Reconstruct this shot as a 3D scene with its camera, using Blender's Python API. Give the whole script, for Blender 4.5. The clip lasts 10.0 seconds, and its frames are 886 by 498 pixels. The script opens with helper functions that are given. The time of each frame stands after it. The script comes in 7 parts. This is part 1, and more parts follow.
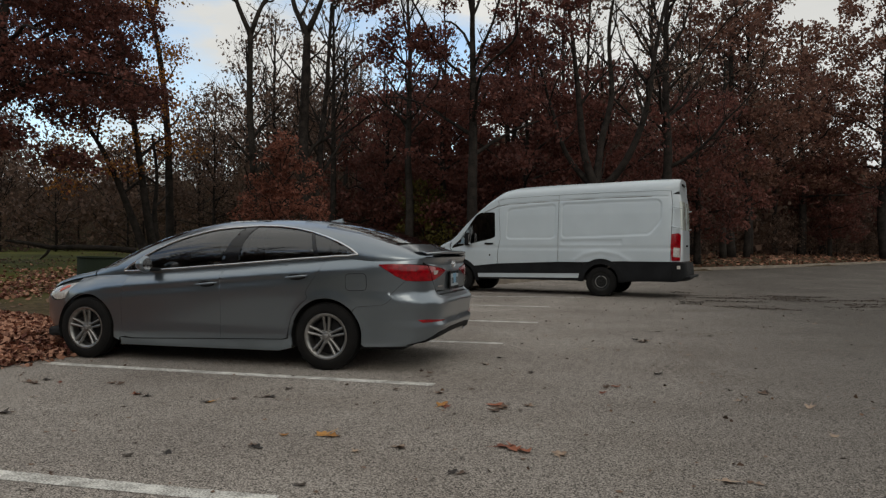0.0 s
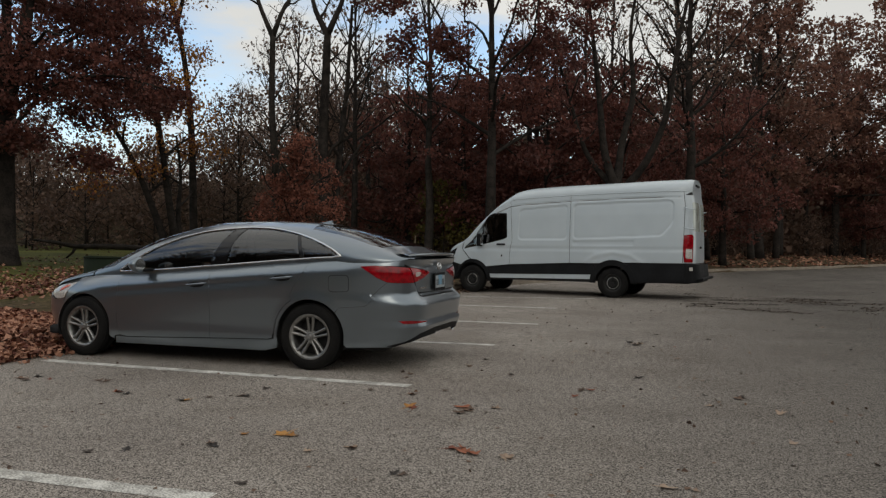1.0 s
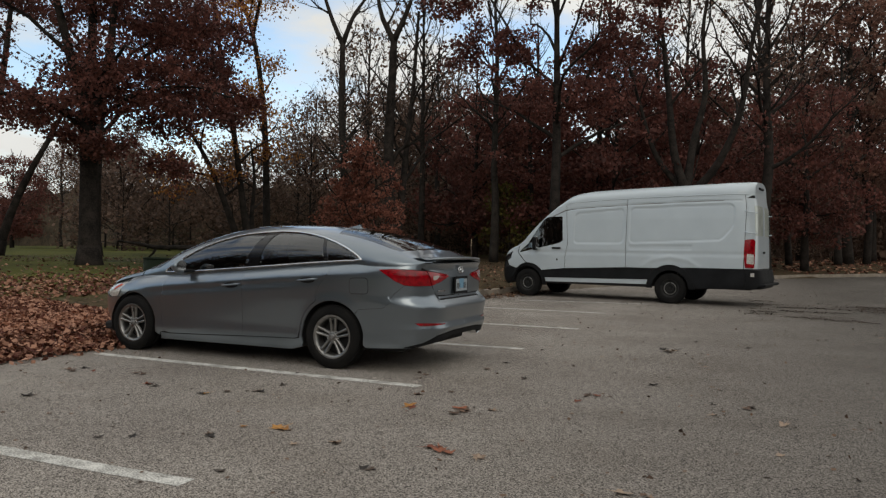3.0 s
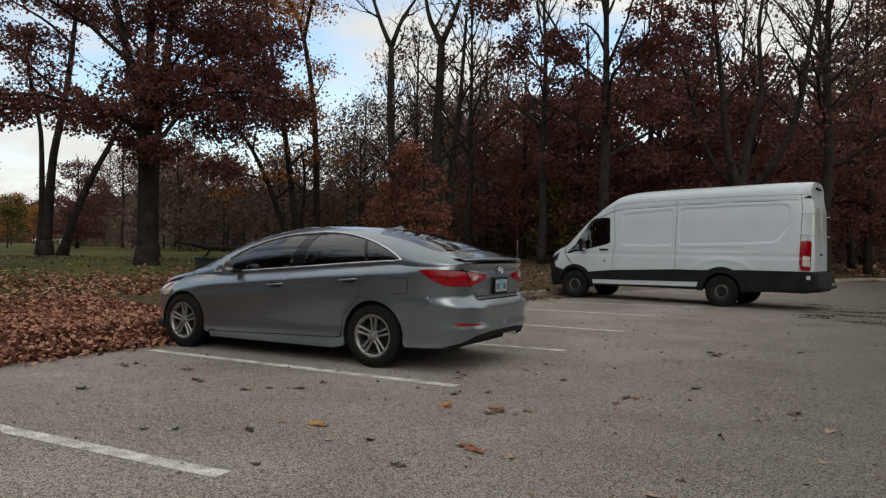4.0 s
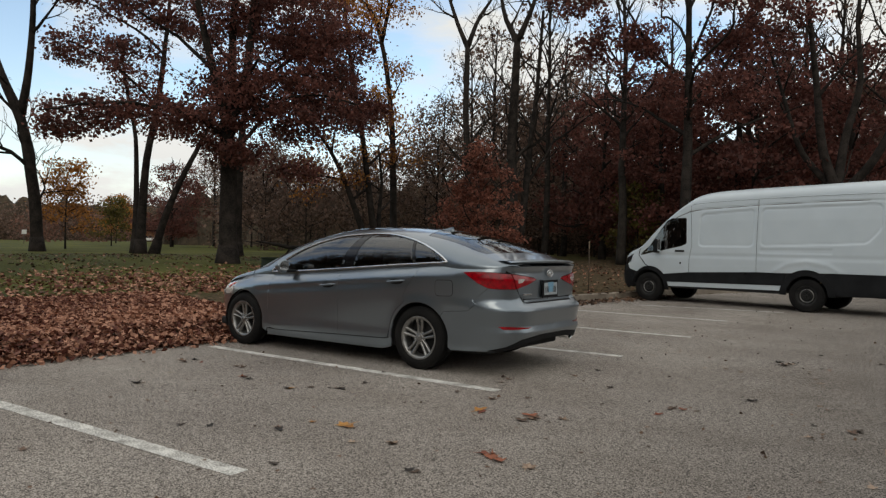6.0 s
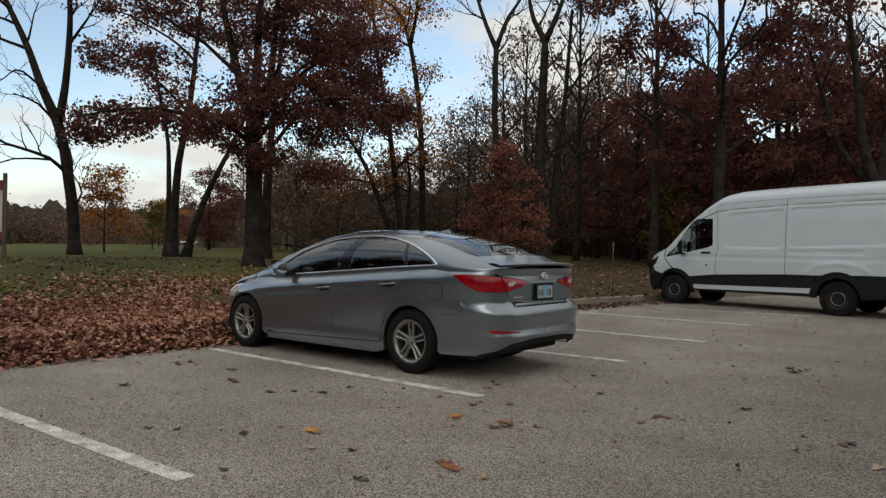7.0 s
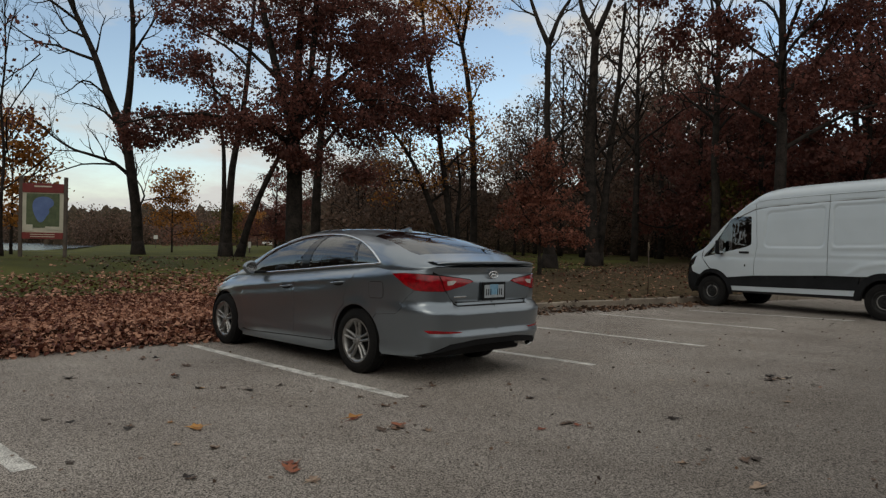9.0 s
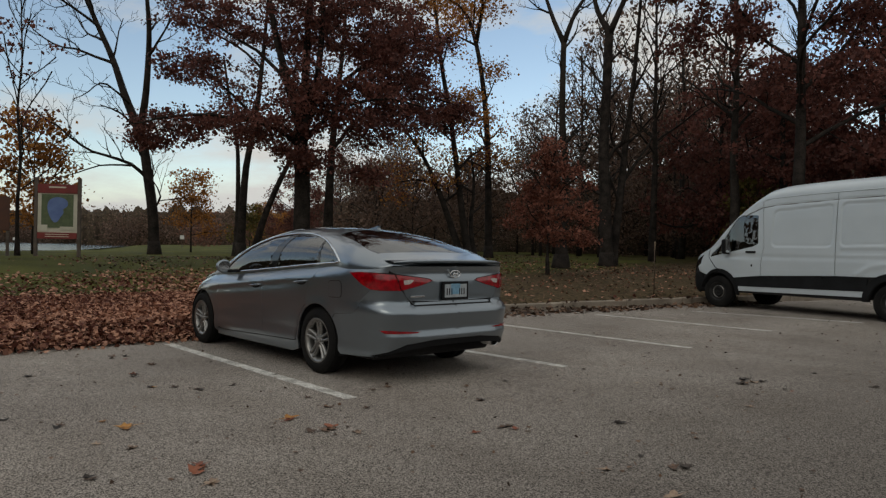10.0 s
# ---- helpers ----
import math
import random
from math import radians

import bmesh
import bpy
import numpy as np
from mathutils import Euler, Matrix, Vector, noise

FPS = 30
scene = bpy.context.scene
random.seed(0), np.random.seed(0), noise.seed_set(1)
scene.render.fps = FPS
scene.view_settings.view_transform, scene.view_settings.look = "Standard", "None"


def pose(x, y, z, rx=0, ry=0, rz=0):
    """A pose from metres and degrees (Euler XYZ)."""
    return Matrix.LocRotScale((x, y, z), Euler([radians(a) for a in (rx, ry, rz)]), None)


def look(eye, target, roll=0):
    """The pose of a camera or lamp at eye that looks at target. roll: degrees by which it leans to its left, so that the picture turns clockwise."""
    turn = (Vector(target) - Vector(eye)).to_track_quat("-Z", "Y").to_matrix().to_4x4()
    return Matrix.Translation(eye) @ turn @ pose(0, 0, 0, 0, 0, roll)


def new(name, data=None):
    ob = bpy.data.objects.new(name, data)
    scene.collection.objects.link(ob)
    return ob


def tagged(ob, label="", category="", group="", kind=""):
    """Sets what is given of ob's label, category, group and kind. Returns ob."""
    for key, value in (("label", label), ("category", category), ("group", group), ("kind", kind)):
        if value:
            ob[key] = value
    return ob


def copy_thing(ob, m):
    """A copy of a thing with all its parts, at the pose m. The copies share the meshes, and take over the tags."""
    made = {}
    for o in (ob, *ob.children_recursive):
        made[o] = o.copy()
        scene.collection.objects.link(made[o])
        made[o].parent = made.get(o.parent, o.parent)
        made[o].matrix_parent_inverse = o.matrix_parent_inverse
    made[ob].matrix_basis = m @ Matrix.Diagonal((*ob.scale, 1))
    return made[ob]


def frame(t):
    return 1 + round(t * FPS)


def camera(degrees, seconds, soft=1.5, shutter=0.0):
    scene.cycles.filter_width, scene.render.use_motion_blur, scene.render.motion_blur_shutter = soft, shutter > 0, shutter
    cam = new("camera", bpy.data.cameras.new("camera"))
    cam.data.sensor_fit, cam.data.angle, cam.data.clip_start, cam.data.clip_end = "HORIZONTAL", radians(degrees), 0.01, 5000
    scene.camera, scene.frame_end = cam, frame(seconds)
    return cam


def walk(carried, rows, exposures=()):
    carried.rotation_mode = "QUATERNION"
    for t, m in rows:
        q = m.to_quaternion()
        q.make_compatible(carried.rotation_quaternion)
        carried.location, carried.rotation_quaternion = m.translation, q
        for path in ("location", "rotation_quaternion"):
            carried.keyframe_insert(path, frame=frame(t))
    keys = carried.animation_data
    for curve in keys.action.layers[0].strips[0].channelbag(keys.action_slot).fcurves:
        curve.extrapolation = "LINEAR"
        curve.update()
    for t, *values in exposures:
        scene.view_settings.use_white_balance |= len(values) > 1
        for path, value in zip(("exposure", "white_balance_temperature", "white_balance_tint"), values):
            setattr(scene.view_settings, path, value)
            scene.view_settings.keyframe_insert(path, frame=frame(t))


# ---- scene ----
cam = camera(65.3, 10.0, soft=1.3)
PATH = [
    (0, (0.223, -0.412, 1.151), (-0.331, 1.51, 1.151), 0.3),
    (0.5, (0.468, -0.359, 1.166), (-0.119, 1.553, 1.166), 0.5),
    (1, (0.671, -0.323, 1.18), (0.036, 1.573, 1.178), 0.5),
    (1.5, (0.85, -0.285, 1.193), (0.163, 1.593, 1.192), 0.6),
    (2, (1.018, -0.257, 1.197), (0.281, 1.602, 1.197), 0.7),
    (2.5, (1.166, -0.244, 1.208), (0.379, 1.595, 1.209), 0.8),
    (4, (1.379, -0.216, 1.195), (0.407, 1.532, 1.2), 1.0),
    (4.5, (1.408, -0.185, 1.203), (0.373, 1.527, 1.208), 1.1),
    (5, (1.468, -0.139, 1.196), (0.381, 1.539, 1.202), 1.1),
    (5.5, (1.56, -0.07, 1.203), (0.426, 1.577, 1.209), 1.1),
    (5.7, (1.598, -0.037, 1.214), (0.448, 1.599, 1.216), 1.2),
    (7, (1.987, 0.42, 1.239), (0.722, 1.968, 1.242), 1.1),
    (7.5, (2.215, 0.649, 1.239), (0.904, 2.159, 1.24), 1.1),
    (8, (2.459, 0.897, 1.233), (1.104, 2.367, 1.235), 1.1),
    (8.5, (2.672, 1.157, 1.238), (1.273, 2.587, 1.239), 1.1),
    (9, (2.871, 1.426, 1.237), (1.436, 2.818, 1.238), 1.1),
    (9.5, (3.059, 1.693, 1.238), (1.595, 3.055, 1.238), 1.1),
    (10, (3.234, 1.985, 1.235), (1.743, 3.317, 1.235), 1.1),
]
walk(cam, [(t, look(eye, target, roll)) for t, eye, target, roll in PATH],
     exposures=((0, 0.12, 7300, 9), (2.5, 0.19, 7300, 9), (4.0, 0.32, 7300, 9), (5.5, 0.34, 7300, 9), (7.5, 0.18, 7350, 9), (9.0, -0.03, 7350, 9), (10, -0.10, 7350, 9)))

# ---- world, sun, exposure ----
world = bpy.data.worlds.new("world")
scene.world = world
world.use_nodes = True


def build_sky():
    nt = world.node_tree
    bg = nt.nodes["Background"]
    sky = nt.nodes.new("ShaderNodeTexSky")
    sky.sky_type, sky.sun_disc = "NISHITA", False
    sky.sun_elevation, sky.sun_rotation = radians(31.5), radians(164.7)
    sky.air_density, sky.dust_density, sky.ozone_density = 1.0, 0.8, 1.4
    co = nt.nodes.new("ShaderNodeTexCoord")
    mp = nt.nodes.new("ShaderNodeMapping")
    mp.inputs["Scale"].default_value = (1.0, 1.0, 3.2)
    mp.inputs["Rotation"].default_value = (0, 0, radians(40))
    n1 = nt.nodes.new("ShaderNodeTexNoise")
    n1.inputs["Scale"].default_value, n1.inputs["Detail"].default_value = 2.3, 9
    n1.inputs["Roughness"].default_value = 0.58
    ramp = nt.nodes.new("ShaderNodeValToRGB")
    ramp.color_ramp.elements[0].position, ramp.color_ramp.elements[1].position = 0.44, 0.58
    n2 = nt.nodes.new("ShaderNodeTexNoise")
    n2.inputs["Scale"].default_value, n2.inputs["Detail"].default_value = 3.1, 6
    grey = nt.nodes.new("ShaderNodeValToRGB")
    grey.color_ramp.elements[0].color, grey.color_ramp.elements[1].color = (5.2, 5.6, 6.1, 1), (8.2, 8.6, 9.1, 1)
    gain = nt.nodes.new("ShaderNodeVectorMath")
    gain.operation = "SCALE"
    gain.inputs["Scale"].default_value = 1.85
    mix = nt.nodes.new("ShaderNodeMix")
    mix.data_type = "RGBA"
    L = nt.links.new
    L(co.outputs["Generated"], mp.inputs[0])
    L(mp.outputs[0], n1.inputs["Vector"])
    L(mp.outputs[0], n2.inputs["Vector"])
    # a bank of cloud over the wood, low on the horizon and overhead, clearer over the lake
    sep = nt.nodes.new("ShaderNodeSeparateXYZ")
    L(co.outputs["Generated"], sep.inputs[0])
    bank = nt.nodes.new("ShaderNodeMath")
    bank.operation = "MULTIPLY_ADD"
    bank.inputs[1].default_value, bank.inputs[2].default_value = 0.22, 0.11
    L(sep.outputs[0], bank.inputs[0])
    low = nt.nodes.new("ShaderNodeMapRange")
    low.inputs[1].default_value, low.inputs[2].default_value = 0.04, 0.20
    low.inputs[3].default_value, low.inputs[4].default_value = 0.13, 0.0
    L(sep.outputs[2], low.inputs[0])
    high = nt.nodes.new("ShaderNodeMapRange")
    high.inputs[1].default_value, high.inputs[2].default_value = 0.30, 0.55
    high.inputs[3].default_value, high.inputs[4].default_value = 0.0, 0.13
    L(sep.outputs[2], high.inputs[0])
    ends = nt.nodes.new("ShaderNodeMath")
    ends.operation = "ADD"
    L(low.outputs[0], ends.inputs[0])
    L(high.outputs[0], ends.inputs[1])
    cover = nt.nodes.new("ShaderNodeMath")
    cover.operation = "ADD"
    L(bank.outputs[0], cover.inputs[0])
    L(ends.outputs[0], cover.inputs[1])
    total = nt.nodes.new("ShaderNodeMath")
    total.operation = "ADD"
    L(n1.outputs[0], total.inputs[0])
    L(cover.outputs[0], total.inputs[1])
    L(total.outputs[0], ramp.inputs[0])
    L(n2.outputs[0], grey.inputs[0])
    L(ramp.outputs[0], mix.inputs["Factor"])
    L(sky.outputs[0], gain.inputs[0])
    L(gain.outputs[0], mix.inputs["A"])
    L(grey.outputs[0], mix.inputs["B"])
    L(mix.outputs["Result"], bg.inputs[0])
    bg.inputs[1].default_value = 0.095


build_sky()
sun = new("sun", bpy.data.lights.new("sun", "SUN"))
sun.data.energy, sun.data.angle, sun.data.color = 0.25, radians(24), (1.0, 0.95, 0.88)
sun.matrix_world = look((6, -22, 14), (0, 0, 0))

# ---- helpers of this scene, materials ----
def link_mesh(name, verts, faces, mat, parent=None, smooth=True, label=""):
    me = bpy.data.meshes.new(name)
    me.from_pydata([tuple(v) for v in verts], [], [tuple(f) for f in faces])
    if mat:
        me.materials.append(mat)
    if smooth:
        me.polygons.foreach_set("use_smooth", [True] * len(me.polygons))
    me.update()
    ob = new(name, me)
    if parent:
        ob.parent = parent
    if label:
        ob["label"] = label
    return ob


def part(name, bm, mat, parent=None, label="", smooth=False):
    """Links a bmesh as one mesh object under a thing or a part."""
    me = bpy.data.meshes.new(name)
    bm.normal_update()
    if smooth:
        for f in bm.faces:
            f.smooth = True
    bm.to_mesh(me)
    bm.free()
    me.materials.append(mat)
    ob = new(name, me)
    if parent:
        ob.parent = parent
    if label:
        ob["label"] = label
    return ob


def thing(name, m, label, category, group="", kind=""):
    ob = new(name)
    ob.empty_display_size = 0.2
    ob.matrix_world = m
    return tagged(ob, label, category, group, kind)


def bevel_box(size, at=(0, 0, 0), bevel=0.01, seg=2, turn=None, bm=None):
    bm = bm or bmesh.new()
    m = Matrix.Translation(at) @ (turn or Matrix.Identity(4)) @ Matrix.Diagonal((*size, 1))
    made = bmesh.ops.create_cube(bm, size=1, matrix=m)
    if bevel:
        edges = list({e for v in made["verts"] for e in v.link_edges})
        bmesh.ops.bevel(bm, geom=edges, offset=bevel, segments=seg, affect="EDGES", profile=0.5)
    return bm


def lathe(profile, seg=48, axis="y"):
    """Verts and faces of a profile of (radius, along) turned round an axis."""
    V, F = [], []
    n = len(profile)
    for i in range(seg):
        a = 2 * math.pi * i / seg
        for r, y in profile:
            V.append((r * math.cos(a), y, r * math.sin(a)) if axis == "y" else (r * math.cos(a), r * math.sin(a), y))
    for i in range(seg):
        j = (i + 1) % seg
        for k in range(n - 1):
            F.append((i * n + k, i * n + k + 1, j * n + k + 1, j * n + k))
    return V, F


def tube(points, radius, seg=8, closed=False, flat=1.0):
    """Verts and faces of a tube along points; radius a number or a list."""
    P = [Vector(p) for p in points]
    n = len(P)
    rad = radius if hasattr(radius, "__len__") else [radius] * n
    V, F = [], []
    side = None
    for i, p in enumerate(P):
        d = (P[(i + 1) % n] - P[i - 1]) if closed else (P[min(i + 1, n - 1)] - P[max(i - 1, 0)])
        d.normalize()
        if side is None:
            side = d.cross(Vector((0, 0, 1)))
            if side.length < 0.1:
                side = d.cross(Vector((1, 0, 0)))
        side = (side - d * side.dot(d)).normalized()
        up = d.cross(side)
        for k in range(seg):
            a = 2 * math.pi * k / seg
            V.append(p + rad[i] * (math.cos(a) * side + math.sin(a) * flat * up))
    for i in range(n if closed else n - 1):
        j = (i + 1) % n
        for k in range(seg):
            l = (k + 1) % seg
            F.append((i * seg + k, i * seg + l, j * seg + l, j * seg + k))
    if not closed:
        F.append(tuple(range(seg - 1, -1, -1)))
        F.append(tuple((n - 1) * seg + k for k in range(seg)))
    return V, F


def surface(name, a, b, rough=0.6, scale=3.0, fine=60.0, bump=0.15, metallic=0.0, coat=0.0, spread=0.25, island=0.0, coords="Object", rough_var=0.1, specular=0.5, objects=0.0):
    """A material whose colour wanders between a and b at two scales, with fine relief."""
    m = bpy.data.materials.new(name)
    m.use_nodes = True
    nt = m.node_tree
    p = nt.nodes["Principled BSDF"]
    L = nt.links.new
    co = nt.nodes.new("ShaderNodeTexCoord")
    big = nt.nodes.new("ShaderNodeTexNoise")
    big.inputs["Scale"].default_value, big.inputs["Detail"].default_value = scale, 4
    small = nt.nodes.new("ShaderNodeTexNoise")
    small.inputs["Scale"].default_value, small.inputs["Detail"].default_value = fine, 3
    L(co.outputs[coords], big.inputs["Vector"])
    L(co.outputs[coords], small.inputs["Vector"])
    add = nt.nodes.new("ShaderNodeMath")
    add.operation = "MULTIPLY_ADD"
    L(small.outputs[0], add.inputs[0])
    add.inputs[1].default_value = spread * 2
    sub = nt.nodes.new("ShaderNodeMath")
    sub.operation = "SUBTRACT"
    L(big.outputs[0], sub.inputs[0])
    sub.inputs[1].default_value = spread
    L(sub.outputs[0], add.inputs[2])
    last = add.outputs[0]
    for amount, node, out in ((island, "ShaderNodeNewGeometry", "Random Per Island"), (objects, "ShaderNodeObjectInfo", "Random")):
        if amount:
            g = nt.nodes.new(node)
            ma = nt.nodes.new("ShaderNodeMath")
            ma.operation = "MULTIPLY_ADD"
            L(g.outputs[out], ma.inputs[0])
            ma.inputs[1].default_value = amount
            s2 = nt.nodes.new("ShaderNodeMath")
            s2.operation = "SUBTRACT"
            L(last, s2.inputs[0])
            s2.inputs[1].default_value = amount / 2
            L(s2.outputs[0], ma.inputs[2])
            last = ma.outputs[0]
    ramp = nt.nodes.new("ShaderNodeValToRGB")
    ramp.color_ramp.elements[0].position, ramp.color_ramp.elements[1].position = 0.3, 0.7
    ramp.color_ramp.elements[0].color, ramp.color_ramp.elements[1].color = (*a, 1), (*b, 1)
    L(last, ramp.inputs[0])
    L(ramp.outputs[0], p.inputs["Base Color"])
    p.inputs["Roughness"].default_value, p.inputs["Metallic"].default_value = rough, metallic
    p.inputs["Coat Weight"].default_value, p.inputs["Coat Roughness"].default_value = coat, 0.04
    p.inputs["Specular IOR Level"].default_value = specular
    if rough_var:
        mr = nt.nodes.new("ShaderNodeMapRange")
        L(big.outputs[0], mr.inputs[0])
        mr.inputs[1].default_value, mr.inputs[2].default_value = 0.3, 0.7
        mr.inputs[3].default_value, mr.inputs[4].default_value = max(rough - rough_var, 0.02), min(rough + rough_var, 1)
        L(mr.outputs[0], p.inputs["Roughness"])
    if bump:
        bu = nt.nodes.new("ShaderNodeBump")
        bu.inputs["Strength"].default_value, bu.inputs["Distance"].default_value = bump, 0.01
        L(small.outputs[0], bu.inputs["Height"])
        L(bu.outputs[0], p.inputs["Normal"])
    return m


def glass(name, tint, rough=0.0):
    m = bpy.data.materials.new(name)
    m.use_nodes = True
    p = m.node_tree.nodes["Principled BSDF"]
    p.inputs["Base Color"].default_value = (*tint, 1)
    p.inputs["Roughness"].default_value = rough
    p.inputs["IOR"].default_value = 1.95
    p.inputs["Transmission Weight"].default_value = 1.0
    return m


# vehicles
GREY_PAINT = surface("grey_metallic_paint", (0.208, 0.248, 0.283), (0.220, 0.261, 0.297), rough=0.30, scale=1.2, fine=900, bump=0.0, metallic=0.86, coat=1.0, spread=0.05, rough_var=0.015)
WHITE_PAINT = surface("white_van_paint", (0.54, 0.61, 0.655), (0.57, 0.64, 0.685), rough=0.26, scale=2.5, fine=40, bump=0.0, coat=0.5, spread=0.02, rough_var=0.0)
BLACK_PLASTIC = surface("black_plastic", (0.010, 0.0105, 0.0115), (0.02, 0.021, 0.023), rough=0.65, fine=220, bump=0.12, specular=0.12)
DARK_GAP = surface("dark_underbody", (0.008, 0.008, 0.009), (0.016, 0.016, 0.017), rough=0.85)
TYRE = surface("tyre_rubber", (0.009, 0.009, 0.0095), (0.02, 0.019, 0.018), rough=0.9, scale=5, fine=90, bump=0.25, specular=0.1)
ALLOY = surface("alloy_wheel", (0.21, 0.208, 0.20), (0.38, 0.375, 0.365), rough=0.35, scale=9, fine=120, metallic=0.85, bump=0.04, spread=0.2)
CHROME = surface("chrome_trim", (0.68, 0.69, 0.70), (0.80, 0.81, 0.82), rough=0.16, metallic=1.0, bump=0.0, rough_var=0.05)
GLASS_DARK = glass("tinted_glass", (0.06, 0.075, 0.075))
RED_LENS = surface("red_lamp_lens", (0.16, 0.0005, 0.004), (0.42, 0.0015, 0.010), rough=0.10, scale=26, fine=150, bump=0.06, coat=0.5, rough_var=0.04)
CLEAR_LENS = surface("clear_lamp_lens", (0.40, 0.37, 0.35), (0.68, 0.65, 0.62), rough=0.18, scale=30, fine=150, bump=0.2, coat=0.8)
AMBER_LENS = surface("amber_lens", (0.6, 0.06, 0.02), (0.75, 0.10, 0.03), rough=0.25, coat=0.5)
SEAT_CLOTH = surface("dark_seat_cloth", (0.02, 0.02, 0.022), (0.05, 0.05, 0.052), rough=0.9, fine=300, bump=0.3)
PLATE_WHITE = surface("plate_white", (0.30, 0.34, 0.37), (0.42, 0.46, 0.49), rough=0.4, scale=20)
PLATE_BLUE = surface("plate_blue", (0.12, 0.28, 0.42), (0.2, 0.4, 0.55), rough=0.4, scale=25)
GLOSS_BLACK = surface("gloss_black_trim", (0.006, 0.006, 0.007), (0.012, 0.012, 0.013), rough=0.12, bump=0.0, rough_var=0.03)
STEEL_GREY = surface("worn_steel", (0.16, 0.16, 0.16), (0.32, 0.31, 0.30), rough=0.45, metallic=0.7, scale=12, fine=140)

# ---- vehicle bodies ----
from mathutils.geometry import delaunay_2d_cdt


def spline(xs, ys):
    """A monotone cubic through the points, for arrays."""
    xs, ys = np.array(xs, float), np.array(ys, float)
    h = np.diff(xs)
    d = np.diff(ys) / h
    m = np.zeros_like(ys)
    m[0], m[-1] = d[0], d[-1]
    for i in range(1, len(xs) - 1):
        if d[i - 1] * d[i] > 0:
            w1, w2 = 2 * h[i] + h[i - 1], h[i] + 2 * h[i - 1]
            m[i] = (w1 + w2) / (w1 / d[i - 1] + w2 / d[i])

    def f(x):
        x = np.clip(np.asarray(x, float), xs[0], xs[-1])
        i = np.clip(np.searchsorted(xs, x) - 1, 0, len(h) - 1)
        t = (x - xs[i]) / h[i]
        return (ys[i] * (1 + 2 * t) * (1 - t) ** 2 + m[i] * h[i] * t * (1 - t) ** 2
                + ys[i + 1] * t * t * (3 - 2 * t) + m[i + 1] * h[i] * t * t * (t - 1))
    return f


def linear(xs, ys):
    return lambda x: np.interp(x, xs, ys)


def inside(P, poly):
    x, y = P[:, 0], P[:, 1]
    res = np.zeros(len(P), bool)
    n = len(poly)
    for i in range(n):
        (x0, y0), (x1, y1) = poly[i], poly[(i + 1) % n]
        if y0 == y1:
            continue
        res ^= ((y0 > y) != (y1 > y)) & (x < (x1 - x0) * (y - y0) / (y1 - y0) + x0)
    return res


def seg_distance(P, poly, closed=True):
    best = np.full(len(P), 1e9)
    n = len(poly)
    for i in range(n if closed else n - 1):
        a, b = np.array(poly[i], float), np.array(poly[(i + 1) % n], float)
        ab = b - a
        t = np.clip(((P - a) @ ab) / max(ab @ ab, 1e-12), 0, 1)
        best = np.minimum(best, np.linalg.norm(P - (a + t[:, None] * ab), axis=1))
    return best


def resample(poly, step):
    out = []
    for i in range(len(poly)):
        a, b = np.array(poly[i], float), np.array(poly[(i + 1) % len(poly)], float)
        k = max(1, int(math.ceil(np.linalg.norm(b - a) / step)))
        out += [a + (b - a) * j / k for j in range(k)]
    return np.array(out)


def rounded(poly, r, k=5):
    """The polygon with its corners rounded by about r."""
    out = []
    n = len(poly)
    for i in range(n):
        p, a, b = (np.array(q, float) for q in (poly[i], poly[i - 1], poly[(i + 1) % n]))
        da, db = np.linalg.norm(a - p), np.linalg.norm(b - p)
        ra, rb = min(r, da * 0.45), min(r, db * 0.45)
        s, e = p + (a - p) / da * ra, p + (b - p) / db * rb
        for j in range(k + 1):
            t = j / k
            out.append((1 - t) ** 2 * s + 2 * t * (1 - t) * p + t * t * e)
    return out


def arc(cx, cz, r, a0, a1, k=18):
    return [(cx + r * math.cos(radians(a0 + (a1 - a0) * i / k)), cz + r * math.sin(radians(a0 + (a1 - a0) * i / k))) for i in range(k + 1)]


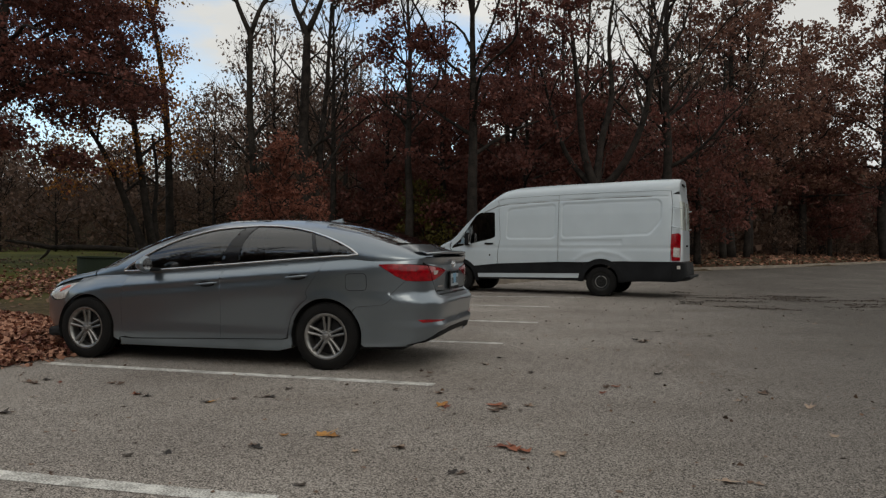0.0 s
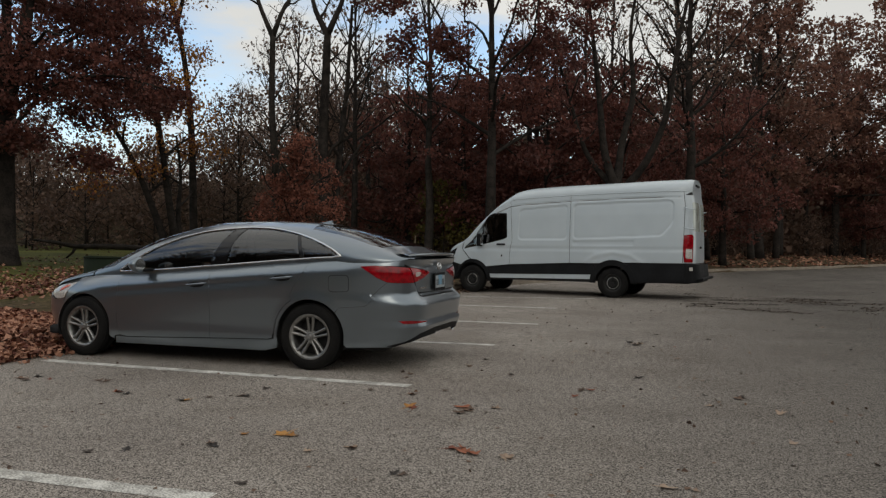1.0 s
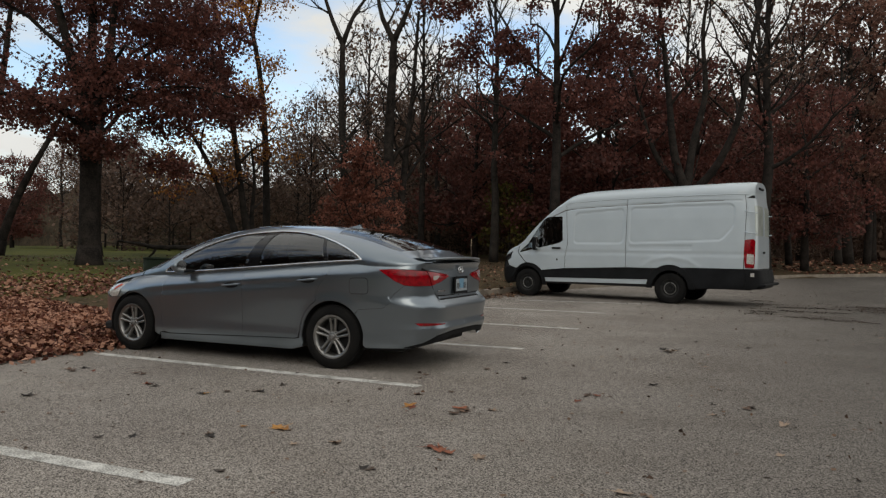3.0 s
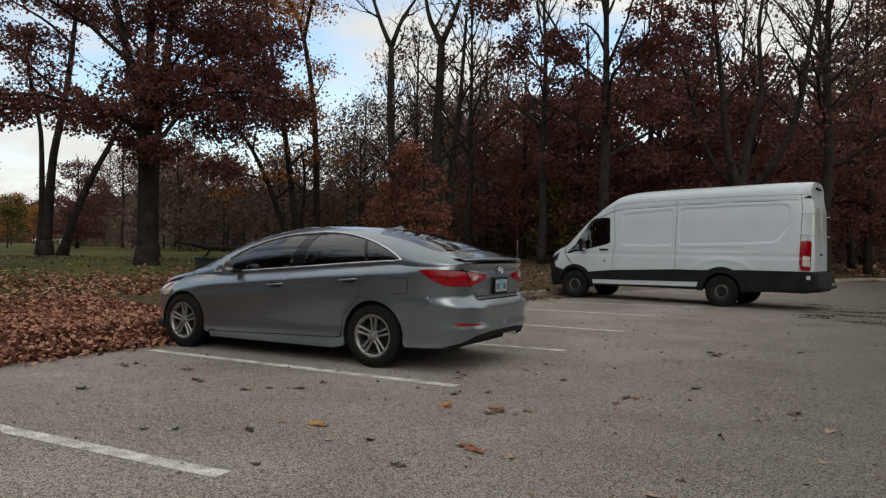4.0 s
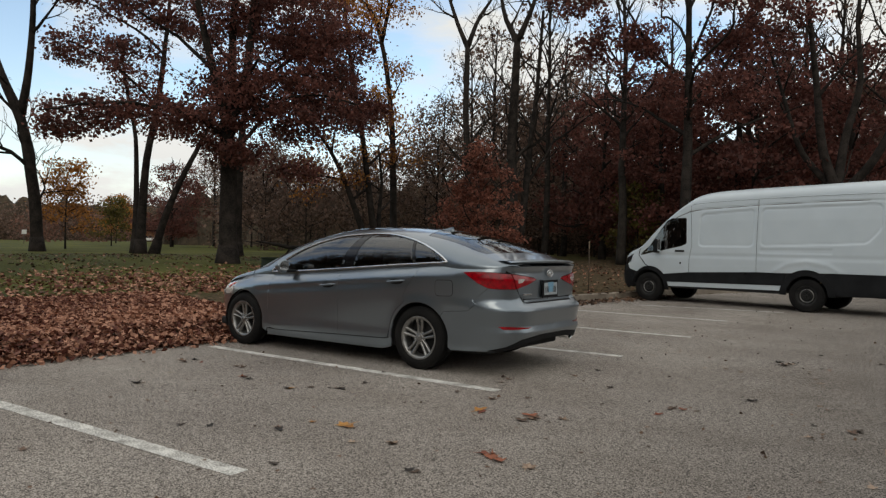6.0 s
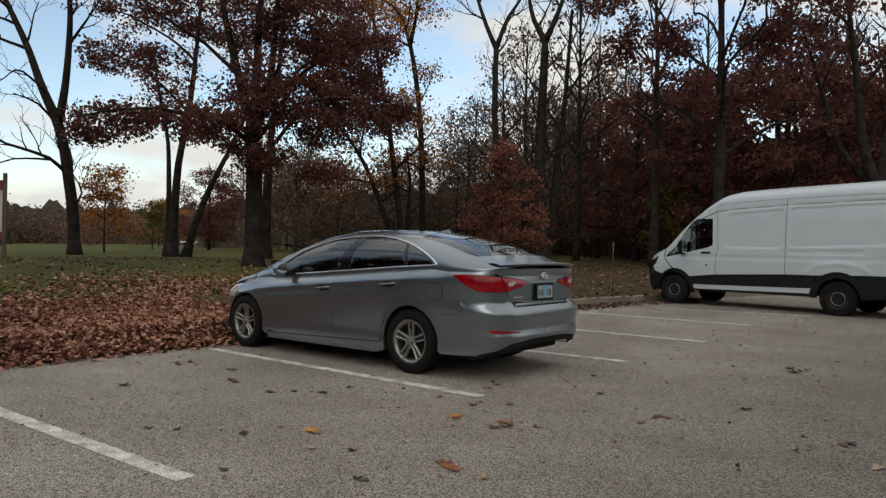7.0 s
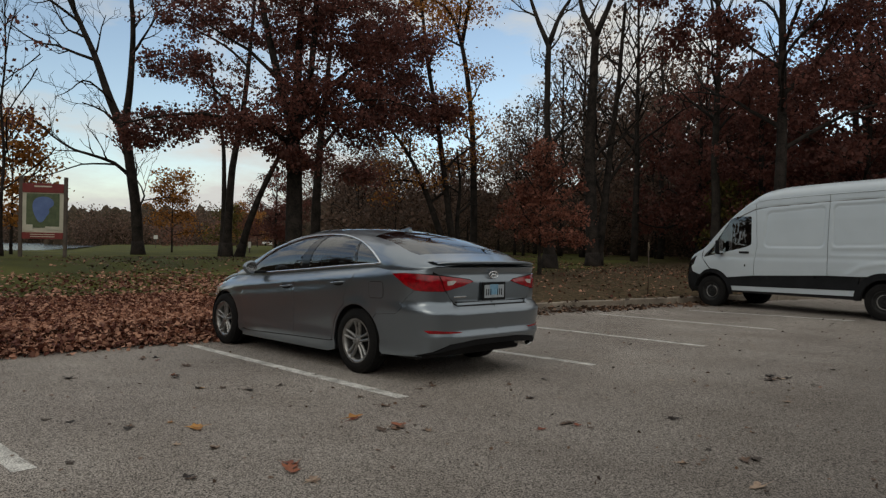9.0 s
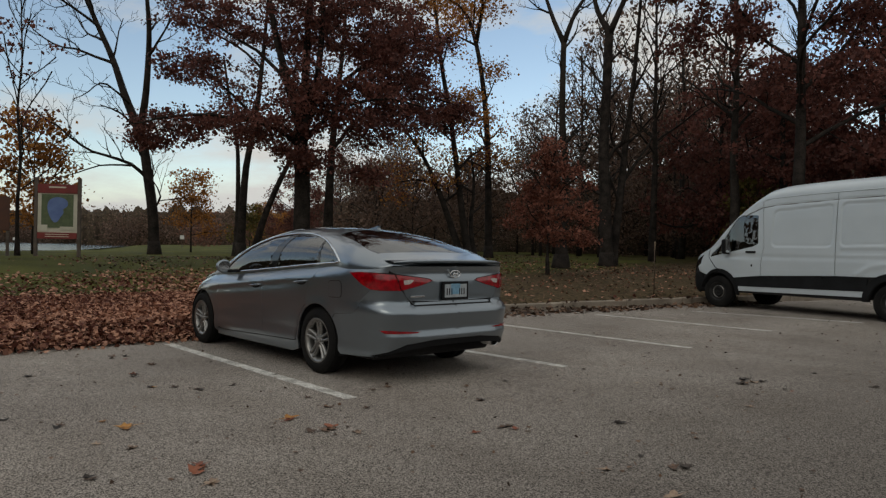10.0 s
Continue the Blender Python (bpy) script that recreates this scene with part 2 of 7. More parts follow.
class Shell:
    """A vehicle's skin. X forward from the rear bumper, y to the left, z up. The tub runs round the car below the belt, the crown spans it above."""

    def __init__(self, xc, xr, xf, nr, nf, width, zt, zc, m, k):
        self.xc, self.xr, self.xf, self.nr, self.nf = xc, xr, xf, nr, nf
        self.width, self.zt, self.zc, self.m, self.k = width, zt, zc, m, k
        r = np.linspace(0, 1, 1501)
        q1 = np.concatenate([np.arccos(r ** (nr / 2)), np.arcsin(r ** (nr / 2))])
        q2 = math.pi - np.concatenate([np.arccos(r ** (nf / 2)), np.arcsin(r ** (nf / 2))])
        phi = np.unique(np.concatenate([q1, q2]))
        p = self.at_angle(phi, np.full_like(phi, 0.62))
        s = np.concatenate(([0], np.cumsum(np.linalg.norm(np.diff(p, axis=0), axis=1))))
        self.phi, self.s = phi, s

    def at_angle(self, phi, z):
        c, si = np.cos(phi), np.clip(np.sin(phi), 0, 1)
        n = np.where(c >= 0, self.nr, self.nf)
        e = np.abs(c) ** (2 / n)
        X = np.where(c >= 0, self.xc - (self.xc - self.xr(z)) * e, self.xc + (self.xf(z) - self.xc) * e)
        return np.stack([X, self.width(X, z) * si ** (2 / n), z], 1)

    def tub(self, D):
        return self.at_angle(np.interp(D[:, 0], self.s, self.phi), D[:, 1])

    def S(self, X, z):
        """Domain point of a place on the flank."""
        r = (self.xc - X) / (self.xc - float(self.xr(z))) if X <= self.xc else (self.xc - X) / (float(self.xf(z)) - self.xc)
        r = max(-1, min(1, r))
        n = self.nr if r >= 0 else self.nf
        return (float(np.interp(math.acos(math.copysign(abs(r) ** (n / 2), r)), self.phi, self.s)), z)

    def R(self, y, z):
        """Domain point of a place on the tail."""
        w = float(self.width(np.array([float(self.xr(z)) + 0.06]), np.array([z]))[0])
        return (float(np.interp(math.asin(min(1, (max(y, 0) / w)) ** (self.nr / 2)), self.phi, self.s)), z)

    def N(self, y, z):
        """Domain point of a place on the nose."""
        w = float(self.width(np.array([float(self.xf(z)) - 0.06]), np.array([z]))[0])
        return (float(np.interp(math.pi - math.asin(min(1, (max(y, 0) / w)) ** (self.nf / 2)), self.phi, self.s)), z)

    def edge(self, X):
        z = self.zt(X)
        r = np.where(X <= self.xc, (self.xc - X) / (self.xc - self.xr(z)), (X - self.xc) / (self.xf(z) - self.xc))
        n = np.where(X <= self.xc, self.nr, self.nf)
        return self.width(X, z) * np.clip(1 - np.clip(r, 0, 1) ** n, 0, 1) ** (1 / n)

    def crown(self, D):
        X, th = D[:, 0], np.clip(D[:, 1], 0, 1) * math.pi / 2
        zt = self.zt(X)
        return np.stack([X, self.edge(X) * np.cos(th) ** (2 / self.m), zt + (self.zc(X) - zt) * np.sin(th) ** (2 / self.k)], 1)

    def Z(self, X, z):
        a = np.array([X])
        f = (z - float(self.zt(a)[0])) / (float(self.zc(a)[0]) - float(self.zt(a)[0]))
        return (X, math.asin(max(0, min(1, f)) ** (self.k / 2)) * 2 / math.pi)

    def Y(self, X, y):
        f = y / max(float(self.edge(np.array([X]))[0]), 1e-4)
        return (X, math.acos(max(0, min(1, f)) ** (self.m / 2)) * 2 / math.pi)


def skin(name, poly, to3d, mat, parent, holes=(), step=0.034, offset=0.0, flange=0.012, gap=0.0013, both=True, joined=False, extra=None, label=""):
    """A panel of sheet metal or glass: the domain polygon laid on the shell, with its edges folded in. both: also on the other side; joined: one part across the middle."""
    B = resample(poly, step * 0.6)
    B = B[np.linalg.norm(B - np.roll(B, 1, 0), axis=1) > 1e-5]
    area = 0.5 * np.sum(B[:, 0] * np.roll(B[:, 1], -1) - np.roll(B[:, 0], -1) * B[:, 1])
    if area < 0:
        B = B[::-1]
    loops = [B]
    for h in holes:
        H = resample(h, step * 0.6)
        ah = 0.5 * np.sum(H[:, 0] * np.roll(H[:, 1], -1) - np.roll(H[:, 0], -1) * H[:, 1])
        loops.append(H if ah < 0 else H[::-1])
    shrunk = []
    for l in loops:
        d = np.roll(l, -1, 0) - np.roll(l, 1, 0)
        nn = np.stack([-d[:, 1], d[:, 0]], 1)
        nn /= np.maximum(np.linalg.norm(nn, axis=1), 1e-9)[:, None]
        s = l + nn * gap
        if joined:
            s[l[:, 0] < 1e-4, 0] = 0
        shrunk.append(s)
    lo, hi = shrunk[0].min(0), shrunk[0].max(0)
    gx, gy = np.meshgrid(np.arange(lo[0], hi[0] + step, step), np.arange(lo[1], hi[1] + step, step))
    gx[1::2] += step / 2
    G = np.stack([gx.ravel(), gy.ravel()], 1)
    keep = inside(G, shrunk[0]) & (seg_distance(G, shrunk[0]) > step * 0.4)
    for h in shrunk[1:]:
        keep &= ~inside(G, h) & (seg_distance(G, h) > step * 0.4)
    G = G[keep]
    pts, edges, rim = [], [], []
    for l in shrunk:
        k = len(pts)
        pts += [tuple(p) for p in l]
        edges += [(k + i, k + (i + 1) % len(l)) for i in range(len(l))]
    pts += [tuple(p) for p in G]
    V2, E2, F2, *_ = delaunay_2d_cdt([Vector(p) for p in pts], edges, [], 0, 1e-6)
    D = np.array([tuple(v) for v in V2])
    T = np.array([tuple(f) for f in F2 if len(f) == 3])
    c = D[T].mean(1)
    ok = inside(c, shrunk[0])
    for h in shrunk[1:]:
        ok &= ~inside(c, h)
    T = T[ok]
    P = to3d(D)
    if extra:
        P = extra(P)
    fn = np.cross(P[T[:, 1]] - P[T[:, 0]], P[T[:, 2]] - P[T[:, 0]])
    N = np.zeros_like(P)
    for i in range(3):
        np.add.at(N, T[:, i], fn)
    N /= np.maximum(np.linalg.norm(N, axis=1), 1e-12)[:, None]
    mid = np.array([2.4, 0, 0.75])
    if np.sum((fn * (P[T[:, 0]] - mid)).sum(1) * (P[T[:, 0]][:, 1] > -1)) < 0:
        T, N = T[:, ::-1], -N
    P = P + N * offset
    count = {}
    for t in T:
        for i in range(3):
            a, b = t[i], t[(i + 1) % 3]
            count[(a, b)] = count.get((a, b), 0) + 1
    V, F = [tuple(p) for p in P], [tuple(t) for t in T]
    if flange:
        new_index = {}
        for (a, b) in count:
            if (b, a) not in count and not (joined and P[a][1] < 1e-3 and P[b][1] < 1e-3):
                q = []
                for v in (a, b):
                    if v not in new_index:
                        new_index[v] = len(V)
                        V.append(tuple(P[v]))
                        V.append(tuple(P[v] - N[v] * flange))
                    q.append(new_index[v])
                F.append((q[0], q[0] + 1, q[1] + 1, q[1]))
    used = sorted({i for f in F for i in f})
    re = {v: i for i, v in enumerate(used)}
    V = [V[i] for i in used]
    F = [tuple(re[i] for i in f) for f in F]
    M = [(x, -y, z) for x, y, z in V]
    FM = [f[::-1] for f in F]
    if joined:
        k = len(V)
        bm = bmesh.new()
        vs = [bm.verts.new(v) for v in V + M]
        for f in F + [tuple(i + k for i in f) for f in FM]:
            try:
                bm.faces.new([vs[i] for i in f])
            except ValueError:
                pass
        bmesh.ops.remove_doubles(bm, verts=[v for v in bm.verts if abs(v.co.y) < 2e-3], dist=1e-3)
        return part(name, bm, mat, parent, label, smooth=True)
    ob = link_mesh(name, V, F, mat, parent, True, label)
    if both:
        return ob, link_mesh(name, M, FM, mat, parent, True, label)
    return ob


def sweep_on(name, pts, mat, parent, radius, both=True, closed=True, label="", seg=6):
    V, F = tube(pts, radius, seg, closed)
    link_mesh(name, V, F, mat, parent, True, label)
    if both:
        link_mesh(name, [(v[0], -v[1], v[2]) for v in V], [f[::-1] for f in F], mat, parent, True, label)


def wheel(parent, x, y, z, side, radius, tyre_w, rim_r, spokes, mats):
    """A wheel whose outer face looks along side * y: tyre, rim and hub cap."""
    hub = new("wheel")
    hub.parent = parent
    hub.location = (x, y, z)
    if side < 0:
        hub.rotation_euler = (0, 0, math.pi)
    w, R, r = tyre_w, radius, rim_r
    prof = [(r - 0.012, -w), (r + 0.012, -w * 0.99), (r + 0.04, -w * 1.02), (R - 0.045, -w * 1.0), (R - 0.018, -w * 0.93), (R - 0.003, -w * 0.80)]
    for g in (0.55, 0.12, -0.3):
        c = -w * g - w * 0.5 + w * 0.5
        prof += [(R, -w * g - 0.006), (R - 0.008, -w * g - 0.003), (R - 0.008, -w * g + 0.003), (R, -w * g + 0.006)]
    tail = [(R - 0.003, -w * 0.16), (R - 0.018, -w * 0.05), (R - 0.045, 0.0), (r + 0.045, 0.004), (r + 0.03, 0.006), (r + 0.014, -0.002), (r - 0.008, -0.012)]
    prof = sorted(prof[:-4], key=lambda q: 0) + tail
    V, F = lathe(prof, 56)
    link_mesh("tyre", V, F, mats["tyre"], hub)
    # barrel and lip of the rim
    V, F = lathe([(r - 0.004, -w), (r - 0.02, -w * 0.9), (r - 0.035, -w * 0.5), (r - 0.03, -0.03), (r - 0.016, -0.012), (r + 0.004, -0.004), (r + 0.012, -0.010)], 56)
    k = len(V)
    rim_V, rim_F = list(V), list(F)
    spokes(rim_V, rim_F, r)
    link_mesh("rim", rim_V, rim_F, mats["rim"], hub)
    V, F = lathe([(0.001, -0.10), (r * 0.72, -0.10), (r * 0.76, -0.115), (r - 0.03, -0.12)], 40)
    link_mesh("brake_disc", V, F, mats["dark"], hub)
    V, F = lathe([(0.0015, -0.006), (0.022, -0.008), (0.03, -0.014), (0.032, -0.03)], 24)
    link_mesh("hub_cap", V, F, mats["cap"], hub)
    return hub


def add_block(V, F, corners):
    """Eight corners, low four then high four."""
    k = len(V)
    V += corners
    F += [(k + a, k + b, k + c, k + d) for a, b, c, d in ((0, 3, 2, 1), (4, 5, 6, 7), (0, 1, 5, 4), (1, 2, 6, 5), (2, 3, 7, 6), (3, 0, 4, 7))]


def twin_spokes(V, F, r):
    """Five pairs of alloy spokes, with the hub and its bolts."""
    for i in range(5):
        base = radians(90 + 72 * i)
        for s in (-1, 1):
            segs = []
            for f in (0.0, 0.35, 0.7, 1.0):
                rad = 0.045 + (r - 0.022 - 0.045) * f
                ang = base + s * math.asin((0.017 + 0.013 * f) / rad)
                half = 0.0115 + 0.003 * f
                y = -0.012 - 0.016 * f * (1 - f) * 2 - 0.012 * (1 - f)
                ca, sa = math.cos(ang), math.sin(ang)
                tx, tz = -sa, ca
                px, pz = rad * ca, rad * sa
                segs.append([(px - tx * half, y - 0.03, pz - tz * half), (px - tx * half * 0.8, y, pz - tz * half * 0.8),
                             (px + tx * half * 0.8, y, pz + tz * half * 0.8), (px + tx * half, y - 0.03, pz + tz * half)])
            k = len(V)
            for g in segs:
                V.extend(g)
            for a in range(3):
                for b in range(3):
                    F.append((k + a * 4 + b, k + a * 4 + b + 1, k + (a + 1) * 4 + b + 1, k + (a + 1) * 4 + b))
    k0 = len(V)
    A, B = lathe([(0.028, -0.024), (0.042, -0.022), (0.052, -0.032), (0.054, -0.06)], 30)
    V.extend(A)
    F.extend(tuple(i + k0 for i in f) for f in B)
    for i in range(5):
        a = radians(126 + 72 * i)
        k0 = len(V)
        A, B = lathe([(0.001, -0.012), (0.009, -0.012), (0.011, -0.03)], 8)
        V.extend((x + 0.062 * math.cos(a), y - 0.012, z + 0.062 * math.sin(a)) for x, y, z in A)
        F.extend(tuple(j + k0 for j in f) for f in B)


def steel_disc(V, F, r):
    """A dished steel wheel disc with a raised ring and vents between."""
    k0 = len(V)
    A, B = lathe([(0.03, -0.03), (0.075, -0.028), (0.085, -0.02), (0.10, -0.02), (0.108, -0.035), (0.13, -0.055), (r - 0.06, -0.05), (r - 0.03, -0.035)], 40)
    V.extend(A)
    F.extend(tuple(i + k0 for i in f) for f in B)
    for i in range(6):
        a = radians(60 * i)
        k0 = len(V)
        A, B = lathe([(0.001, -0.004), (0.012, -0.006), (0.014, -0.03)], 8)
        V.extend((x + 0.055 * math.cos(a), y, z + 0.055 * math.sin(a)) for x, y, z in A)
        F.extend(tuple(j + k0 for j in f) for f in B)


# ---- the grey saloon ----
def sedan(m):
    car = thing("car", m, "silver-grey metallic four-door saloon car parked on the asphalt", "car", kind="")
    zt = spline([0.06, 0.12, 0.22, 0.4, 0.62, 0.86, 1.2, 1.6, 2.2, 2.9, 3.2, 3.5, 3.85, 4.2, 4.5, 4.7, 4.80], [1.085, 1.085, 1.06, 1.045, 1.045, 1.062, 1.045, 1.02, 0.972, 0.922, 0.902, 0.892, 0.875, 0.83, 0.765, 0.71, 0.68])
    zc = spline([0.06, 0.12, 0.3, 0.42, 0.7, 1.03, 1.36, 1.7, 2.05, 2.4, 2.76, 3.14, 3.45, 3.75, 3.98, 4.1, 4.4, 4.65, 4.80], [1.095, 1.12, 1.185, 1.235, 1.333, 1.412, 1.458, 1.480, 1.488, 1.484, 1.442, 1.358, 1.243, 1.09, 0.972, 0.945, 0.885, 0.80, 0.70])
    xr = linear([0.18, 0.28, 0.37, 0.425, 0.44, 0.462, 0.50, 0.62, 0.655, 0.70, 0.715, 0.73, 0.76, 0.95, 1.02, 1.09, 1.2], [0.10, 0.06, 0.03, 0.006, 0.002, 0.028, 0.026, 0.006, 0.0, 0.045, 0.062, 0.10, 0.088, 0.082, 0.10, 0.055, 0.055])
    xf = spline([0.18, 0.3, 0.45, 0.6, 0.7, 0.8, 1.0], [4.62, 4.78, 4.85, 4.85, 4.81, 4.74, 4.6])
    w0 = linear([0.14, 0.20, 0.26, 0.31, 0.355, 0.40, 0.55, 0.7], [0.876, 0.888, 0.897, 0.907, 0.902, 0.900, 0.911, 0.922])

    def width(X, z):
        crease = np.clip(0.75 + (3.65 - X) * 0.0863, 0.7, 1.015)
        up = np.clip(z - crease, 0, None)
        w = w0(z) - 0.46 * up - 0.013 * np.exp(-((z - crease + 0.05) / 0.032) ** 2) * np.clip((X - 0.95) / 0.9, 0, 1) * np.clip((4.0 - X) / 0.6, 0, 1)
        roll = 0.075 * np.clip((X - 0.5) / 0.8, 0.12, 1)
        w = w - roll * np.clip(1 - (zt(X) - z) / 0.11, 0, 1) ** 2
        for cx in (1.085, 3.89):
            rr = np.hypot(X - cx, z - 0.325)
            w = w + 0.009 * np.exp(-((rr - 0.37) / 0.045) ** 2)
        return w

    s = Shell(2.43, xr, xf, 7.0, 3.6, width, zt, zc, 2.5, 2.6)
    S, R, N, Z, Y = s.S, s.R, s.N, s.Z, s.Y
    top = lambda a, b, k=14: [S(a + (b - a) * i / k, float(zt(np.array([a + (b - a) * i / k]))[0])) for i in range(k + 1)]
    RA, FA = (1.085, 0.325, 0.362), (3.89, 0.325, 0.355)
    arc_s = lambda c, a0, a1: [S(x, z) for x, z in arc(*c, a0, a1)]
    P = GREY_PAINT

    # dark liner under all panels
    skin("body_shell", [(0.0, 0.34), (0.0, 1.06)] + top(0.15, 4.7, 50) + [N(0.0, 0.64), N(0.0, 0.25)] + arc_s(FA, -8, 188) + [S(3.3, 0.18), S(1.6, 0.18)] + arc_s(RA, -12, 192) + [S(0.5, 0.26), S(0.3, 0.265), R(0.76, 0.29), R(0.58, 0.33)],
         s.tub, DARK_GAP, car, step=0.07, offset=-0.012, flange=0, joined=True)

    # flank panels
    door_r = [(1.10, float(zt(np.array([1.10]))[0])), (1.14, 0.985), (1.20, 0.89), (1.27, 0.79)]
    rear_arc = [S(x, z) for x, z in arc(1.085, 0.325, 0.40, 62, 8, 12)]
    rear_door = [S(*q) for q in door_r] + rear_arc + [S(1.50, 0.30), S(1.55, 0.285), S(2.24, 0.268), S(2.24, 0.8)] + top(2.24, 1.10)
    fl = skin("rear_door", rear_door, s.tub, P, car)
    front_door = [S(2.24, 0.268), S(2.24, 0.268), S(3.30, 0.235), S(3.40, 0.25), S(3.44, 0.45), S(3.42, 0.7), S(3.40, 0.88)] + top(3.40, 2.24)
    ff = skin("front_door", front_door, s.tub, P, car)
    quarter = [S(*q) for q in door_r[::-1]][::-1] + [S(x, z) for x, z in arc(1.085, 0.325, 0.40, 62, 60, 2)]
    quarter += arc_s((1.085, 0.325, 0.364), 52, 138) + [S(0.775, 0.613), S(0.51, 0.635), S(0.43, 0.70), S(0.37, 0.80), S(0.30, 0.862), S(0.40, 0.908), S(0.50, 0.975), S(0.555, 1.012), S(0.42, 1.02), S(0.30, 1.018), R(0.73, 1.012)] + top(0.14, 1.10)
    skin("quarter_panel", quarter, s.tub, P, car)
    flap = rounded([S(0.88, 0.925), S(0.67, 0.93), S(0.665, 0.77), S(0.875, 0.765)], 0.045)
    skin("flap_seam", flap, s.tub, DARK_GAP, car, offset=0.0015, gap=-0.0015, both=False, flange=0, step=0.025)
    skin("fuel_flap", flap, s.tub, P, car, offset=0.004, gap=0.0035, both=False, flange=0.003, step=0.025)
    for c in (RA, FA):
        lip = [S(x, z) for x, z in arc(c[0], c[1], c[2] + 0.002, -14, 64, 14) + arc(c[0], c[1], 0.398, 64, -14, 14)]
        if c is RA:
            skin("arch_lip", lip, s.tub, P, car, gap=0.001, offset=-0.001)
    rocker = [S(3.475, 0.16), S(3.465, 0.235), S(3.30, 0.228), S(2.23, 0.262), S(1.55, 0.279), S(1.44, 0.30), S(1.455, 0.20), S(1.6, 0.165)]
    skin("rocker_panel", rocker, s.tub, P, car)
    fender = [S(3.40, 0.88), S(3.42, 0.7), S(3.44, 0.45), S(3.40, 0.25), S(3.475, 0.235), S(3.48, 0.20)] + arc_s(FA, 195, 20) + [S(4.27, 0.52), S(4.25, 0.62), S(4.15, 0.75), S(4.10, 0.80)] + top(4.10, 3.40)
    skin("front_fender", fender, s.tub, P, car)
    # bumpers
    rear_b = [(0, 0.33), (0, 0.712), R(0.50, 0.712), R(0.57, 0.79), R(0.62, 0.855), S(0.22, 0.855), S(0.30, 0.862), S(0.37, 0.80), S(0.43, 0.70), S(0.51, 0.635), S(0.775, 0.613)] + arc_s((1.085, 0.325, 0.364), 139, 190) + [S(0.70, 0.235), S(0.45, 0.242), S(0.24, 0.248), R(0.82, 0.255), R(0.74, 0.30), R(0.60, 0.368), R(0.3, 0.395), (0, 0.395)]
    rear_b = [q for i, q in enumerate(rear_b) if i]
    skin("rear_bumper", rear_b, s.tub, P, car, step=0.03, joined=True)
    skin("rear_valance", [(0, 0.335), R(0.3, 0.332), R(0.58, 0.312), R(0.74, 0.275), R(0.80, 0.262), R(0.73, 0.298), R(0.59, 0.363), R(0.3, 0.39), (0, 0.39)], s.tub, BLACK_PLASTIC, car, step=0.04, joined=True, offset=-0.004, label="black plastic lower bumper")
    front_b = [S(4.275, 0.52), S(4.255, 0.62), S(4.40, 0.60), N(0.72, 0.60), N(0.62, 0.66), N(0.0, 0.66), N(0.0, 0.19), S(4.5, 0.18)] + arc_s(FA, -26, 18)
    skin("front_bumper", front_b, s.tub, P, car, step=0.05, joined=False)
    skin("headlight", [S(4.108, 0.802), S(4.16, 0.75), S(4.262, 0.622), S(4.40, 0.603), N(0.74, 0.61), N(0.62, 0.67), S(4.62, 0.70), S(4.45, 0.755)], s.tub, CLEAR_LENS, car, step=0.03, offset=-0.002, label="clear headlight with amber marker")
    skin("side_marker", [S(4.20, 0.765), S(4.22, 0.745), S(4.36, 0.69), S(4.36, 0.72), S(4.26, 0.765)], s.tub, AMBER_LENS, car, step=0.03, offset=0.003, label="amber side marker")

    # tail: boot lid, lamps, lip, plate
    lid = [(0, 0.722), R(0.49, 0.722), R(0.58, 0.80), R(0.61, 0.855), R(0.60, 0.862), R(0.42, 0.90), R(0.27, 0.942), R(0.32, 0.965), R(0.67, 1.008), R(0.72, 1.03), R(0.735, 1.075), (0, 1.075)]
    skin("boot_lid", lid, s.tub, P, car, step=0.03, joined=True)
    outer = [S(0.555, 1.012), S(0.50, 0.975), S(0.40, 0.908), S(0.30, 0.862), S(0.22, 0.855), R(0.63, 0.855), R(0.685, 1.0), S(0.30, 1.016), S(0.42, 1.019)]
    lamp = skin("tail_lamp", outer, s.tub, RED_LENS, car, step=0.025, offset=0.006, flange=0.02, label="red tail lamp with a clear reversing lens")
    inner = [R(0.625, 0.857), R(0.60, 0.862), R(0.42, 0.90), R(0.275, 0.942), R(0.32, 0.962), R(0.675, 1.0)]
    lid_lamp = skin("boot_lamp", inner, s.tub, RED_LENS, car, step=0.025, offset=0.006, flange=0.02, label="red lamp on the boot lid")
    skin("reversing_lens", rounded([R(0.612, 0.952), R(0.606, 0.908), R(0.545, 0.915), R(0.50, 0.948), R(0.53, 0.958)], 0.012), s.tub, CLEAR_LENS, car, step=0.02, offset=0.009, flange=0.006, label="clear reversing lens")
    skin("bumper_reflector", [R(0.80, 0.498), R(0.74, 0.500), R(0.46, 0.480), R(0.50, 0.468), R(0.77, 0.468)], s.tub, RED_LENS, car, step=0.025, offset=0.006, label="red bumper reflector")
    skin("boot_step", [(0, 0.728), R(0.485, 0.728), R(0.515, 0.76), (0, 0.748)], s.tub, BLACK_PLASTIC, car, step=0.03, joined=True, offset=0.004)
    # lip spoiler
    V, F = [], []
    ys = np.linspace(-0.70, 0.70, 41)
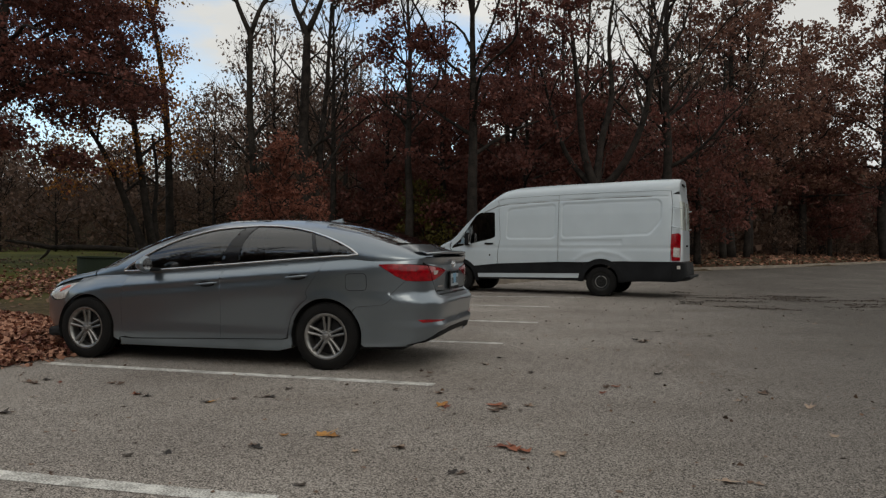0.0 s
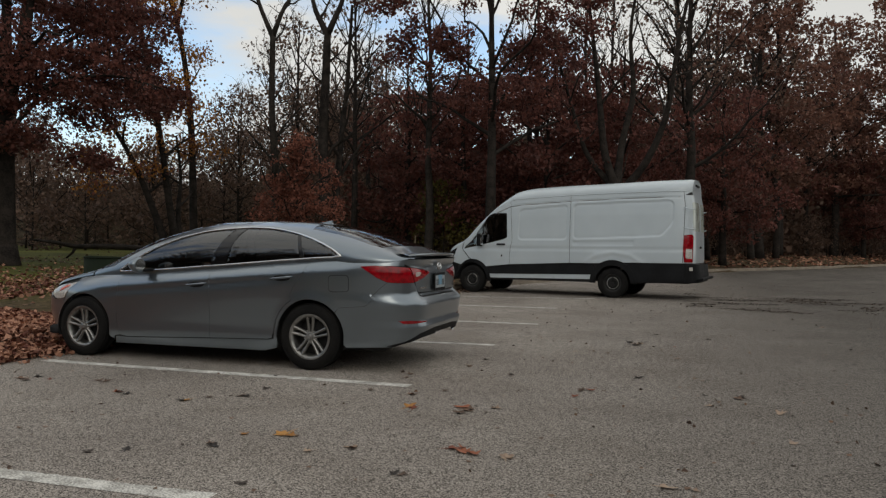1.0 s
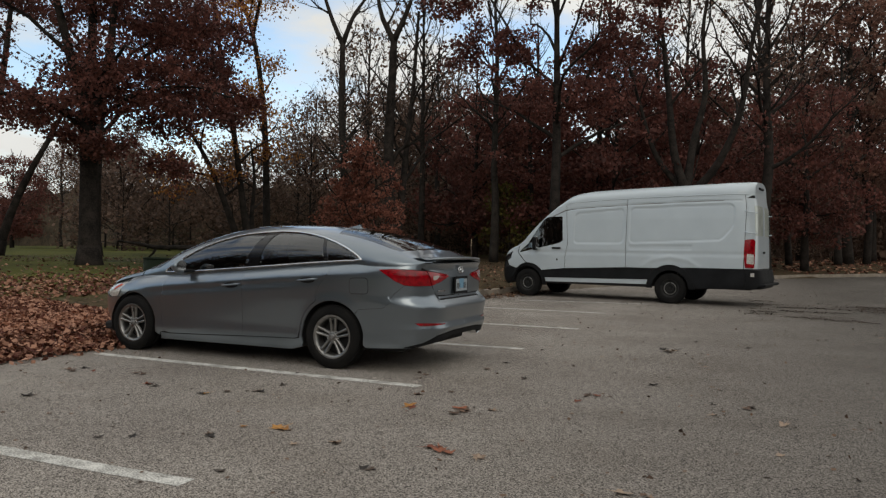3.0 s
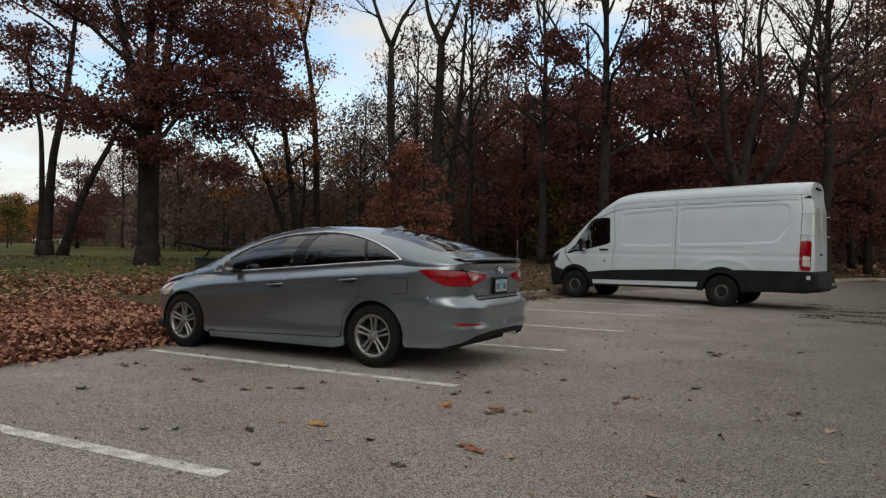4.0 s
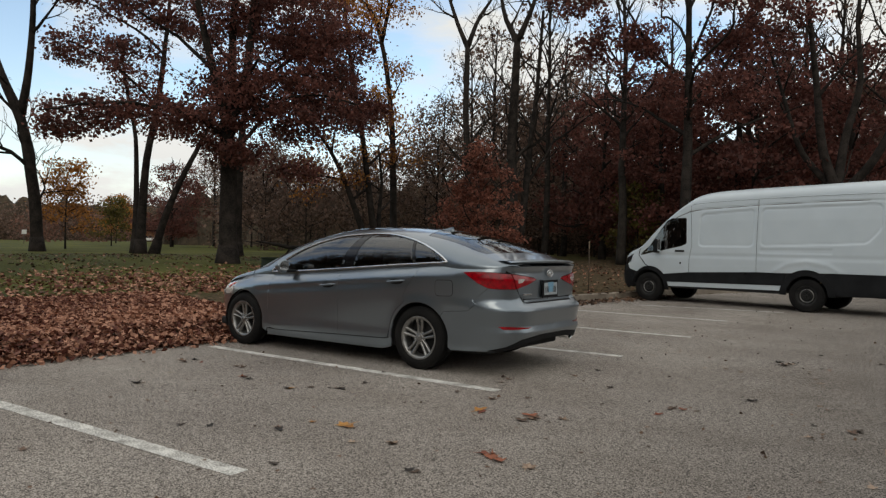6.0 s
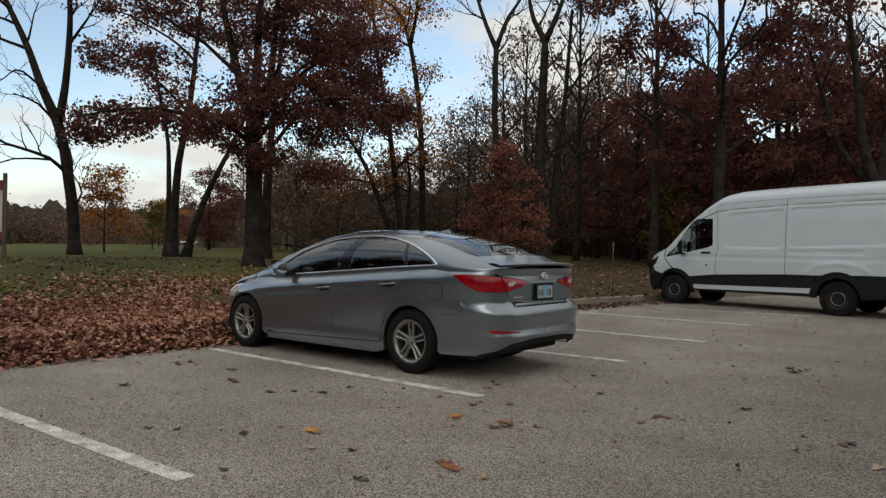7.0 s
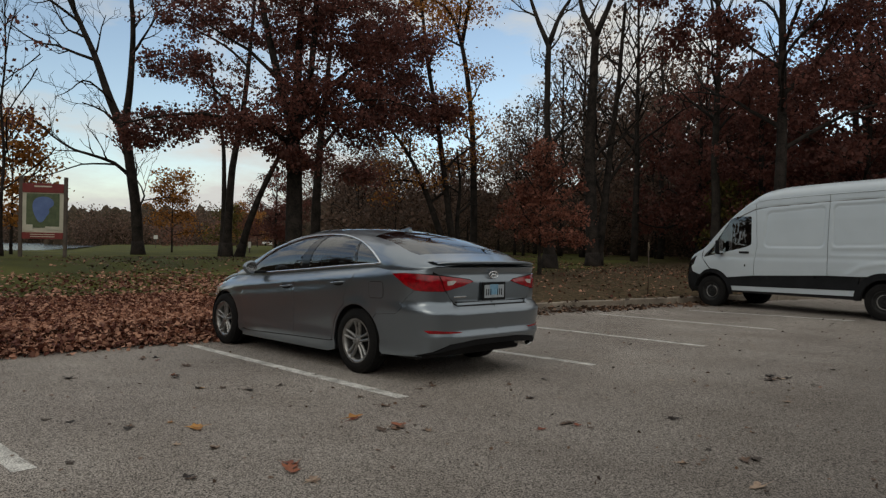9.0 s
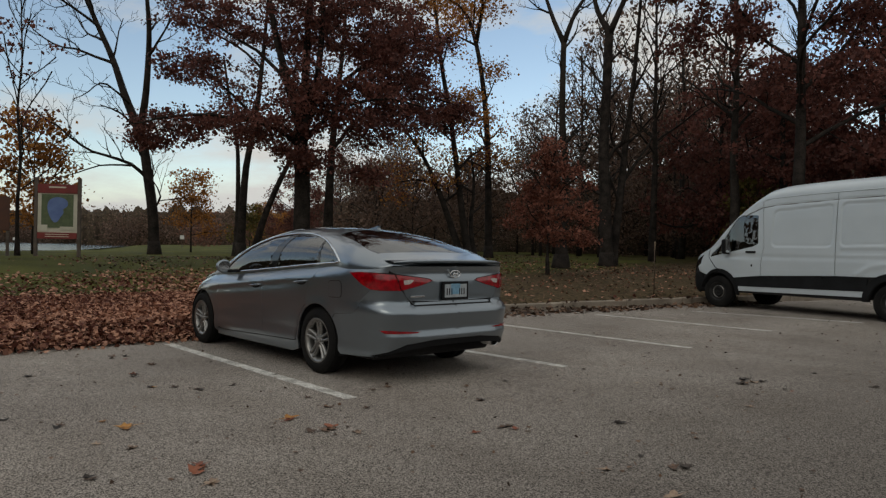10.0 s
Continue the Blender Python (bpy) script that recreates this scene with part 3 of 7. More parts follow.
    for y in ys:
        f = 1 - (abs(y) / 0.70) ** 6
        xe = 0.06 + 0.10 * (abs(y) / 0.75) ** 3.2
        zt_ = 1.112 + 0.012 * (1 - (y / 0.7) ** 2)
        for dx, dz in ((0.16, 0.016), (0.06, 0.020), (-0.012, 0.018 * f), (-0.022, 0.008 * f), (-0.015, -0.004 * f), (0.03, -0.02), (0.06, -0.035)):
            V.append((xe + dx, y, zt_ + dz))
    for i in range(40):
        for k in range(6):
            F.append((i * 7 + k, i * 7 + k + 1, (i + 1) * 7 + k + 1, (i + 1) * 7 + k))
    link_mesh("spoiler_lip", V, F, P, car)
    # number plate with frame, bars in place of its writing
    plate = part("number_plate", bevel_box((0.012, 0.335, 0.178), (0.062, 0, 0.845), 0.004), BLACK_PLASTIC, car, "white and blue number plate in a black frame")
    part("plate_face", bevel_box((0.006, 0.285, 0.125), (0.055, 0, 0.845), 0.002), PLATE_WHITE, plate)
    part("plate_band", bevel_box((0.004, 0.12, 0.10), (0.0525, 0.005, 0.862), 0.001), PLATE_BLUE, plate)
    for i, y in enumerate((0.115, 0.085, 0.055, -0.045, -0.075, -0.105)):
        part("plate_bar", bevel_box((0.003, 0.012, 0.062), (0.0515, y, 0.838), 0.001), BLACK_PLASTIC, plate)
    # badge: an oval ring with a slanted bar
    ring = [(0.068, 0.063 * math.cos(a), 1.005 + 0.033 * math.sin(a)) for a in np.linspace(0, 2 * math.pi, 33)[:-1]]
    V, F = tube(ring, 0.0065, 6, True)
    for y0 in (0.022, -0.022):
        A, B = tube([(0.068, y0 + 0.012, 0.981), (0.064, y0, 1.005), (0.068, y0 - 0.012, 1.029)], 0.007, 6)
        k = len(V)
        V, F = V + A, F + [tuple(i + k for i in f) for f in B]
    A, B = tube([(0.066, 0.03, 0.998), (0.064, 0, 1.005), (0.066, -0.03, 1.012)], 0.007, 6)
    k = len(V)
    link_mesh("badge", V + A, F + [tuple(i + k for i in f) for f in B], CHROME, car, True, "chrome oval badge")
    part("name_bar", bevel_box((0.004, 0.17, 0.016), (0.076, 0.46, 0.80), 0.002), CHROME, car)
    # exhaust
    V, F = lathe([(0.038, -0.12), (0.04, 0.02), (0.036, 0.022), (0.033, -0.1)], 24)
    link_mesh("exhaust_tip", [(0.135 - y, -0.60 + 1.5 * x, 0.305 + z) for x, y, z in V], F, CHROME, car)

    # crown: roof, bonnet, boot top, glass
    # side glass outline, in flank measures
    arch_pts = [(0.775, 1.108), (0.87, 1.167), (0.99, 1.222), (1.15, 1.278), (1.34, 1.329), (1.54, 1.368), (1.75, 1.392), (2.0, 1.40), (2.3, 1.384), (2.55, 1.353), (2.8, 1.293), (3.02, 1.213), (3.2, 1.122), (3.38, 1.02), (3.50, 0.945)]
    belt_pts = [(3.50, 0.925), (3.15, 0.936), (2.7, 0.968), (2.22, 1.003), (1.7, 1.042), (1.22, 1.076), (0.87, 1.094)]
    dlo = [Z(*q) for q in arch_pts + belt_pts]

    def upper(name, poly, mat, holes=(), step=0.04, **kw):
        """Crown panels join across the middle: the domain is turned so that the middle is its zero."""
        flip = lambda q: [(1 - b, a) for a, b in q]
        return skin(name, flip(poly), lambda D: s.crown(np.stack([D[:, 1], 1 - D[:, 0]], 1)), mat, car, holes=[flip(h) for h in holes], step=step, joined=True, **kw)

    # cabin: from the boot to the bonnet, with openings for all glass
    cabin = [(0.10, 0.0)] + [(x, 0.0) for x in np.linspace(0.2, 3.85, 60)] + [(3.90, 0.0)] + [Y(3.93, 0.62), Y(3.80, 0.72), Y(3.62, 0.745), Y(3.3, 0.67), Y(2.95, 0.585), Y(2.85, 0.51), Y(2.79, 0.3), (2.77, 1.0)]
    cabin += [(1.28, 1.0), Y(1.28, 0.2), Y(1.27, 0.44), Y(1.24, 0.555), Y(1.12, 0.578), Y(0.95, 0.61), Y(0.70, 0.655), Y(0.52, 0.68), Y(0.43, 0.66), Y(0.385, 0.5), Y(0.36, 0.25), (0.36, 1.0), (0.10, 1.0)]
    upper("cabin_shell", cabin, P, [dlo], step=0.03, flange=0.015, gap=0.0)
    upper("rear_window", [(1.28, 1.0), Y(1.28, 0.2), Y(1.27, 0.44), Y(1.24, 0.555), Y(1.12, 0.578), Y(0.95, 0.61), Y(0.70, 0.655), Y(0.52, 0.68), Y(0.43, 0.66), Y(0.385, 0.5), Y(0.36, 0.25), (0.36, 1.0)], GLASS_DARK, flange=0, offset=-0.003, label="dark tinted sloping rear window")
    upper("windscreen", [(2.77, 1.0), Y(2.79, 0.3), Y(2.85, 0.51), Y(2.95, 0.585), Y(3.3, 0.67), Y(3.62, 0.745), Y(3.80, 0.72), Y(3.93, 0.62), (3.97, 1.0)][::-1], GLASS_DARK, flange=0, offset=-0.003)
    upper("bonnet", [(3.92, 0.02)] + [(x, 0.02) for x in np.linspace(4.0, 4.72, 16)] + [(4.75, 1.0), (3.99, 1.0), Y(3.95, 0.6)], P, step=0.04)
    # side windows and pillars, a little behind the skin
    hi = spline([q[0] for q in arch_pts], [q[1] for q in arch_pts])
    lo = spline([q[0] for q in belt_pts[::-1]] + [3.6], [q[1] for q in belt_pts[::-1]] + [0.92])

    def pane(name, tl, tr, bl, br, mat, off, label="", step=0.04):
        """tl..br: X at the top and bottom of the rear and front edges."""
        up = [(x, float(hi(x))) for x in np.linspace(tl, tr, 14)]
        dn = [(x, float(lo(x))) for x in np.linspace(br, bl, 14)]
        poly = [Z(*q) for q in up + dn]
        return skin(name, poly, s.crown, mat, car, step=step, offset=off, flange=0.004, gap=0.0, label=label)

    pane("side_window", 2.13, 3.48, 2.31, 3.44, GLASS_DARK, -0.006, "dark tinted side window")
    pane("side_window", 1.35, 2.0, 1.25, 2.12, GLASS_DARK, -0.006, "dark tinted side window")
    pane("quarter_window", 0.80, 1.31, 0.90, 1.20, GLASS_DARK, -0.006)
    pane("door_pillar", 2.0, 2.13, 2.12, 2.31, GLOSS_BLACK, -0.003)
    pane("rear_pillar", 1.31, 1.35, 1.20, 1.25, GLOSS_BLACK, -0.003)
    trim = s.crown(resample([Z(*q) for q in arch_pts + belt_pts], 0.04))
    sweep_on("window_trim", trim, CHROME, car, 0.0115, label="chrome window surround")
    # handles and mirrors
    for x0, z0 in ((2.40, 0.812), (1.39, 0.893)):
        pts = []
        for i in range(9):
            t = i / 8
            x = x0 + 0.125 - 0.25 * t
            z = z0 - 0.012 + 0.024 * t
            y = float(s.tub(np.array([S(x, z)]))[0][1]) + 0.004 + 0.03 * math.sin(math.pi * t) ** 0.5
            pts.append((x, y, z))
        for sg, own in ((1, fl), (-1, fl)):
            V, F = tube([(p[0], p[1] * sg, p[2]) for p in pts], [0.008, 0.014, 0.016, 0.016, 0.016, 0.016, 0.016, 0.014, 0.008], 8, flat=0.7)
            link_mesh("door_handle", V, F, CHROME if x0 < 0 else P, car, True)
        # flat dark disc on the skin: the shade of a hollow behind the handle
        skin("handle_cup", [S(x0 + 0.10 * math.cos(a), z0 - 0.004 + 0.03 * math.sin(a)) for a in np.linspace(0, 2 * math.pi, 21)[:-1]], s.tub, DARK_GAP, car, step=0.03, offset=0.002, flange=0)
    for sg in (1, -1):
        bm = bmesh.new()
        bmesh.ops.create_icosphere(bm, subdivisions=3, radius=1)
        for v in bm.verts:
            x, y, z = v.co
            v.co = (0.06 * x + (0.04 * x * x if x > 0 else 0), 0.088 * y, 0.082 * z * (1 - 0.2 * y * sg))
            if x < -0.45:
                v.co.x = -0.03
        bmesh.ops.transform(bm, matrix=Matrix.Translation((3.06, sg * 1.0, 1.005)), verts=bm.verts)
        cap = part("door_mirror", bm, P, car, smooth=True)
        part("mirror_foot", bevel_box((0.10, 0.16, 0.035), (3.07, sg * 0.88, 0.95), 0.012), BLACK_PLASTIC, cap)
        bm = bmesh.new()
        bmesh.ops.create_circle(bm, cap_ends=True, radius=1, segments=24, matrix=Matrix.Translation((3.026, sg * 1.0, 1.005)) @ Matrix.Diagonal((1, 0.07, 0.062, 1)) @ pose(0, 0, 0, 0, -90, 0))
        part("mirror_glass", bm, CHROME, cap)
    # aerial fin
    bm = bmesh.new()
    prof = [(1.47, 0.0), (1.39, 0.018), (1.325, 0.040), (1.305, 0.043), (1.315, 0.02), (1.305, 0.0)]
    vs = []
    for sg in (1, -1):
        vs.append([bm.verts.new((x, sg * (0.026 * (1 - dz / 0.09)), float(zc(np.array([x]))[0]) - 0.004 + dz)) for x, dz in prof])
    bm.faces.new(vs[0][::-1])
    bm.faces.new(vs[1])
    for i in range(6):
        bm.faces.new((vs[0][i], vs[0][(i + 1) % 6], vs[1][(i + 1) % 6], vs[1][i]))
    part("aerial_fin", bm, P, car)
    # sunroof panel, darker glass in the roof
    upper("roof_glass", [(2.72, 1.0), Y(2.70, 0.42), Y(1.95, 0.42), (1.93, 1.0)], GLASS_DARK, flange=0.0, offset=0.002, gap=0.0, label="dark glass sunroof")
    # inside: floor, seats, dash
    part("cabin_floor", bevel_box((3.2, 1.6, 0.1), (2.3, 0, 0.33), 0.02), DARK_GAP, car)
    part("dashboard", bevel_box((0.5, 1.45, 0.25), (3.35, 0, 0.82), 0.06), DARK_GAP, car)
    part("parcel_shelf", bevel_box((0.55, 1.2, 0.04), (0.72, 0, 1.04), 0.01), DARK_GAP, car)
    for x, ys in ((2.45, (0.38, -0.38)), (1.35, (0.42, 0.0, -0.42))):
        for y in ys:
            seat = part("seat", bevel_box((0.14, 0.5 if x > 2 else 0.42, 0.68), (x - 0.15, y, 0.72), 0.05, 3, pose(0, 0, 0, 0, -14, 0)), SEAT_CLOTH, car)
            part("headrest", bevel_box((0.11, 0.27, 0.17), (x - 0.27, y, 1.14), 0.045, 3), SEAT_CLOTH, seat)
            part("seat_cushion", bevel_box((0.5, 0.48, 0.16), (x + 0.15, y, 0.46), 0.05, 3), SEAT_CLOTH, seat)
    # wheels and arches
    mats = {"tyre": TYRE, "rim": ALLOY, "dark": DARK_GAP, "cap": STEEL_GREY}
    for x in (1.085, 3.89):
        for sg in (1, -1):
            wheel(car, x, sg * 0.915, 0.325, sg, 0.324, 0.21, 0.216, twin_spokes, mats)
            V, F = lathe([(0.372, -0.30), (0.372, 0.0)], 40)
            V = [(x + a, sg * 0.885 + b * sg, 0.325 + c) for a, b, c in V]
            F2 = [f for f in F if min(V[i][2] for i in f) > 0.20]
            link_mesh("arch_liner", V, F2, DARK_GAP, car)
    part("underbody", bevel_box((4.2, 1.5, 0.1), (2.45, 0, 0.25), 0.03), DARK_GAP, car)
    return car


# ---- the white van ----
def cargo_van(m):
    van = thing("van", m, "white high-roof cargo van with black lower cladding", "van")
    # X forward from the rear bumper; rear axle at 1.93, front axle at 5.68
    zt = spline([0.0, 0.5, 4.4, 4.75, 5.0, 5.2, 5.5, 5.9, 6.1, 6.4, 6.6, 6.7], [2.50, 2.52, 2.43, 2.32, 2.18, 2.04, 1.77, 1.38, 1.25, 1.13, 1.02, 0.95])
    zc = spline([0.0, 0.08, 0.3, 2.0, 4.0, 4.45, 4.8, 5.2, 5.7, 6.05, 6.3, 6.55, 6.7], [2.75, 2.83, 2.845, 2.815, 2.76, 2.69, 2.48, 2.14, 1.71, 1.42, 1.33, 1.20, 1.0])
    xr = linear([0.35, 0.5, 0.60, 0.84, 0.86, 1.3, 2.2, 2.5, 2.8], [0.05, 0.0, 0.0, 0.03, 0.075, 0.08, 0.10, 0.15, 0.24])
    xf = spline([0.25, 0.45, 0.75, 0.95, 1.1, 1.4], [6.55, 6.68, 6.70, 6.66, 6.60, 6.4])
    w0 = linear([0.3, 0.45, 0.8, 0.9, 1.10, 1.18, 1.24, 1.45, 2.0, 2.5], [0.96, 1.0, 1.02, 1.025, 1.03, 1.018, 1.028, 1.02, 0.985, 0.935])
    panels = [rounded([(0.62, 2.31), (0.54, 2.25), (0.55, 1.80), (0.80, 1.50), (2.90, 1.43), (2.90, 2.26)], 0.10),
              rounded([(3.08, 2.25), (4.33, 2.16), (4.36, 1.42), (3.08, 1.42)], 0.10)]
    grooves = [([(0.38, 2.40), (1.5, 2.39), (3.0, 2.35), (4.45, 2.28), (4.75, 2.20)], 0.010, 0.018), ([(1.45, 1.345), (2.9, 1.335)], 0.020, 0.016), ([(1.45, 1.29), (2.9, 1.285)], 0.020, 0.014),
               ([(1.25, 0.86), (1.5, 1.02), (1.93, 1.10), (2.35, 1.02), (2.6, 0.86)], 0.05, -0.015)]

    def width(X, z):
        w = w0(z) - 0.09 * np.clip((X - 5.2) / 1.4, 0, 1) ** 1.6
        Q = np.stack([np.asarray(X, float), np.asarray(z, float)], 1)
        for pl in panels:
            d = seg_distance(Q, pl)
            sd = np.where(inside(Q, pl), d, -d)
            w = w - 0.012 * np.clip((sd + 0.010) / 0.020, 0, 1) - 0.011 * np.exp(-(sd / 0.013) ** 2)
        for line, sig, dep in grooves:
            w = w - dep * np.exp(-(seg_distance(Q, line, False) / sig) ** 2)
        return w

    s = Shell(3.2, xr, xf, 10.0, 5.0, width, zt, zc, 3.4, 2.4)
    S, R, N, Z, Y = s.S, s.R, s.N, s.Z, s.Y
    top = lambda a, b, k=24: [S(a + (b - a) * i / k, float(zt(np.array([a + (b - a) * i / k]))[0])) for i in range(k + 1)]
    RA, FA = (1.93, 0.36, 0.42), (5.68, 0.36, 0.42)
    arc_s = lambda c, a0, a1: [S(x, z) for x, z in arc(*c, a0, a1)]
    P = WHITE_PAINT
    skin("body_shell", [(0.0, 0.42), (0.0, 2.3)] + top(0.12, 6.55, 60) + [N(0.0, 0.95), N(0.0, 0.35)] + arc_s(FA, -4, 184) + [S(5.2, 0.36), S(2.4, 0.36)] + arc_s(RA, -2, 182) + [S(1.0, 0.38)],
         s.tub, DARK_GAP, van, step=0.09, offset=-0.02, flange=0, joined=True)
    # cargo flank in two pressings
    win = rounded([S(4.70, 2.09), S(4.67, 1.46), S(4.80, 1.40), S(5.25, 1.30), S(5.99, 1.15), S(5.91, 1.24), S(5.22, 2.03), S(5.08, 2.09)], 0.04)
    skin("cargo_panel", [S(0.33, 0.86), S(1.45, 0.86)] + [S(2.42, 0.83), S(2.99, 0.83)] + top(2.99, 0.33), s.tub, P, van, step=0.026, gap=0.0012)
    skin("cargo_panel", [S(3.0, 0.83), S(4.60, 0.765)] + top(4.60, 3.0), s.tub, P, van, step=0.026, gap=0.0012)
    skin("cab_door", [S(4.61, 0.765), S(5.36, 0.69), S(5.52, 0.78), S(5.80, 0.93), S(5.88, 1.02), S(6.02, 1.16)] + top(5.98, 4.61), s.tub, P, van, holes=[win], step=0.035, gap=0.0012)
    skin("cab_window", win, s.tub, GLASS_DARK, van, offset=-0.008, flange=0.0, step=0.05, label="dark cab side window")
    skin("front_wing", [S(5.54, 0.77), S(5.82, 0.915), S(5.90, 1.0), S(6.05, 1.17)] + top(6.02, 6.45, 8) + [S(6.44, 0.98), S(6.34, 0.80), S(6.1, 0.74)] + arc_s((5.68, 0.36, 0.47), 55, 120), s.tub, P, van, step=0.035, gap=0.0012)
    skin("headlight", [S(6.22, 1.19), S(6.30, 0.98), S(6.45, 0.90), N(0.62, 0.90), N(0.60, 0.97), S(6.50, 1.05)], s.tub, GLOSS_BLACK, van, offset=0.006, step=0.03, label="large dark swept-back headlight")
    skin("front_grille", [N(0.0, 0.62), N(0.58, 0.62), N(0.60, 0.94), N(0.0, 0.94)], s.tub, BLACK_PLASTIC, van, step=0.06, flange=0)
    # cladding
    C = BLACK_PLASTIC
    skin("side_cladding", [S(2.385, 0.56), S(5.26, 0.515), S(5.30, 0.69), S(4.6, 0.755), S(3.0, 0.82), S(2.37, 0.82), S(2.40, 0.62)], s.tub, C, van, step=0.06, offset=0.016, flange=0.03, label="black plastic side cladding")
    skin("sill", [S(2.42, 0.44), S(5.22, 0.405), S(5.24, 0.51), S(2.40, 0.555)], s.tub, P, van, step=0.06, flange=0.02)
    skin("rear_cladding", [S(0.30, 0.42), S(1.44, 0.39)] + arc_s((1.93, 0.36, 0.44), 175, 120) + [S(1.5, 0.85), S(0.30, 0.85)], s.tub, C, van, step=0.06, offset=0.012, flange=0.03)
    ring = arc(1.93, 0.36, 0.43, 0, 180, 24) + arc(1.93, 0.36, 0.56, 180, 0, 24)
    skin("arch_cladding", [S(*q) for q in ring], s.tub, C, van, step=0.05, offset=0.022, flange=0.035)
    ring = arc(5.68, 0.36, 0.43, 2, 185, 24) + arc(5.68, 0.36, 0.53, 185, 2, 24)
    skin("arch_cladding", [S(*q) for q in ring], s.tub, C, van, step=0.05, offset=0.022, flange=0.035)
    skin("front_bumper", [S(6.12, 0.42), S(6.2, 0.74), S(6.38, 0.78), N(0.62, 0.66), N(0.0, 0.60), N(0.0, 0.30), S(6.4, 0.30)], s.tub, C, van, step=0.06, offset=0.01, label="black plastic front bumper")
    skin("rear_bumper", [(0.0, 0.42), (0.0, 0.83), R(0.95, 0.83), S(0.14, 0.83), S(0.30, 0.845), S(0.30, 0.42)], s.tub, C, van, step=0.05, offset=0.03, joined=True, label="black rear bumper")
    part("rear_step", bevel_box((0.16, 1.7, 0.06), (-0.03, 0, 0.50), 0.015), C, van)
    skin("bumper_reflector", [R(0.90, 0.69), R(0.935, 0.69), R(0.935, 0.77), R(0.90, 0.77)], s.tub, CLEAR_LENS, van, step=0.03, offset=0.04)
    # tail: corner posts, doors, lamps, hinges
    skin("corner_post", [S(0.32, 0.86), R(0.92, 0.86), R(0.86, 2.44)] + top(0.19, 0.32, 4), s.tub, P, van, step=0.035, gap=0.0012)
    skin("tail_lamp", rounded([S(0.30, 0.88), S(0.13, 0.88), S(0.12, 1.49), S(0.16, 1.53), S(0.31, 1.51), S(0.325, 1.2)], 0.03), s.tub, RED_LENS, van, step=0.03, offset=0.014, flange=0.03, label="tall red tail lamp with a clear middle")
    skin("reversing_lens", rounded([S(0.27, 0.98), S(0.14, 0.96), S(0.14, 1.18), S(0.26, 1.20)], 0.02), s.tub, CLEAR_LENS, van, step=0.03, offset=0.018, flange=0.01)
    skin("rear_door", [(0.0, 0.86), R(0.92, 0.86), R(0.86, 2.44), (0.0, 2.44)], s.tub, P, van, step=0.06)
    skin("door_pane", rounded([R(0.10, 1.60), R(0.80, 1.60), R(0.78, 2.28), R(0.10, 2.28)], 0.05), s.tub, surface("pale_pane", (0.48, 0.54, 0.50), (0.6, 0.65, 0.6), rough=0.15, coat=0.5), van, step=0.06, offset=0.004, flange=0.006, label="pale greenish rear door pane")
    for sg in (1, -1):
        for z in (2.12, 1.66):
            V, F = tube([(0.30, sg * 0.995, z + 0.03), (0.22, sg * 1.02, z), (0.12, sg * 0.99, z - 0.01), (0.075, sg * 0.86, z - 0.01)], 0.014, 8)
            link_mesh("door_hinge", V, F, P, van)
    part("door_latch", bevel_box((0.03, 0.12, 0.05), (0.055, 0.1, 1.23), 0.01), C, van)
    arc_pts = s.crown(np.array([(0.165, q) for q in np.linspace(0.02, 1, 20)]))
    loop = [(0.165, float(a[1]), float(a[2])) for a in arc_pts] + [(0.165, -float(a[1]), float(a[2])) for a in arc_pts[-2::-1]]
    loop += [(0.15, -float(arc_pts[0][1]), 2.40), (0.15, float(arc_pts[0][1]), 2.40)]
    link_mesh("rear_header", loop, [tuple(range(len(loop)))], P, van, False)
    part("brake_lamp", bevel_box((0.05, 0.5, 0.05), (0.16, 0, 2.70), 0.015), BLACK_PLASTIC, van, "black high-level brake lamp housing")

    def upper(name, poly, mat, holes=(), step=0.06, **kw):
        flip = lambda q: [(1 - b, a) for a, b in q]
        return skin(name, flip(poly), lambda D: s.crown(np.stack([D[:, 1], 1 - D[:, 0]], 1)), mat, van, holes=[flip(h) for h in holes], step=step, joined=True, **kw)

    roof = [(0.16, 0.0)] + [(x, 0.0) for x in np.linspace(0.3, 4.4, 40)] + [(4.5, 0.0), (4.62, 0.25), (4.66, 0.6), (4.66, 1.0), (0.16, 1.0)]
    upper("roof", roof, P, gap=0.0)
    gutter = s.crown(np.array([(x, 0.012) for x in np.linspace(0.25, 4.55, 50)]))
    sweep_on("roof_gutter", gutter, P, van, 0.009, closed=False)
    # grey tube along the roof seam, drawing the shade of its groove
    seam = s.tub(np.array([S(x, z) for x, z in ((0.40, 2.40), (0.9, 2.397), (1.5, 2.39), (2.2, 2.373), (3.0, 2.35), (3.7, 2.318), (4.3, 2.288), (4.62, 2.245), (4.9, 2.13), (5.02, 2.07))]))
    seam[:, 1] += 0.007
    sweep_on("roof_seam_shade", seam, STEEL_GREY, van, 0.009, closed=False)
    scr = [(4.72, 1.0), (4.72, 0.6), (4.72, 0.36), (5.2, 0.24), (5.80, 0.16), (5.98, 0.3), (6.05, 1.0)]
    upper("windscreen", scr, GLASS_DARK, flange=0, offset=-0.004)
    pillar = [(4.5, 0.0)] + [(x, 0.0) for x in np.linspace(4.6, 5.95, 24)] + [(6.0, 0.0), (5.99, 0.28), (5.80, 0.15), (5.2, 0.23), (4.71, 0.35), (4.71, 1.0), (4.665, 1.0), (4.665, 0.6), (4.625, 0.25)]
    upper("windscreen_surround", pillar, P, gap=0.0, step=0.04)
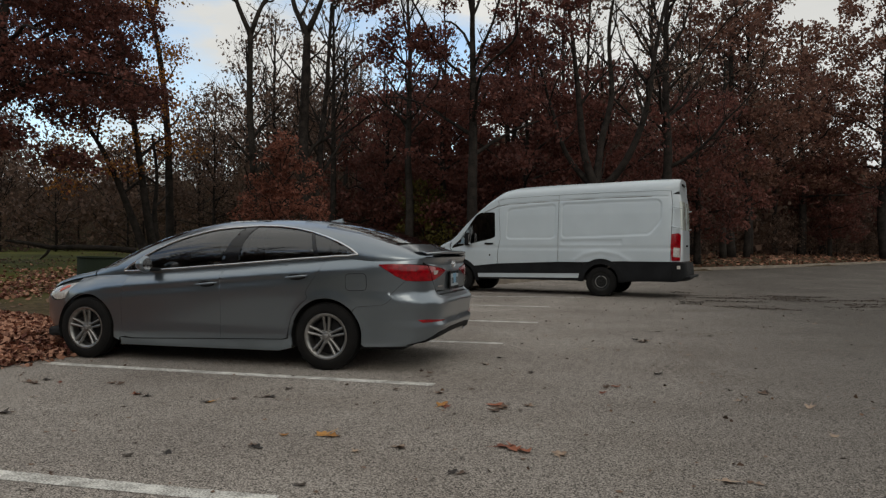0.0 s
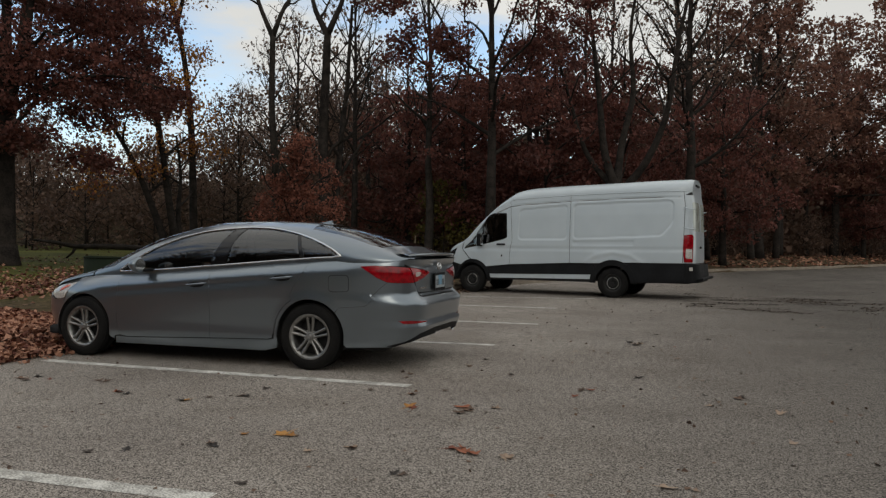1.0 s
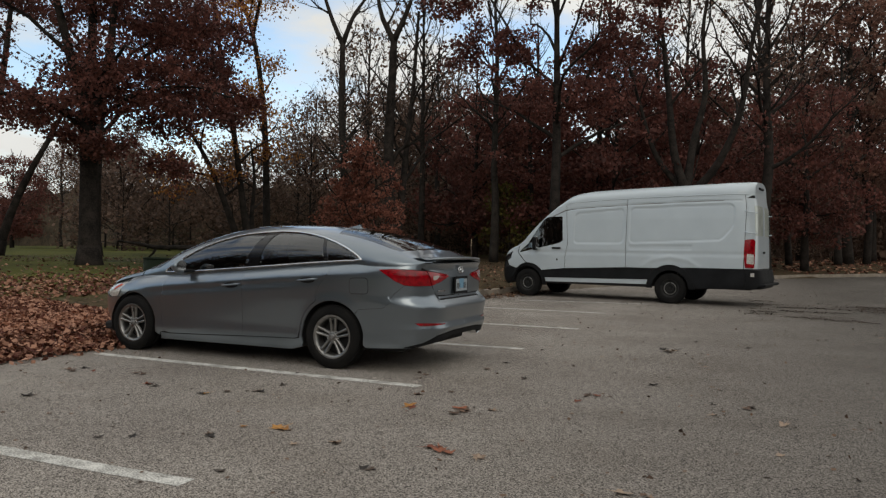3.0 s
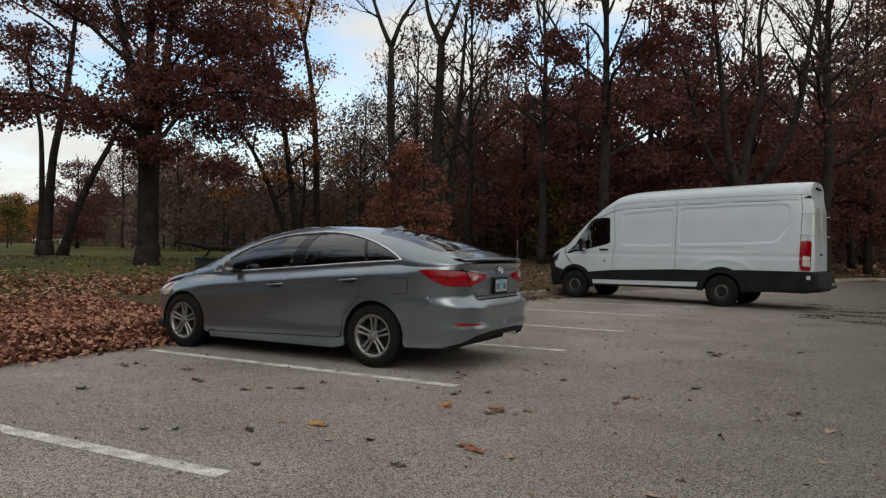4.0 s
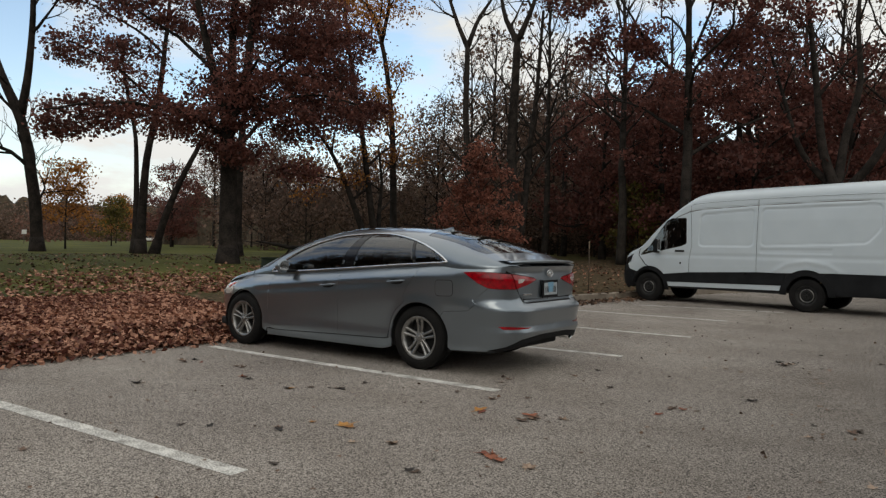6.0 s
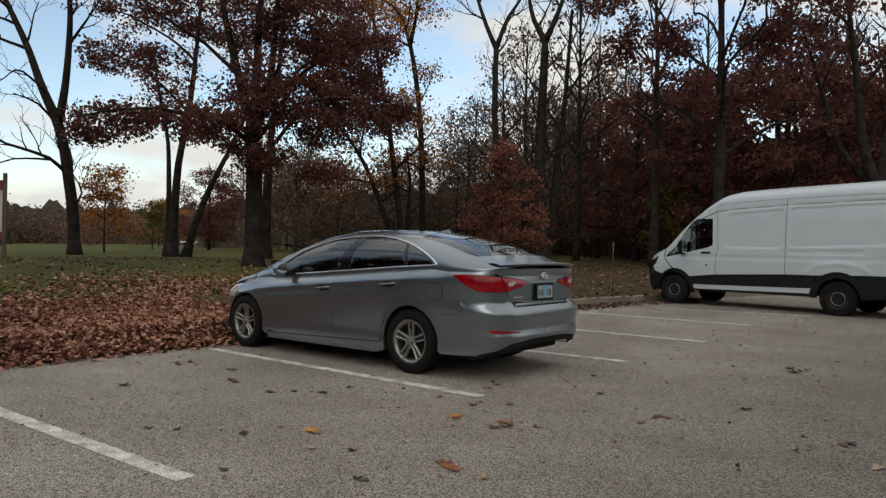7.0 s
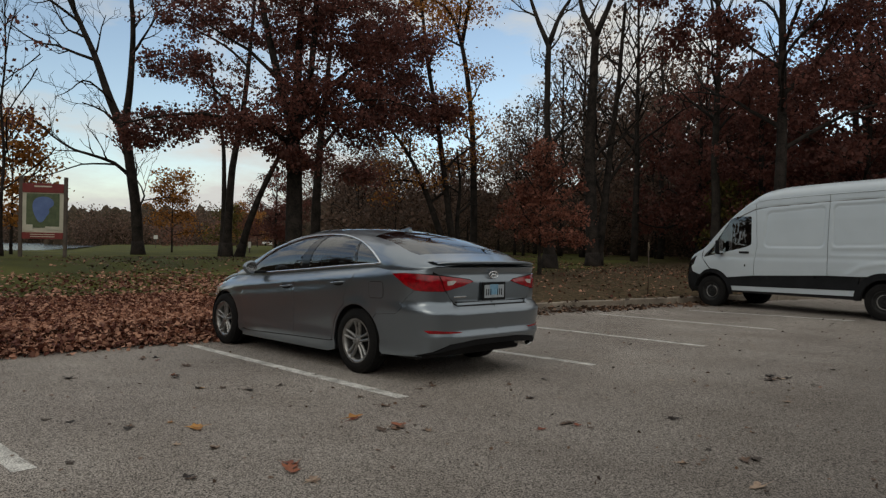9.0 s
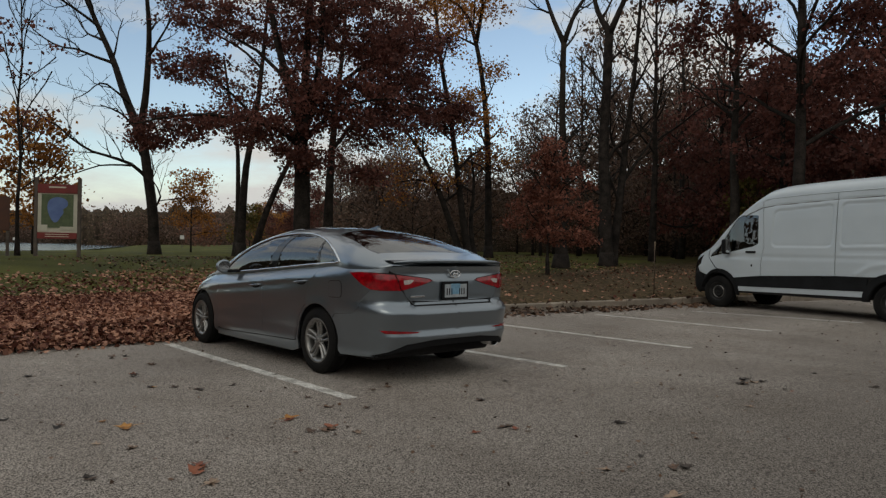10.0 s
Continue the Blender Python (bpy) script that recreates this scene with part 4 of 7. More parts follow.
    upper("bonnet", [(6.02, 0.0)] + [(x, 0.0) for x in np.linspace(6.1, 6.5, 10)] + [(6.60, 0.1), (6.62, 1.0), (6.06, 1.0), (6.0, 0.3)], P, step=0.05)
    for sg in (1, -1):
        cap = part("door_mirror", bevel_box((0.12, 0.15, 0.32), (5.40, sg * 1.15, 1.40), 0.04, 3), C, van)
        part("mirror_arm", bevel_box((0.09, 0.2, 0.05), (5.44, sg * 1.03, 1.25), 0.015), C, cap)
        part("mirror_glass", bevel_box((0.01, 0.13, 0.30), (5.335, sg * 1.15, 1.41), 0.004), CHROME, cap)
    y0 = float(s.tub(np.array([S(4.78, 1.27)]))[0][1])
    for sg in (1, -1):
        part("door_handle", bevel_box((0.24, 0.035, 0.045), (4.84, sg * (y0 + 0.012), 1.28), 0.014), C, van)
        part("lock", bevel_box((0.035, 0.012, 0.05), (4.82, sg * (y0 + 0.005), 0.985), 0.005), C, van)
    part("cab_seat", bevel_box((0.2, 0.5, 0.9), (4.95, 0.5, 1.15), 0.06, 3), SEAT_CLOTH, van)
    part("steering_wheel", bevel_box((0.05, 0.36, 0.36), (5.5, 0.5, 1.3), 0.02, 2, pose(0, 0, 0, 0, 60, 0)), DARK_GAP, van)
    part("bulkhead", bevel_box((0.04, 1.8, 1.8), (4.5, 0, 1.4), 0), DARK_GAP, van)
    part("underbody", bevel_box((6.0, 1.5, 0.16), (3.2, 0, 0.46), 0.03), DARK_GAP, van)
    mats = {"tyre": TYRE, "rim": STEEL_DARK, "dark": DARK_GAP, "cap": STEEL_DARK}
    for x in (1.93, 5.68):
        for sg in (1, -1):
            hub = wheel(van, x, sg * 1.01, 0.36, sg, 0.362, 0.235, 0.215, steel_disc, mats)
            V, F = lathe([(0.128, -0.06), (0.130, -0.034), (0.143, -0.032), (0.147, -0.06)], 36)
            link_mesh("centre_ring", V, F, ALLOY, hub)
            V, F = lathe([(0.455, -0.34), (0.455, 0.0)], 40)
            V = [(x + a, sg * (1.0 + b), 0.36 + c) for a, b, c in V]
            link_mesh("arch_liner", V, [f for f in F if min(V[i][2] for i in f) > 0.36], DARK_GAP, van)
    return van


STEEL_DARK = surface("dark_painted_steel", (0.010, 0.010, 0.010), (0.03, 0.03, 0.029), rough=0.6, metallic=0.0, specular=0.2, scale=14, fine=120)
# ---- ground, car park, kerb ----
EDGE_Y = [-200, 0, 8, 12, 15, 17.6, 22, 30, 38, 46, 56, 76, 120, 300]
EDGE_X = [-6.5, -6.5, -6.45, -6.2, -5.7, -5.2, -3.9, -1.0, 3.5, 9.0, 15.0, 27.0, 50.0, 140.0]
edge_x = spline(EDGE_Y, EDGE_X)
LAKE = [(-46, 3), (-47.2, 10.1), (-55.1, 15.8), (-75.6, 23.8), (-139, 46), (-300, 104), (-360, 60), (-330, -120), (-70, -60), (-48, -10)]
LAKE_Z = 0.60


def lot_z(x, y):
    """The lot rises gently away and drains towards the kerb beside the bays."""
    return 0.0045 * np.clip(y - 12, 0, 60) - 0.006 * np.clip(-(x + 0.3), 0, 6.2) * np.clip((12 - y) / 4, 0, 1)


def pave_z(x, y):
    """The asphalt's surface, with its shallow waves."""
    return lot_z(x, y) + 0.004 * np.sin(x * 1.1) * np.sin(y * 0.7)


def ground_z(x, y):
    """Height of grass and forest floor."""
    x, y = np.asarray(x, float), np.asarray(y, float)
    d = (edge_x(y) - x)
    slope = np.gradient(edge_x(np.linspace(-200, 300, 501)), 1.0)
    d = d / np.sqrt(1 + np.interp(y, np.linspace(-200, 300, 501), slope) ** 2)
    z = 0.11 + 0.86 * (1 - np.exp(-np.clip(d, 0, None) / 10.0)) + lot_z(x, y)
    z = z + 0.05 * np.sin(x * 0.31 + 1.3) * np.sin(y * 0.27) * np.clip(d / 8, 0, 1)
    Q = np.stack([x.ravel(), y.ravel()], 1)
    sd = np.where(inside(Q, LAKE), 1, -1) * seg_distance(Q, LAKE)
    dip = np.clip(sd.reshape(x.shape) / 3.0 + 0.5, 0, 1)
    z = z * (1 - dip) + (LAKE_Z - 0.5) * dip
    near = np.clip((sd.reshape(x.shape) + 26) / 26, 0, 1)
    z = np.where(dip < 1, z - 0.37 * near * (1 - dip), z)
    return np.where(d < 0.2, -0.12 + lot_z(x, y), z)


def gz(x, y):
    return float(ground_z(np.array([x]), np.array([y]))[0])


def fast_mesh(name, V, faces, mat, parent=None, smooth=False, label=""):
    """A mesh from arrays; faces all with the same number of corners."""
    V, faces = np.asarray(V, np.float32), np.asarray(faces, np.int32)
    me = bpy.data.meshes.new(name)
    n, k = faces.shape
    me.vertices.add(len(V))
    me.vertices.foreach_set("co", V.ravel())
    me.loops.add(n * k)
    me.loops.foreach_set("vertex_index", faces.ravel())
    me.polygons.add(n)
    me.polygons.foreach_set("loop_start", np.arange(0, n * k, k, dtype=np.int32))
    me.polygons.foreach_set("loop_total", np.full(n, k, np.int32))
    if smooth:
        me.polygons.foreach_set("use_smooth", np.ones(n, bool))
    me.materials.append(mat)
    me.update(calc_edges=True)
    me.validate()
    ob = new(name, me)
    if parent:
        ob.parent = parent
    if label:
        ob["label"] = label
    return ob


def grid_sheet(name, xs, ys, zf, mat, keep=None):
    X, Y = np.meshgrid(xs, ys)
    Zv = zf(X, Y)
    V = np.stack([X.ravel(), Y.ravel(), Zv.ravel()], 1)
    i, j = np.meshgrid(np.arange(len(xs) - 1), np.arange(len(ys) - 1))
    a = (j * len(xs) + i).ravel()
    F = np.stack([a, a + 1, a + 1 + len(xs), a + len(xs)], 1)
    if keep is not None:
        c = V[F].mean(1)
        F = F[keep(c[:, 0], c[:, 1])]
    return fast_mesh(name, V, F, mat, smooth=True)


def grass_material():
    """Dull autumn grass, thinning to brown litter by the wood and the car park."""
    m = surface("autumn_grass", (0.042, 0.046, 0.012), (0.115, 0.115, 0.031), rough=0.95, scale=0.35, fine=45, bump=0.8, spread=0.3, specular=0.1)
    nt = m.node_tree
    p = nt.nodes["Principled BSDF"]
    old = p.inputs["Base Color"].links[0].from_socket
    co = nt.nodes.new("ShaderNodeTexCoord")
    sep = nt.nodes.new("ShaderNodeSeparateXYZ")
    n = nt.nodes.new("ShaderNodeTexNoise")
    n.inputs["Scale"].default_value, n.inputs["Detail"].default_value = 0.25, 6
    L = nt.links.new
    L(co.outputs["Object"], sep.inputs[0])
    L(co.outputs["Object"], n.inputs["Vector"])
    # litter lies towards the wood: further along y and towards the car park
    a = nt.nodes.new("ShaderNodeMath")
    a.operation = "MULTIPLY_ADD"
    L(sep.outputs[1], a.inputs[0])
    a.inputs[1].default_value, a.inputs[2].default_value = 0.045, -0.55
    b = nt.nodes.new("ShaderNodeMath")
    b.operation = "MULTIPLY_ADD"
    L(sep.outputs[0], b.inputs[0])
    b.inputs[1].default_value = 0.05
    L(a.outputs[0], b.inputs[2])
    c = nt.nodes.new("ShaderNodeMath")
    c.operation = "ADD"
    L(b.outputs[0], c.inputs[0])
    L(n.outputs[0], c.inputs[1])
    # a bed of leaves next to the car park
    bed = nt.nodes.new("ShaderNodeMapRange")
    bed.inputs[1].default_value, bed.inputs[2].default_value = -13.5, -9.0
    L(sep.outputs[0], bed.inputs[0])
    d = nt.nodes.new("ShaderNodeMath")
    d.operation = "ADD"
    L(c.outputs[0], d.inputs[0])
    L(bed.outputs[0], d.inputs[1])
    r = nt.nodes.new("ShaderNodeValToRGB")
    r.color_ramp.elements[0].position, r.color_ramp.elements[1].position = 0.55, 1.15
    L(d.outputs[0], r.inputs[0])
    fine = nt.nodes.new("ShaderNodeTexVoronoi")
    fine.inputs["Scale"].default_value = 14
    L(co.outputs["Object"], fine.inputs["Vector"])
    lit = nt.nodes.new("ShaderNodeValToRGB")
    lit.color_ramp.elements[0].color, lit.color_ramp.elements[1].color = (0.038, 0.030, 0.016, 1), (0.125, 0.088, 0.052, 1)
    sp = nt.nodes.new("ShaderNodeSeparateColor")
    L(fine.outputs["Color"], sp.inputs[0])
    L(sp.outputs[0], lit.inputs[0])
    mix = nt.nodes.new("ShaderNodeMix")
    mix.data_type = "RGBA"
    L(r.outputs[0], mix.inputs["Factor"])
    L(old, mix.inputs["A"])
    L(lit.outputs[0], mix.inputs["B"])
    L(mix.outputs["Result"], p.inputs["Base Color"])
    return m


def asphalt_material():
    """Old pale asphalt: stone grains, patches, stains and faint tracks."""
    m = bpy.data.materials.new("old_asphalt")
    m.use_nodes = True
    nt = m.node_tree
    p = nt.nodes["Principled BSDF"]
    L = nt.links.new
    co = nt.nodes.new("ShaderNodeTexCoord")
    grain = nt.nodes.new("ShaderNodeTexVoronoi")
    grain.inputs["Scale"].default_value = 165
    g2 = nt.nodes.new("ShaderNodeTexNoise")
    g2.inputs["Scale"].default_value, g2.inputs["Detail"].default_value = 120, 6
    patch = nt.nodes.new("ShaderNodeTexNoise")
    patch.inputs["Scale"].default_value, patch.inputs["Detail"].default_value = 0.45, 7
    mp = nt.nodes.new("ShaderNodeMapping")
    mp.inputs["Rotation"].default_value = (0, 0, radians(-8))
    mp.inputs["Scale"].default_value = (0.8, 1.1, 1)
    streak = nt.nodes.new("ShaderNodeTexNoise")
    streak.inputs["Scale"].default_value, streak.inputs["Detail"].default_value = 0.9, 6
    for nd in (grain, g2, patch):
        L(co.outputs["Object"], nd.inputs["Vector"])
    L(co.outputs["Object"], mp.inputs[0])
    L(mp.outputs[0], streak.inputs["Vector"])
    stones = nt.nodes.new("ShaderNodeValToRGB")
    stones.color_ramp.elements[0].position, stones.color_ramp.elements[1].position = 0.27, 0.80
    stones.color_ramp.elements[0].color, stones.color_ramp.elements[1].color = (0.040, 0.0345, 0.030, 1), (0.585, 0.529, 0.484, 1)
    sp = nt.nodes.new("ShaderNodeSeparateColor")
    L(grain.outputs["Color"], sp.inputs[0])
    avg = nt.nodes.new("ShaderNodeMath")
    avg.operation = "MULTIPLY_ADD"
    L(sp.outputs[0], avg.inputs[0])
    avg.inputs[1].default_value = 0.58
    half = nt.nodes.new("ShaderNodeMath")
    half.operation = "MULTIPLY"
    L(g2.outputs[0], half.inputs[0])
    half.inputs[1].default_value = 0.44
    L(half.outputs[0], avg.inputs[2])
    L(avg.outputs[0], stones.inputs[0])
    tone = nt.nodes.new("ShaderNodeValToRGB")
    tone.color_ramp.elements[0].position, tone.color_ramp.elements[1].position = 0.33, 0.68
    tone.color_ramp.elements[0].color, tone.color_ramp.elements[1].color = (0.80, 0.776, 0.755, 1), (1.16, 1.15, 1.12, 1)
    L(patch.outputs[0], tone.inputs[0])
    tone2 = nt.nodes.new("ShaderNodeValToRGB")
    tone2.color_ramp.elements[0].position, tone2.color_ramp.elements[1].position = 0.30, 0.55
    tone2.color_ramp.elements[0].color, tone2.color_ramp.elements[1].color = (0.80, 0.776, 0.755, 1), (1.03, 1.03, 1.03, 1)
    L(streak.outputs[0], tone2.inputs[0])
    m1 = nt.nodes.new("ShaderNodeMix")
    m1.data_type, m1.blend_type = "RGBA", "MULTIPLY"
    m1.inputs["Factor"].default_value = 1
    L(stones.outputs[0], m1.inputs["A"])
    L(tone.outputs[0], m1.inputs["B"])
    m2 = nt.nodes.new("ShaderNodeMix")
    m2.data_type, m2.blend_type = "RGBA", "MULTIPLY"
    m2.inputs["Factor"].default_value = 0.8
    L(m1.outputs["Result"], m2.inputs["A"])
    L(tone2.outputs[0], m2.inputs["B"])
    # the asphalt darkens from the bays to the drive lane, with an uneven border
    sep = nt.nodes.new("ShaderNodeSeparateXYZ")
    L(co.outputs["Object"], sep.inputs[0])
    wob = nt.nodes.new("ShaderNodeMath")
    wob.operation = "MULTIPLY_ADD"
    L(patch.outputs[0], wob.inputs[0])
    wob.inputs[1].default_value = 3.0
    L(sep.outputs[0], wob.inputs[2])
    lane = nt.nodes.new("ShaderNodeMapRange")
    lane.interpolation_type = "SMOOTHSTEP"
    lane.inputs[1].default_value, lane.inputs[2].default_value = -0.5, 5.5
    lane.inputs[3].default_value, lane.inputs[4].default_value = 1.0, 0.41
    L(wob.outputs[0], lane.inputs[0])
    patchy = nt.nodes.new("ShaderNodeVectorMath")
    patchy.operation = "SCALE"
    L(m2.outputs["Result"], patchy.inputs[0])
    L(lane.outputs[0], patchy.inputs["Scale"])
    L(patchy.outputs[0], p.inputs["Base Color"])
    p.inputs["Roughness"].default_value = 0.88
    p.inputs["Specular IOR Level"].default_value = 0.25
    bu = nt.nodes.new("ShaderNodeBump")
    bu.inputs["Strength"].default_value, bu.inputs["Distance"].default_value = 0.9, 0.006
    L(avg.outputs[0], bu.inputs["Height"])
    L(bu.outputs[0], p.inputs["Normal"])
    return m


GRASS, ASPHALT = grass_material(), asphalt_material()
CONCRETE = surface("weathered_concrete", (0.20, 0.165, 0.13), (0.37, 0.315, 0.255), rough=0.9, scale=2.5, fine=50, bump=0.5)
LINE_PAINT = surface("worn_line_paint", (0.26, 0.245, 0.22), (0.80, 0.78, 0.73), rough=0.85, scale=6, fine=95, bump=0.5, spread=0.7)


def build_ground():
    warp = lambda a, b, n, c, k: c + np.sinh(np.linspace(math.asinh((a - c) / k), math.asinh((b - c) / k), n)) * k
    xs = warp(-1500, 1500, 185, -14, 12)
    ys = warp(-1500, 1500, 185, 14, 12)
    tagged(grid_sheet("ground", xs, ys, ground_z, GRASS), "dull autumn grass and forest floor", "ground", kind="structure")
    lx = np.concatenate([np.linspace(-8, 12, 90), np.linspace(13, 160, 60)])
    ly = np.concatenate([np.linspace(-120, -6, 30), np.linspace(-5, 30, 130), np.linspace(31, 200, 70)])
    X, Y = np.meshgrid(lx, ly)
    X = np.maximum(X, edge_x(Y) + 0.0) + 0 * Y
    Zv = pave_z(X, Y)
    V = np.stack([X.ravel(), Y.ravel(), Zv.ravel()], 1)
    i, j = np.meshgrid(np.arange(len(lx) - 1), np.arange(len(ly) - 1))
    a = (j * len(lx) + i).ravel()
    F = np.stack([a, a + 1, a + 1 + len(lx), a + len(lx)], 1)
    area = np.ptp(V[F][:, :, 0], axis=1)
    tagged(fast_mesh("pavement", V, F[area > 1e-4], ASPHALT, smooth=True), "old pale grey asphalt car park strewn with leaves", "car park", kind="structure")
    # the lake
    wm = bpy.data.materials.new("lake_water")
    wm.use_nodes = True
    p = wm.node_tree.nodes["Principled BSDF"]
    p.inputs["Base Color"].default_value = (0.05, 0.075, 0.09, 1)
    p.inputs["Roughness"].default_value = 0.12
    n = wm.node_tree.nodes.new("ShaderNodeTexNoise")
    n.inputs["Scale"].default_value = 1.2
    bu = wm.node_tree.nodes.new("ShaderNodeBump")
    bu.inputs["Strength"].default_value, bu.inputs["Distance"].default_value = 0.15, 0.08
    wm.node_tree.links.new(n.outputs[0], bu.inputs["Height"])
    wm.node_tree.links.new(bu.outputs[0], p.inputs["Normal"])
    bm = bmesh.new()
    bm.faces.new([bm.verts.new((x, y, LAKE_Z)) for x, y in LAKE])
    tagged(part("water", bm, wm), "pale lake water reflecting the sky", "lake", kind="structure")


def painted_lines():
    for k, (x0, y0, x1, y1) in enumerate(((-5.6, -0.30, -1.4, -0.18), (-5.8, 2.22, -1.40, 2.428), (-5.6, 5.235, -1.475, 5.22), (-5.6, 7.80, -1.41, 7.935), (-5.3, 10.36, -1.36, 10.505), (-4.85, 13.30, -1.55, 13.42), (-4.2, 15.75, -1.1, 16.25))):
        bm = bmesh.new()
        d = Vector((x1 - x0, y1 - y0, 0))
        nrm = Vector((-d.y, d.x, 0)).normalized() * 0.06
        rows = []
        n = 240
        for i in range(n + 1):
            c = Vector((x0, y0, 0)) + d * i / n
            j = 0.012 * noise.noise(Vector((i * 0.7, k * 7.1, 0)))
            pts = []
            for s in (-1 - j * 14, 1 + 0.18 * noise.noise(Vector((i * 0.6, k * 3.3, 5)))):
                q = c + nrm * s
                q.z = float(pave_z(q.x, q.y)) + 0.0028
                pts.append(bm.verts.new(q))
            rows.append(pts)
        for a, b in zip(rows, rows[1:]):
            bm.faces.new((a[0], b[0], b[1], a[1]))
        tagged(part("parking_line", bm, LINE_PAINT), "worn white painted parking bay line on asphalt", "road marking", "parking bay lines")


def kerb_stones():
    """Concrete kerb along the car park's edge, stone by stone."""
    kerb = thing("kerb", pose(0, 0, 0), "weathered pale concrete kerb along the car park edge", "kerb", kind="structure")
    y = -12.0
    while y < 62:
        step = 1.83 if y < 30 else 3.0
        y1 = y + step
        a, b = Vector((float(edge_x(y)), y, 0)), Vector((float(edge_x(y1)), y1, 0))
        d = (b - a)
        ln = d.length
        ang = math.degrees(math.atan2(d.y, d.x))
        c = (a + b) / 2
        z = float(lot_z(c.x, c.y))
        bm = bevel_box((ln - 0.012, 0.16, 0.30), (0, 0.06, 0), 0.022, 2)
        st = part("kerb_stone", bm, CONCRETE, kerb)
        st.matrix_local = pose(c.x, c.y, z + 0.0 + 0.006 * math.sin(y * 3.7), 0, 0, ang)
        y = y1


build_ground()
painted_lines()
kerb_stones()

# ---- trees ----
BARK = surface("dark_bark", (0.014, 0.012, 0.011), (0.048, 0.040, 0.035), rough=0.95, scale=4, fine=26, bump=1.0, spread=0.3, specular=0.1)
BARK_GREY = surface("grey_bark", (0.019, 0.017, 0.015), (0.058, 0.050, 0.044), rough=0.95, scale=3, fine=24, bump=1.0, spread=0.3, specular=0.1)


def leaf_material(name, a, b, glow=0.35):
    m = surface(name, a, b, rough=0.6, scale=0.5, fine=3.0, bump=0.0, spread=0.2, island=0.5, specular=0.25)
    nt = m.node_tree
    p = nt.nodes["Principled BSDF"]
    tr = nt.nodes.new("ShaderNodeBsdfTranslucent")
    mix = nt.nodes.new("ShaderNodeMixShader")
    out = nt.nodes["Material Output"]
    nt.links.new(p.inputs["Base Color"].links[0].from_socket, tr.inputs[0])
    mix.inputs[0].default_value = glow
    nt.links.new(p.outputs[0], mix.inputs[1])
    nt.links.new(tr.outputs[0], mix.inputs[2])
    nt.links.new(mix.outputs[0], out.inputs[0])
    return m


LEAF_MAROON = leaf_material("maroon_leaves", (0.098, 0.040, 0.034), (0.225, 0.086, 0.068), 0.42)
LEAF_RUST = leaf_material("rust_leaves", (0.12, 0.060, 0.045), (0.265, 0.132, 0.094), 0.4)
LEAF_ROSE = leaf_material("rose_brown_leaves", (0.145, 0.050, 0.035), (0.38, 0.155, 0.108), 0.45)
LEAF_ORANGE = leaf_material("orange_leaves", (0.22, 0.088, 0.024), (0.50, 0.22, 0.055), 0.45)
LEAF_BROWN = leaf_material("brown_leaves", (0.085, 0.053, 0.040), (0.205, 0.13, 0.097))
LEAF_GREEN = leaf_material("yellow_green_leaves", (0.07, 0.06, 0.016), (0.17, 0.14, 0.035))


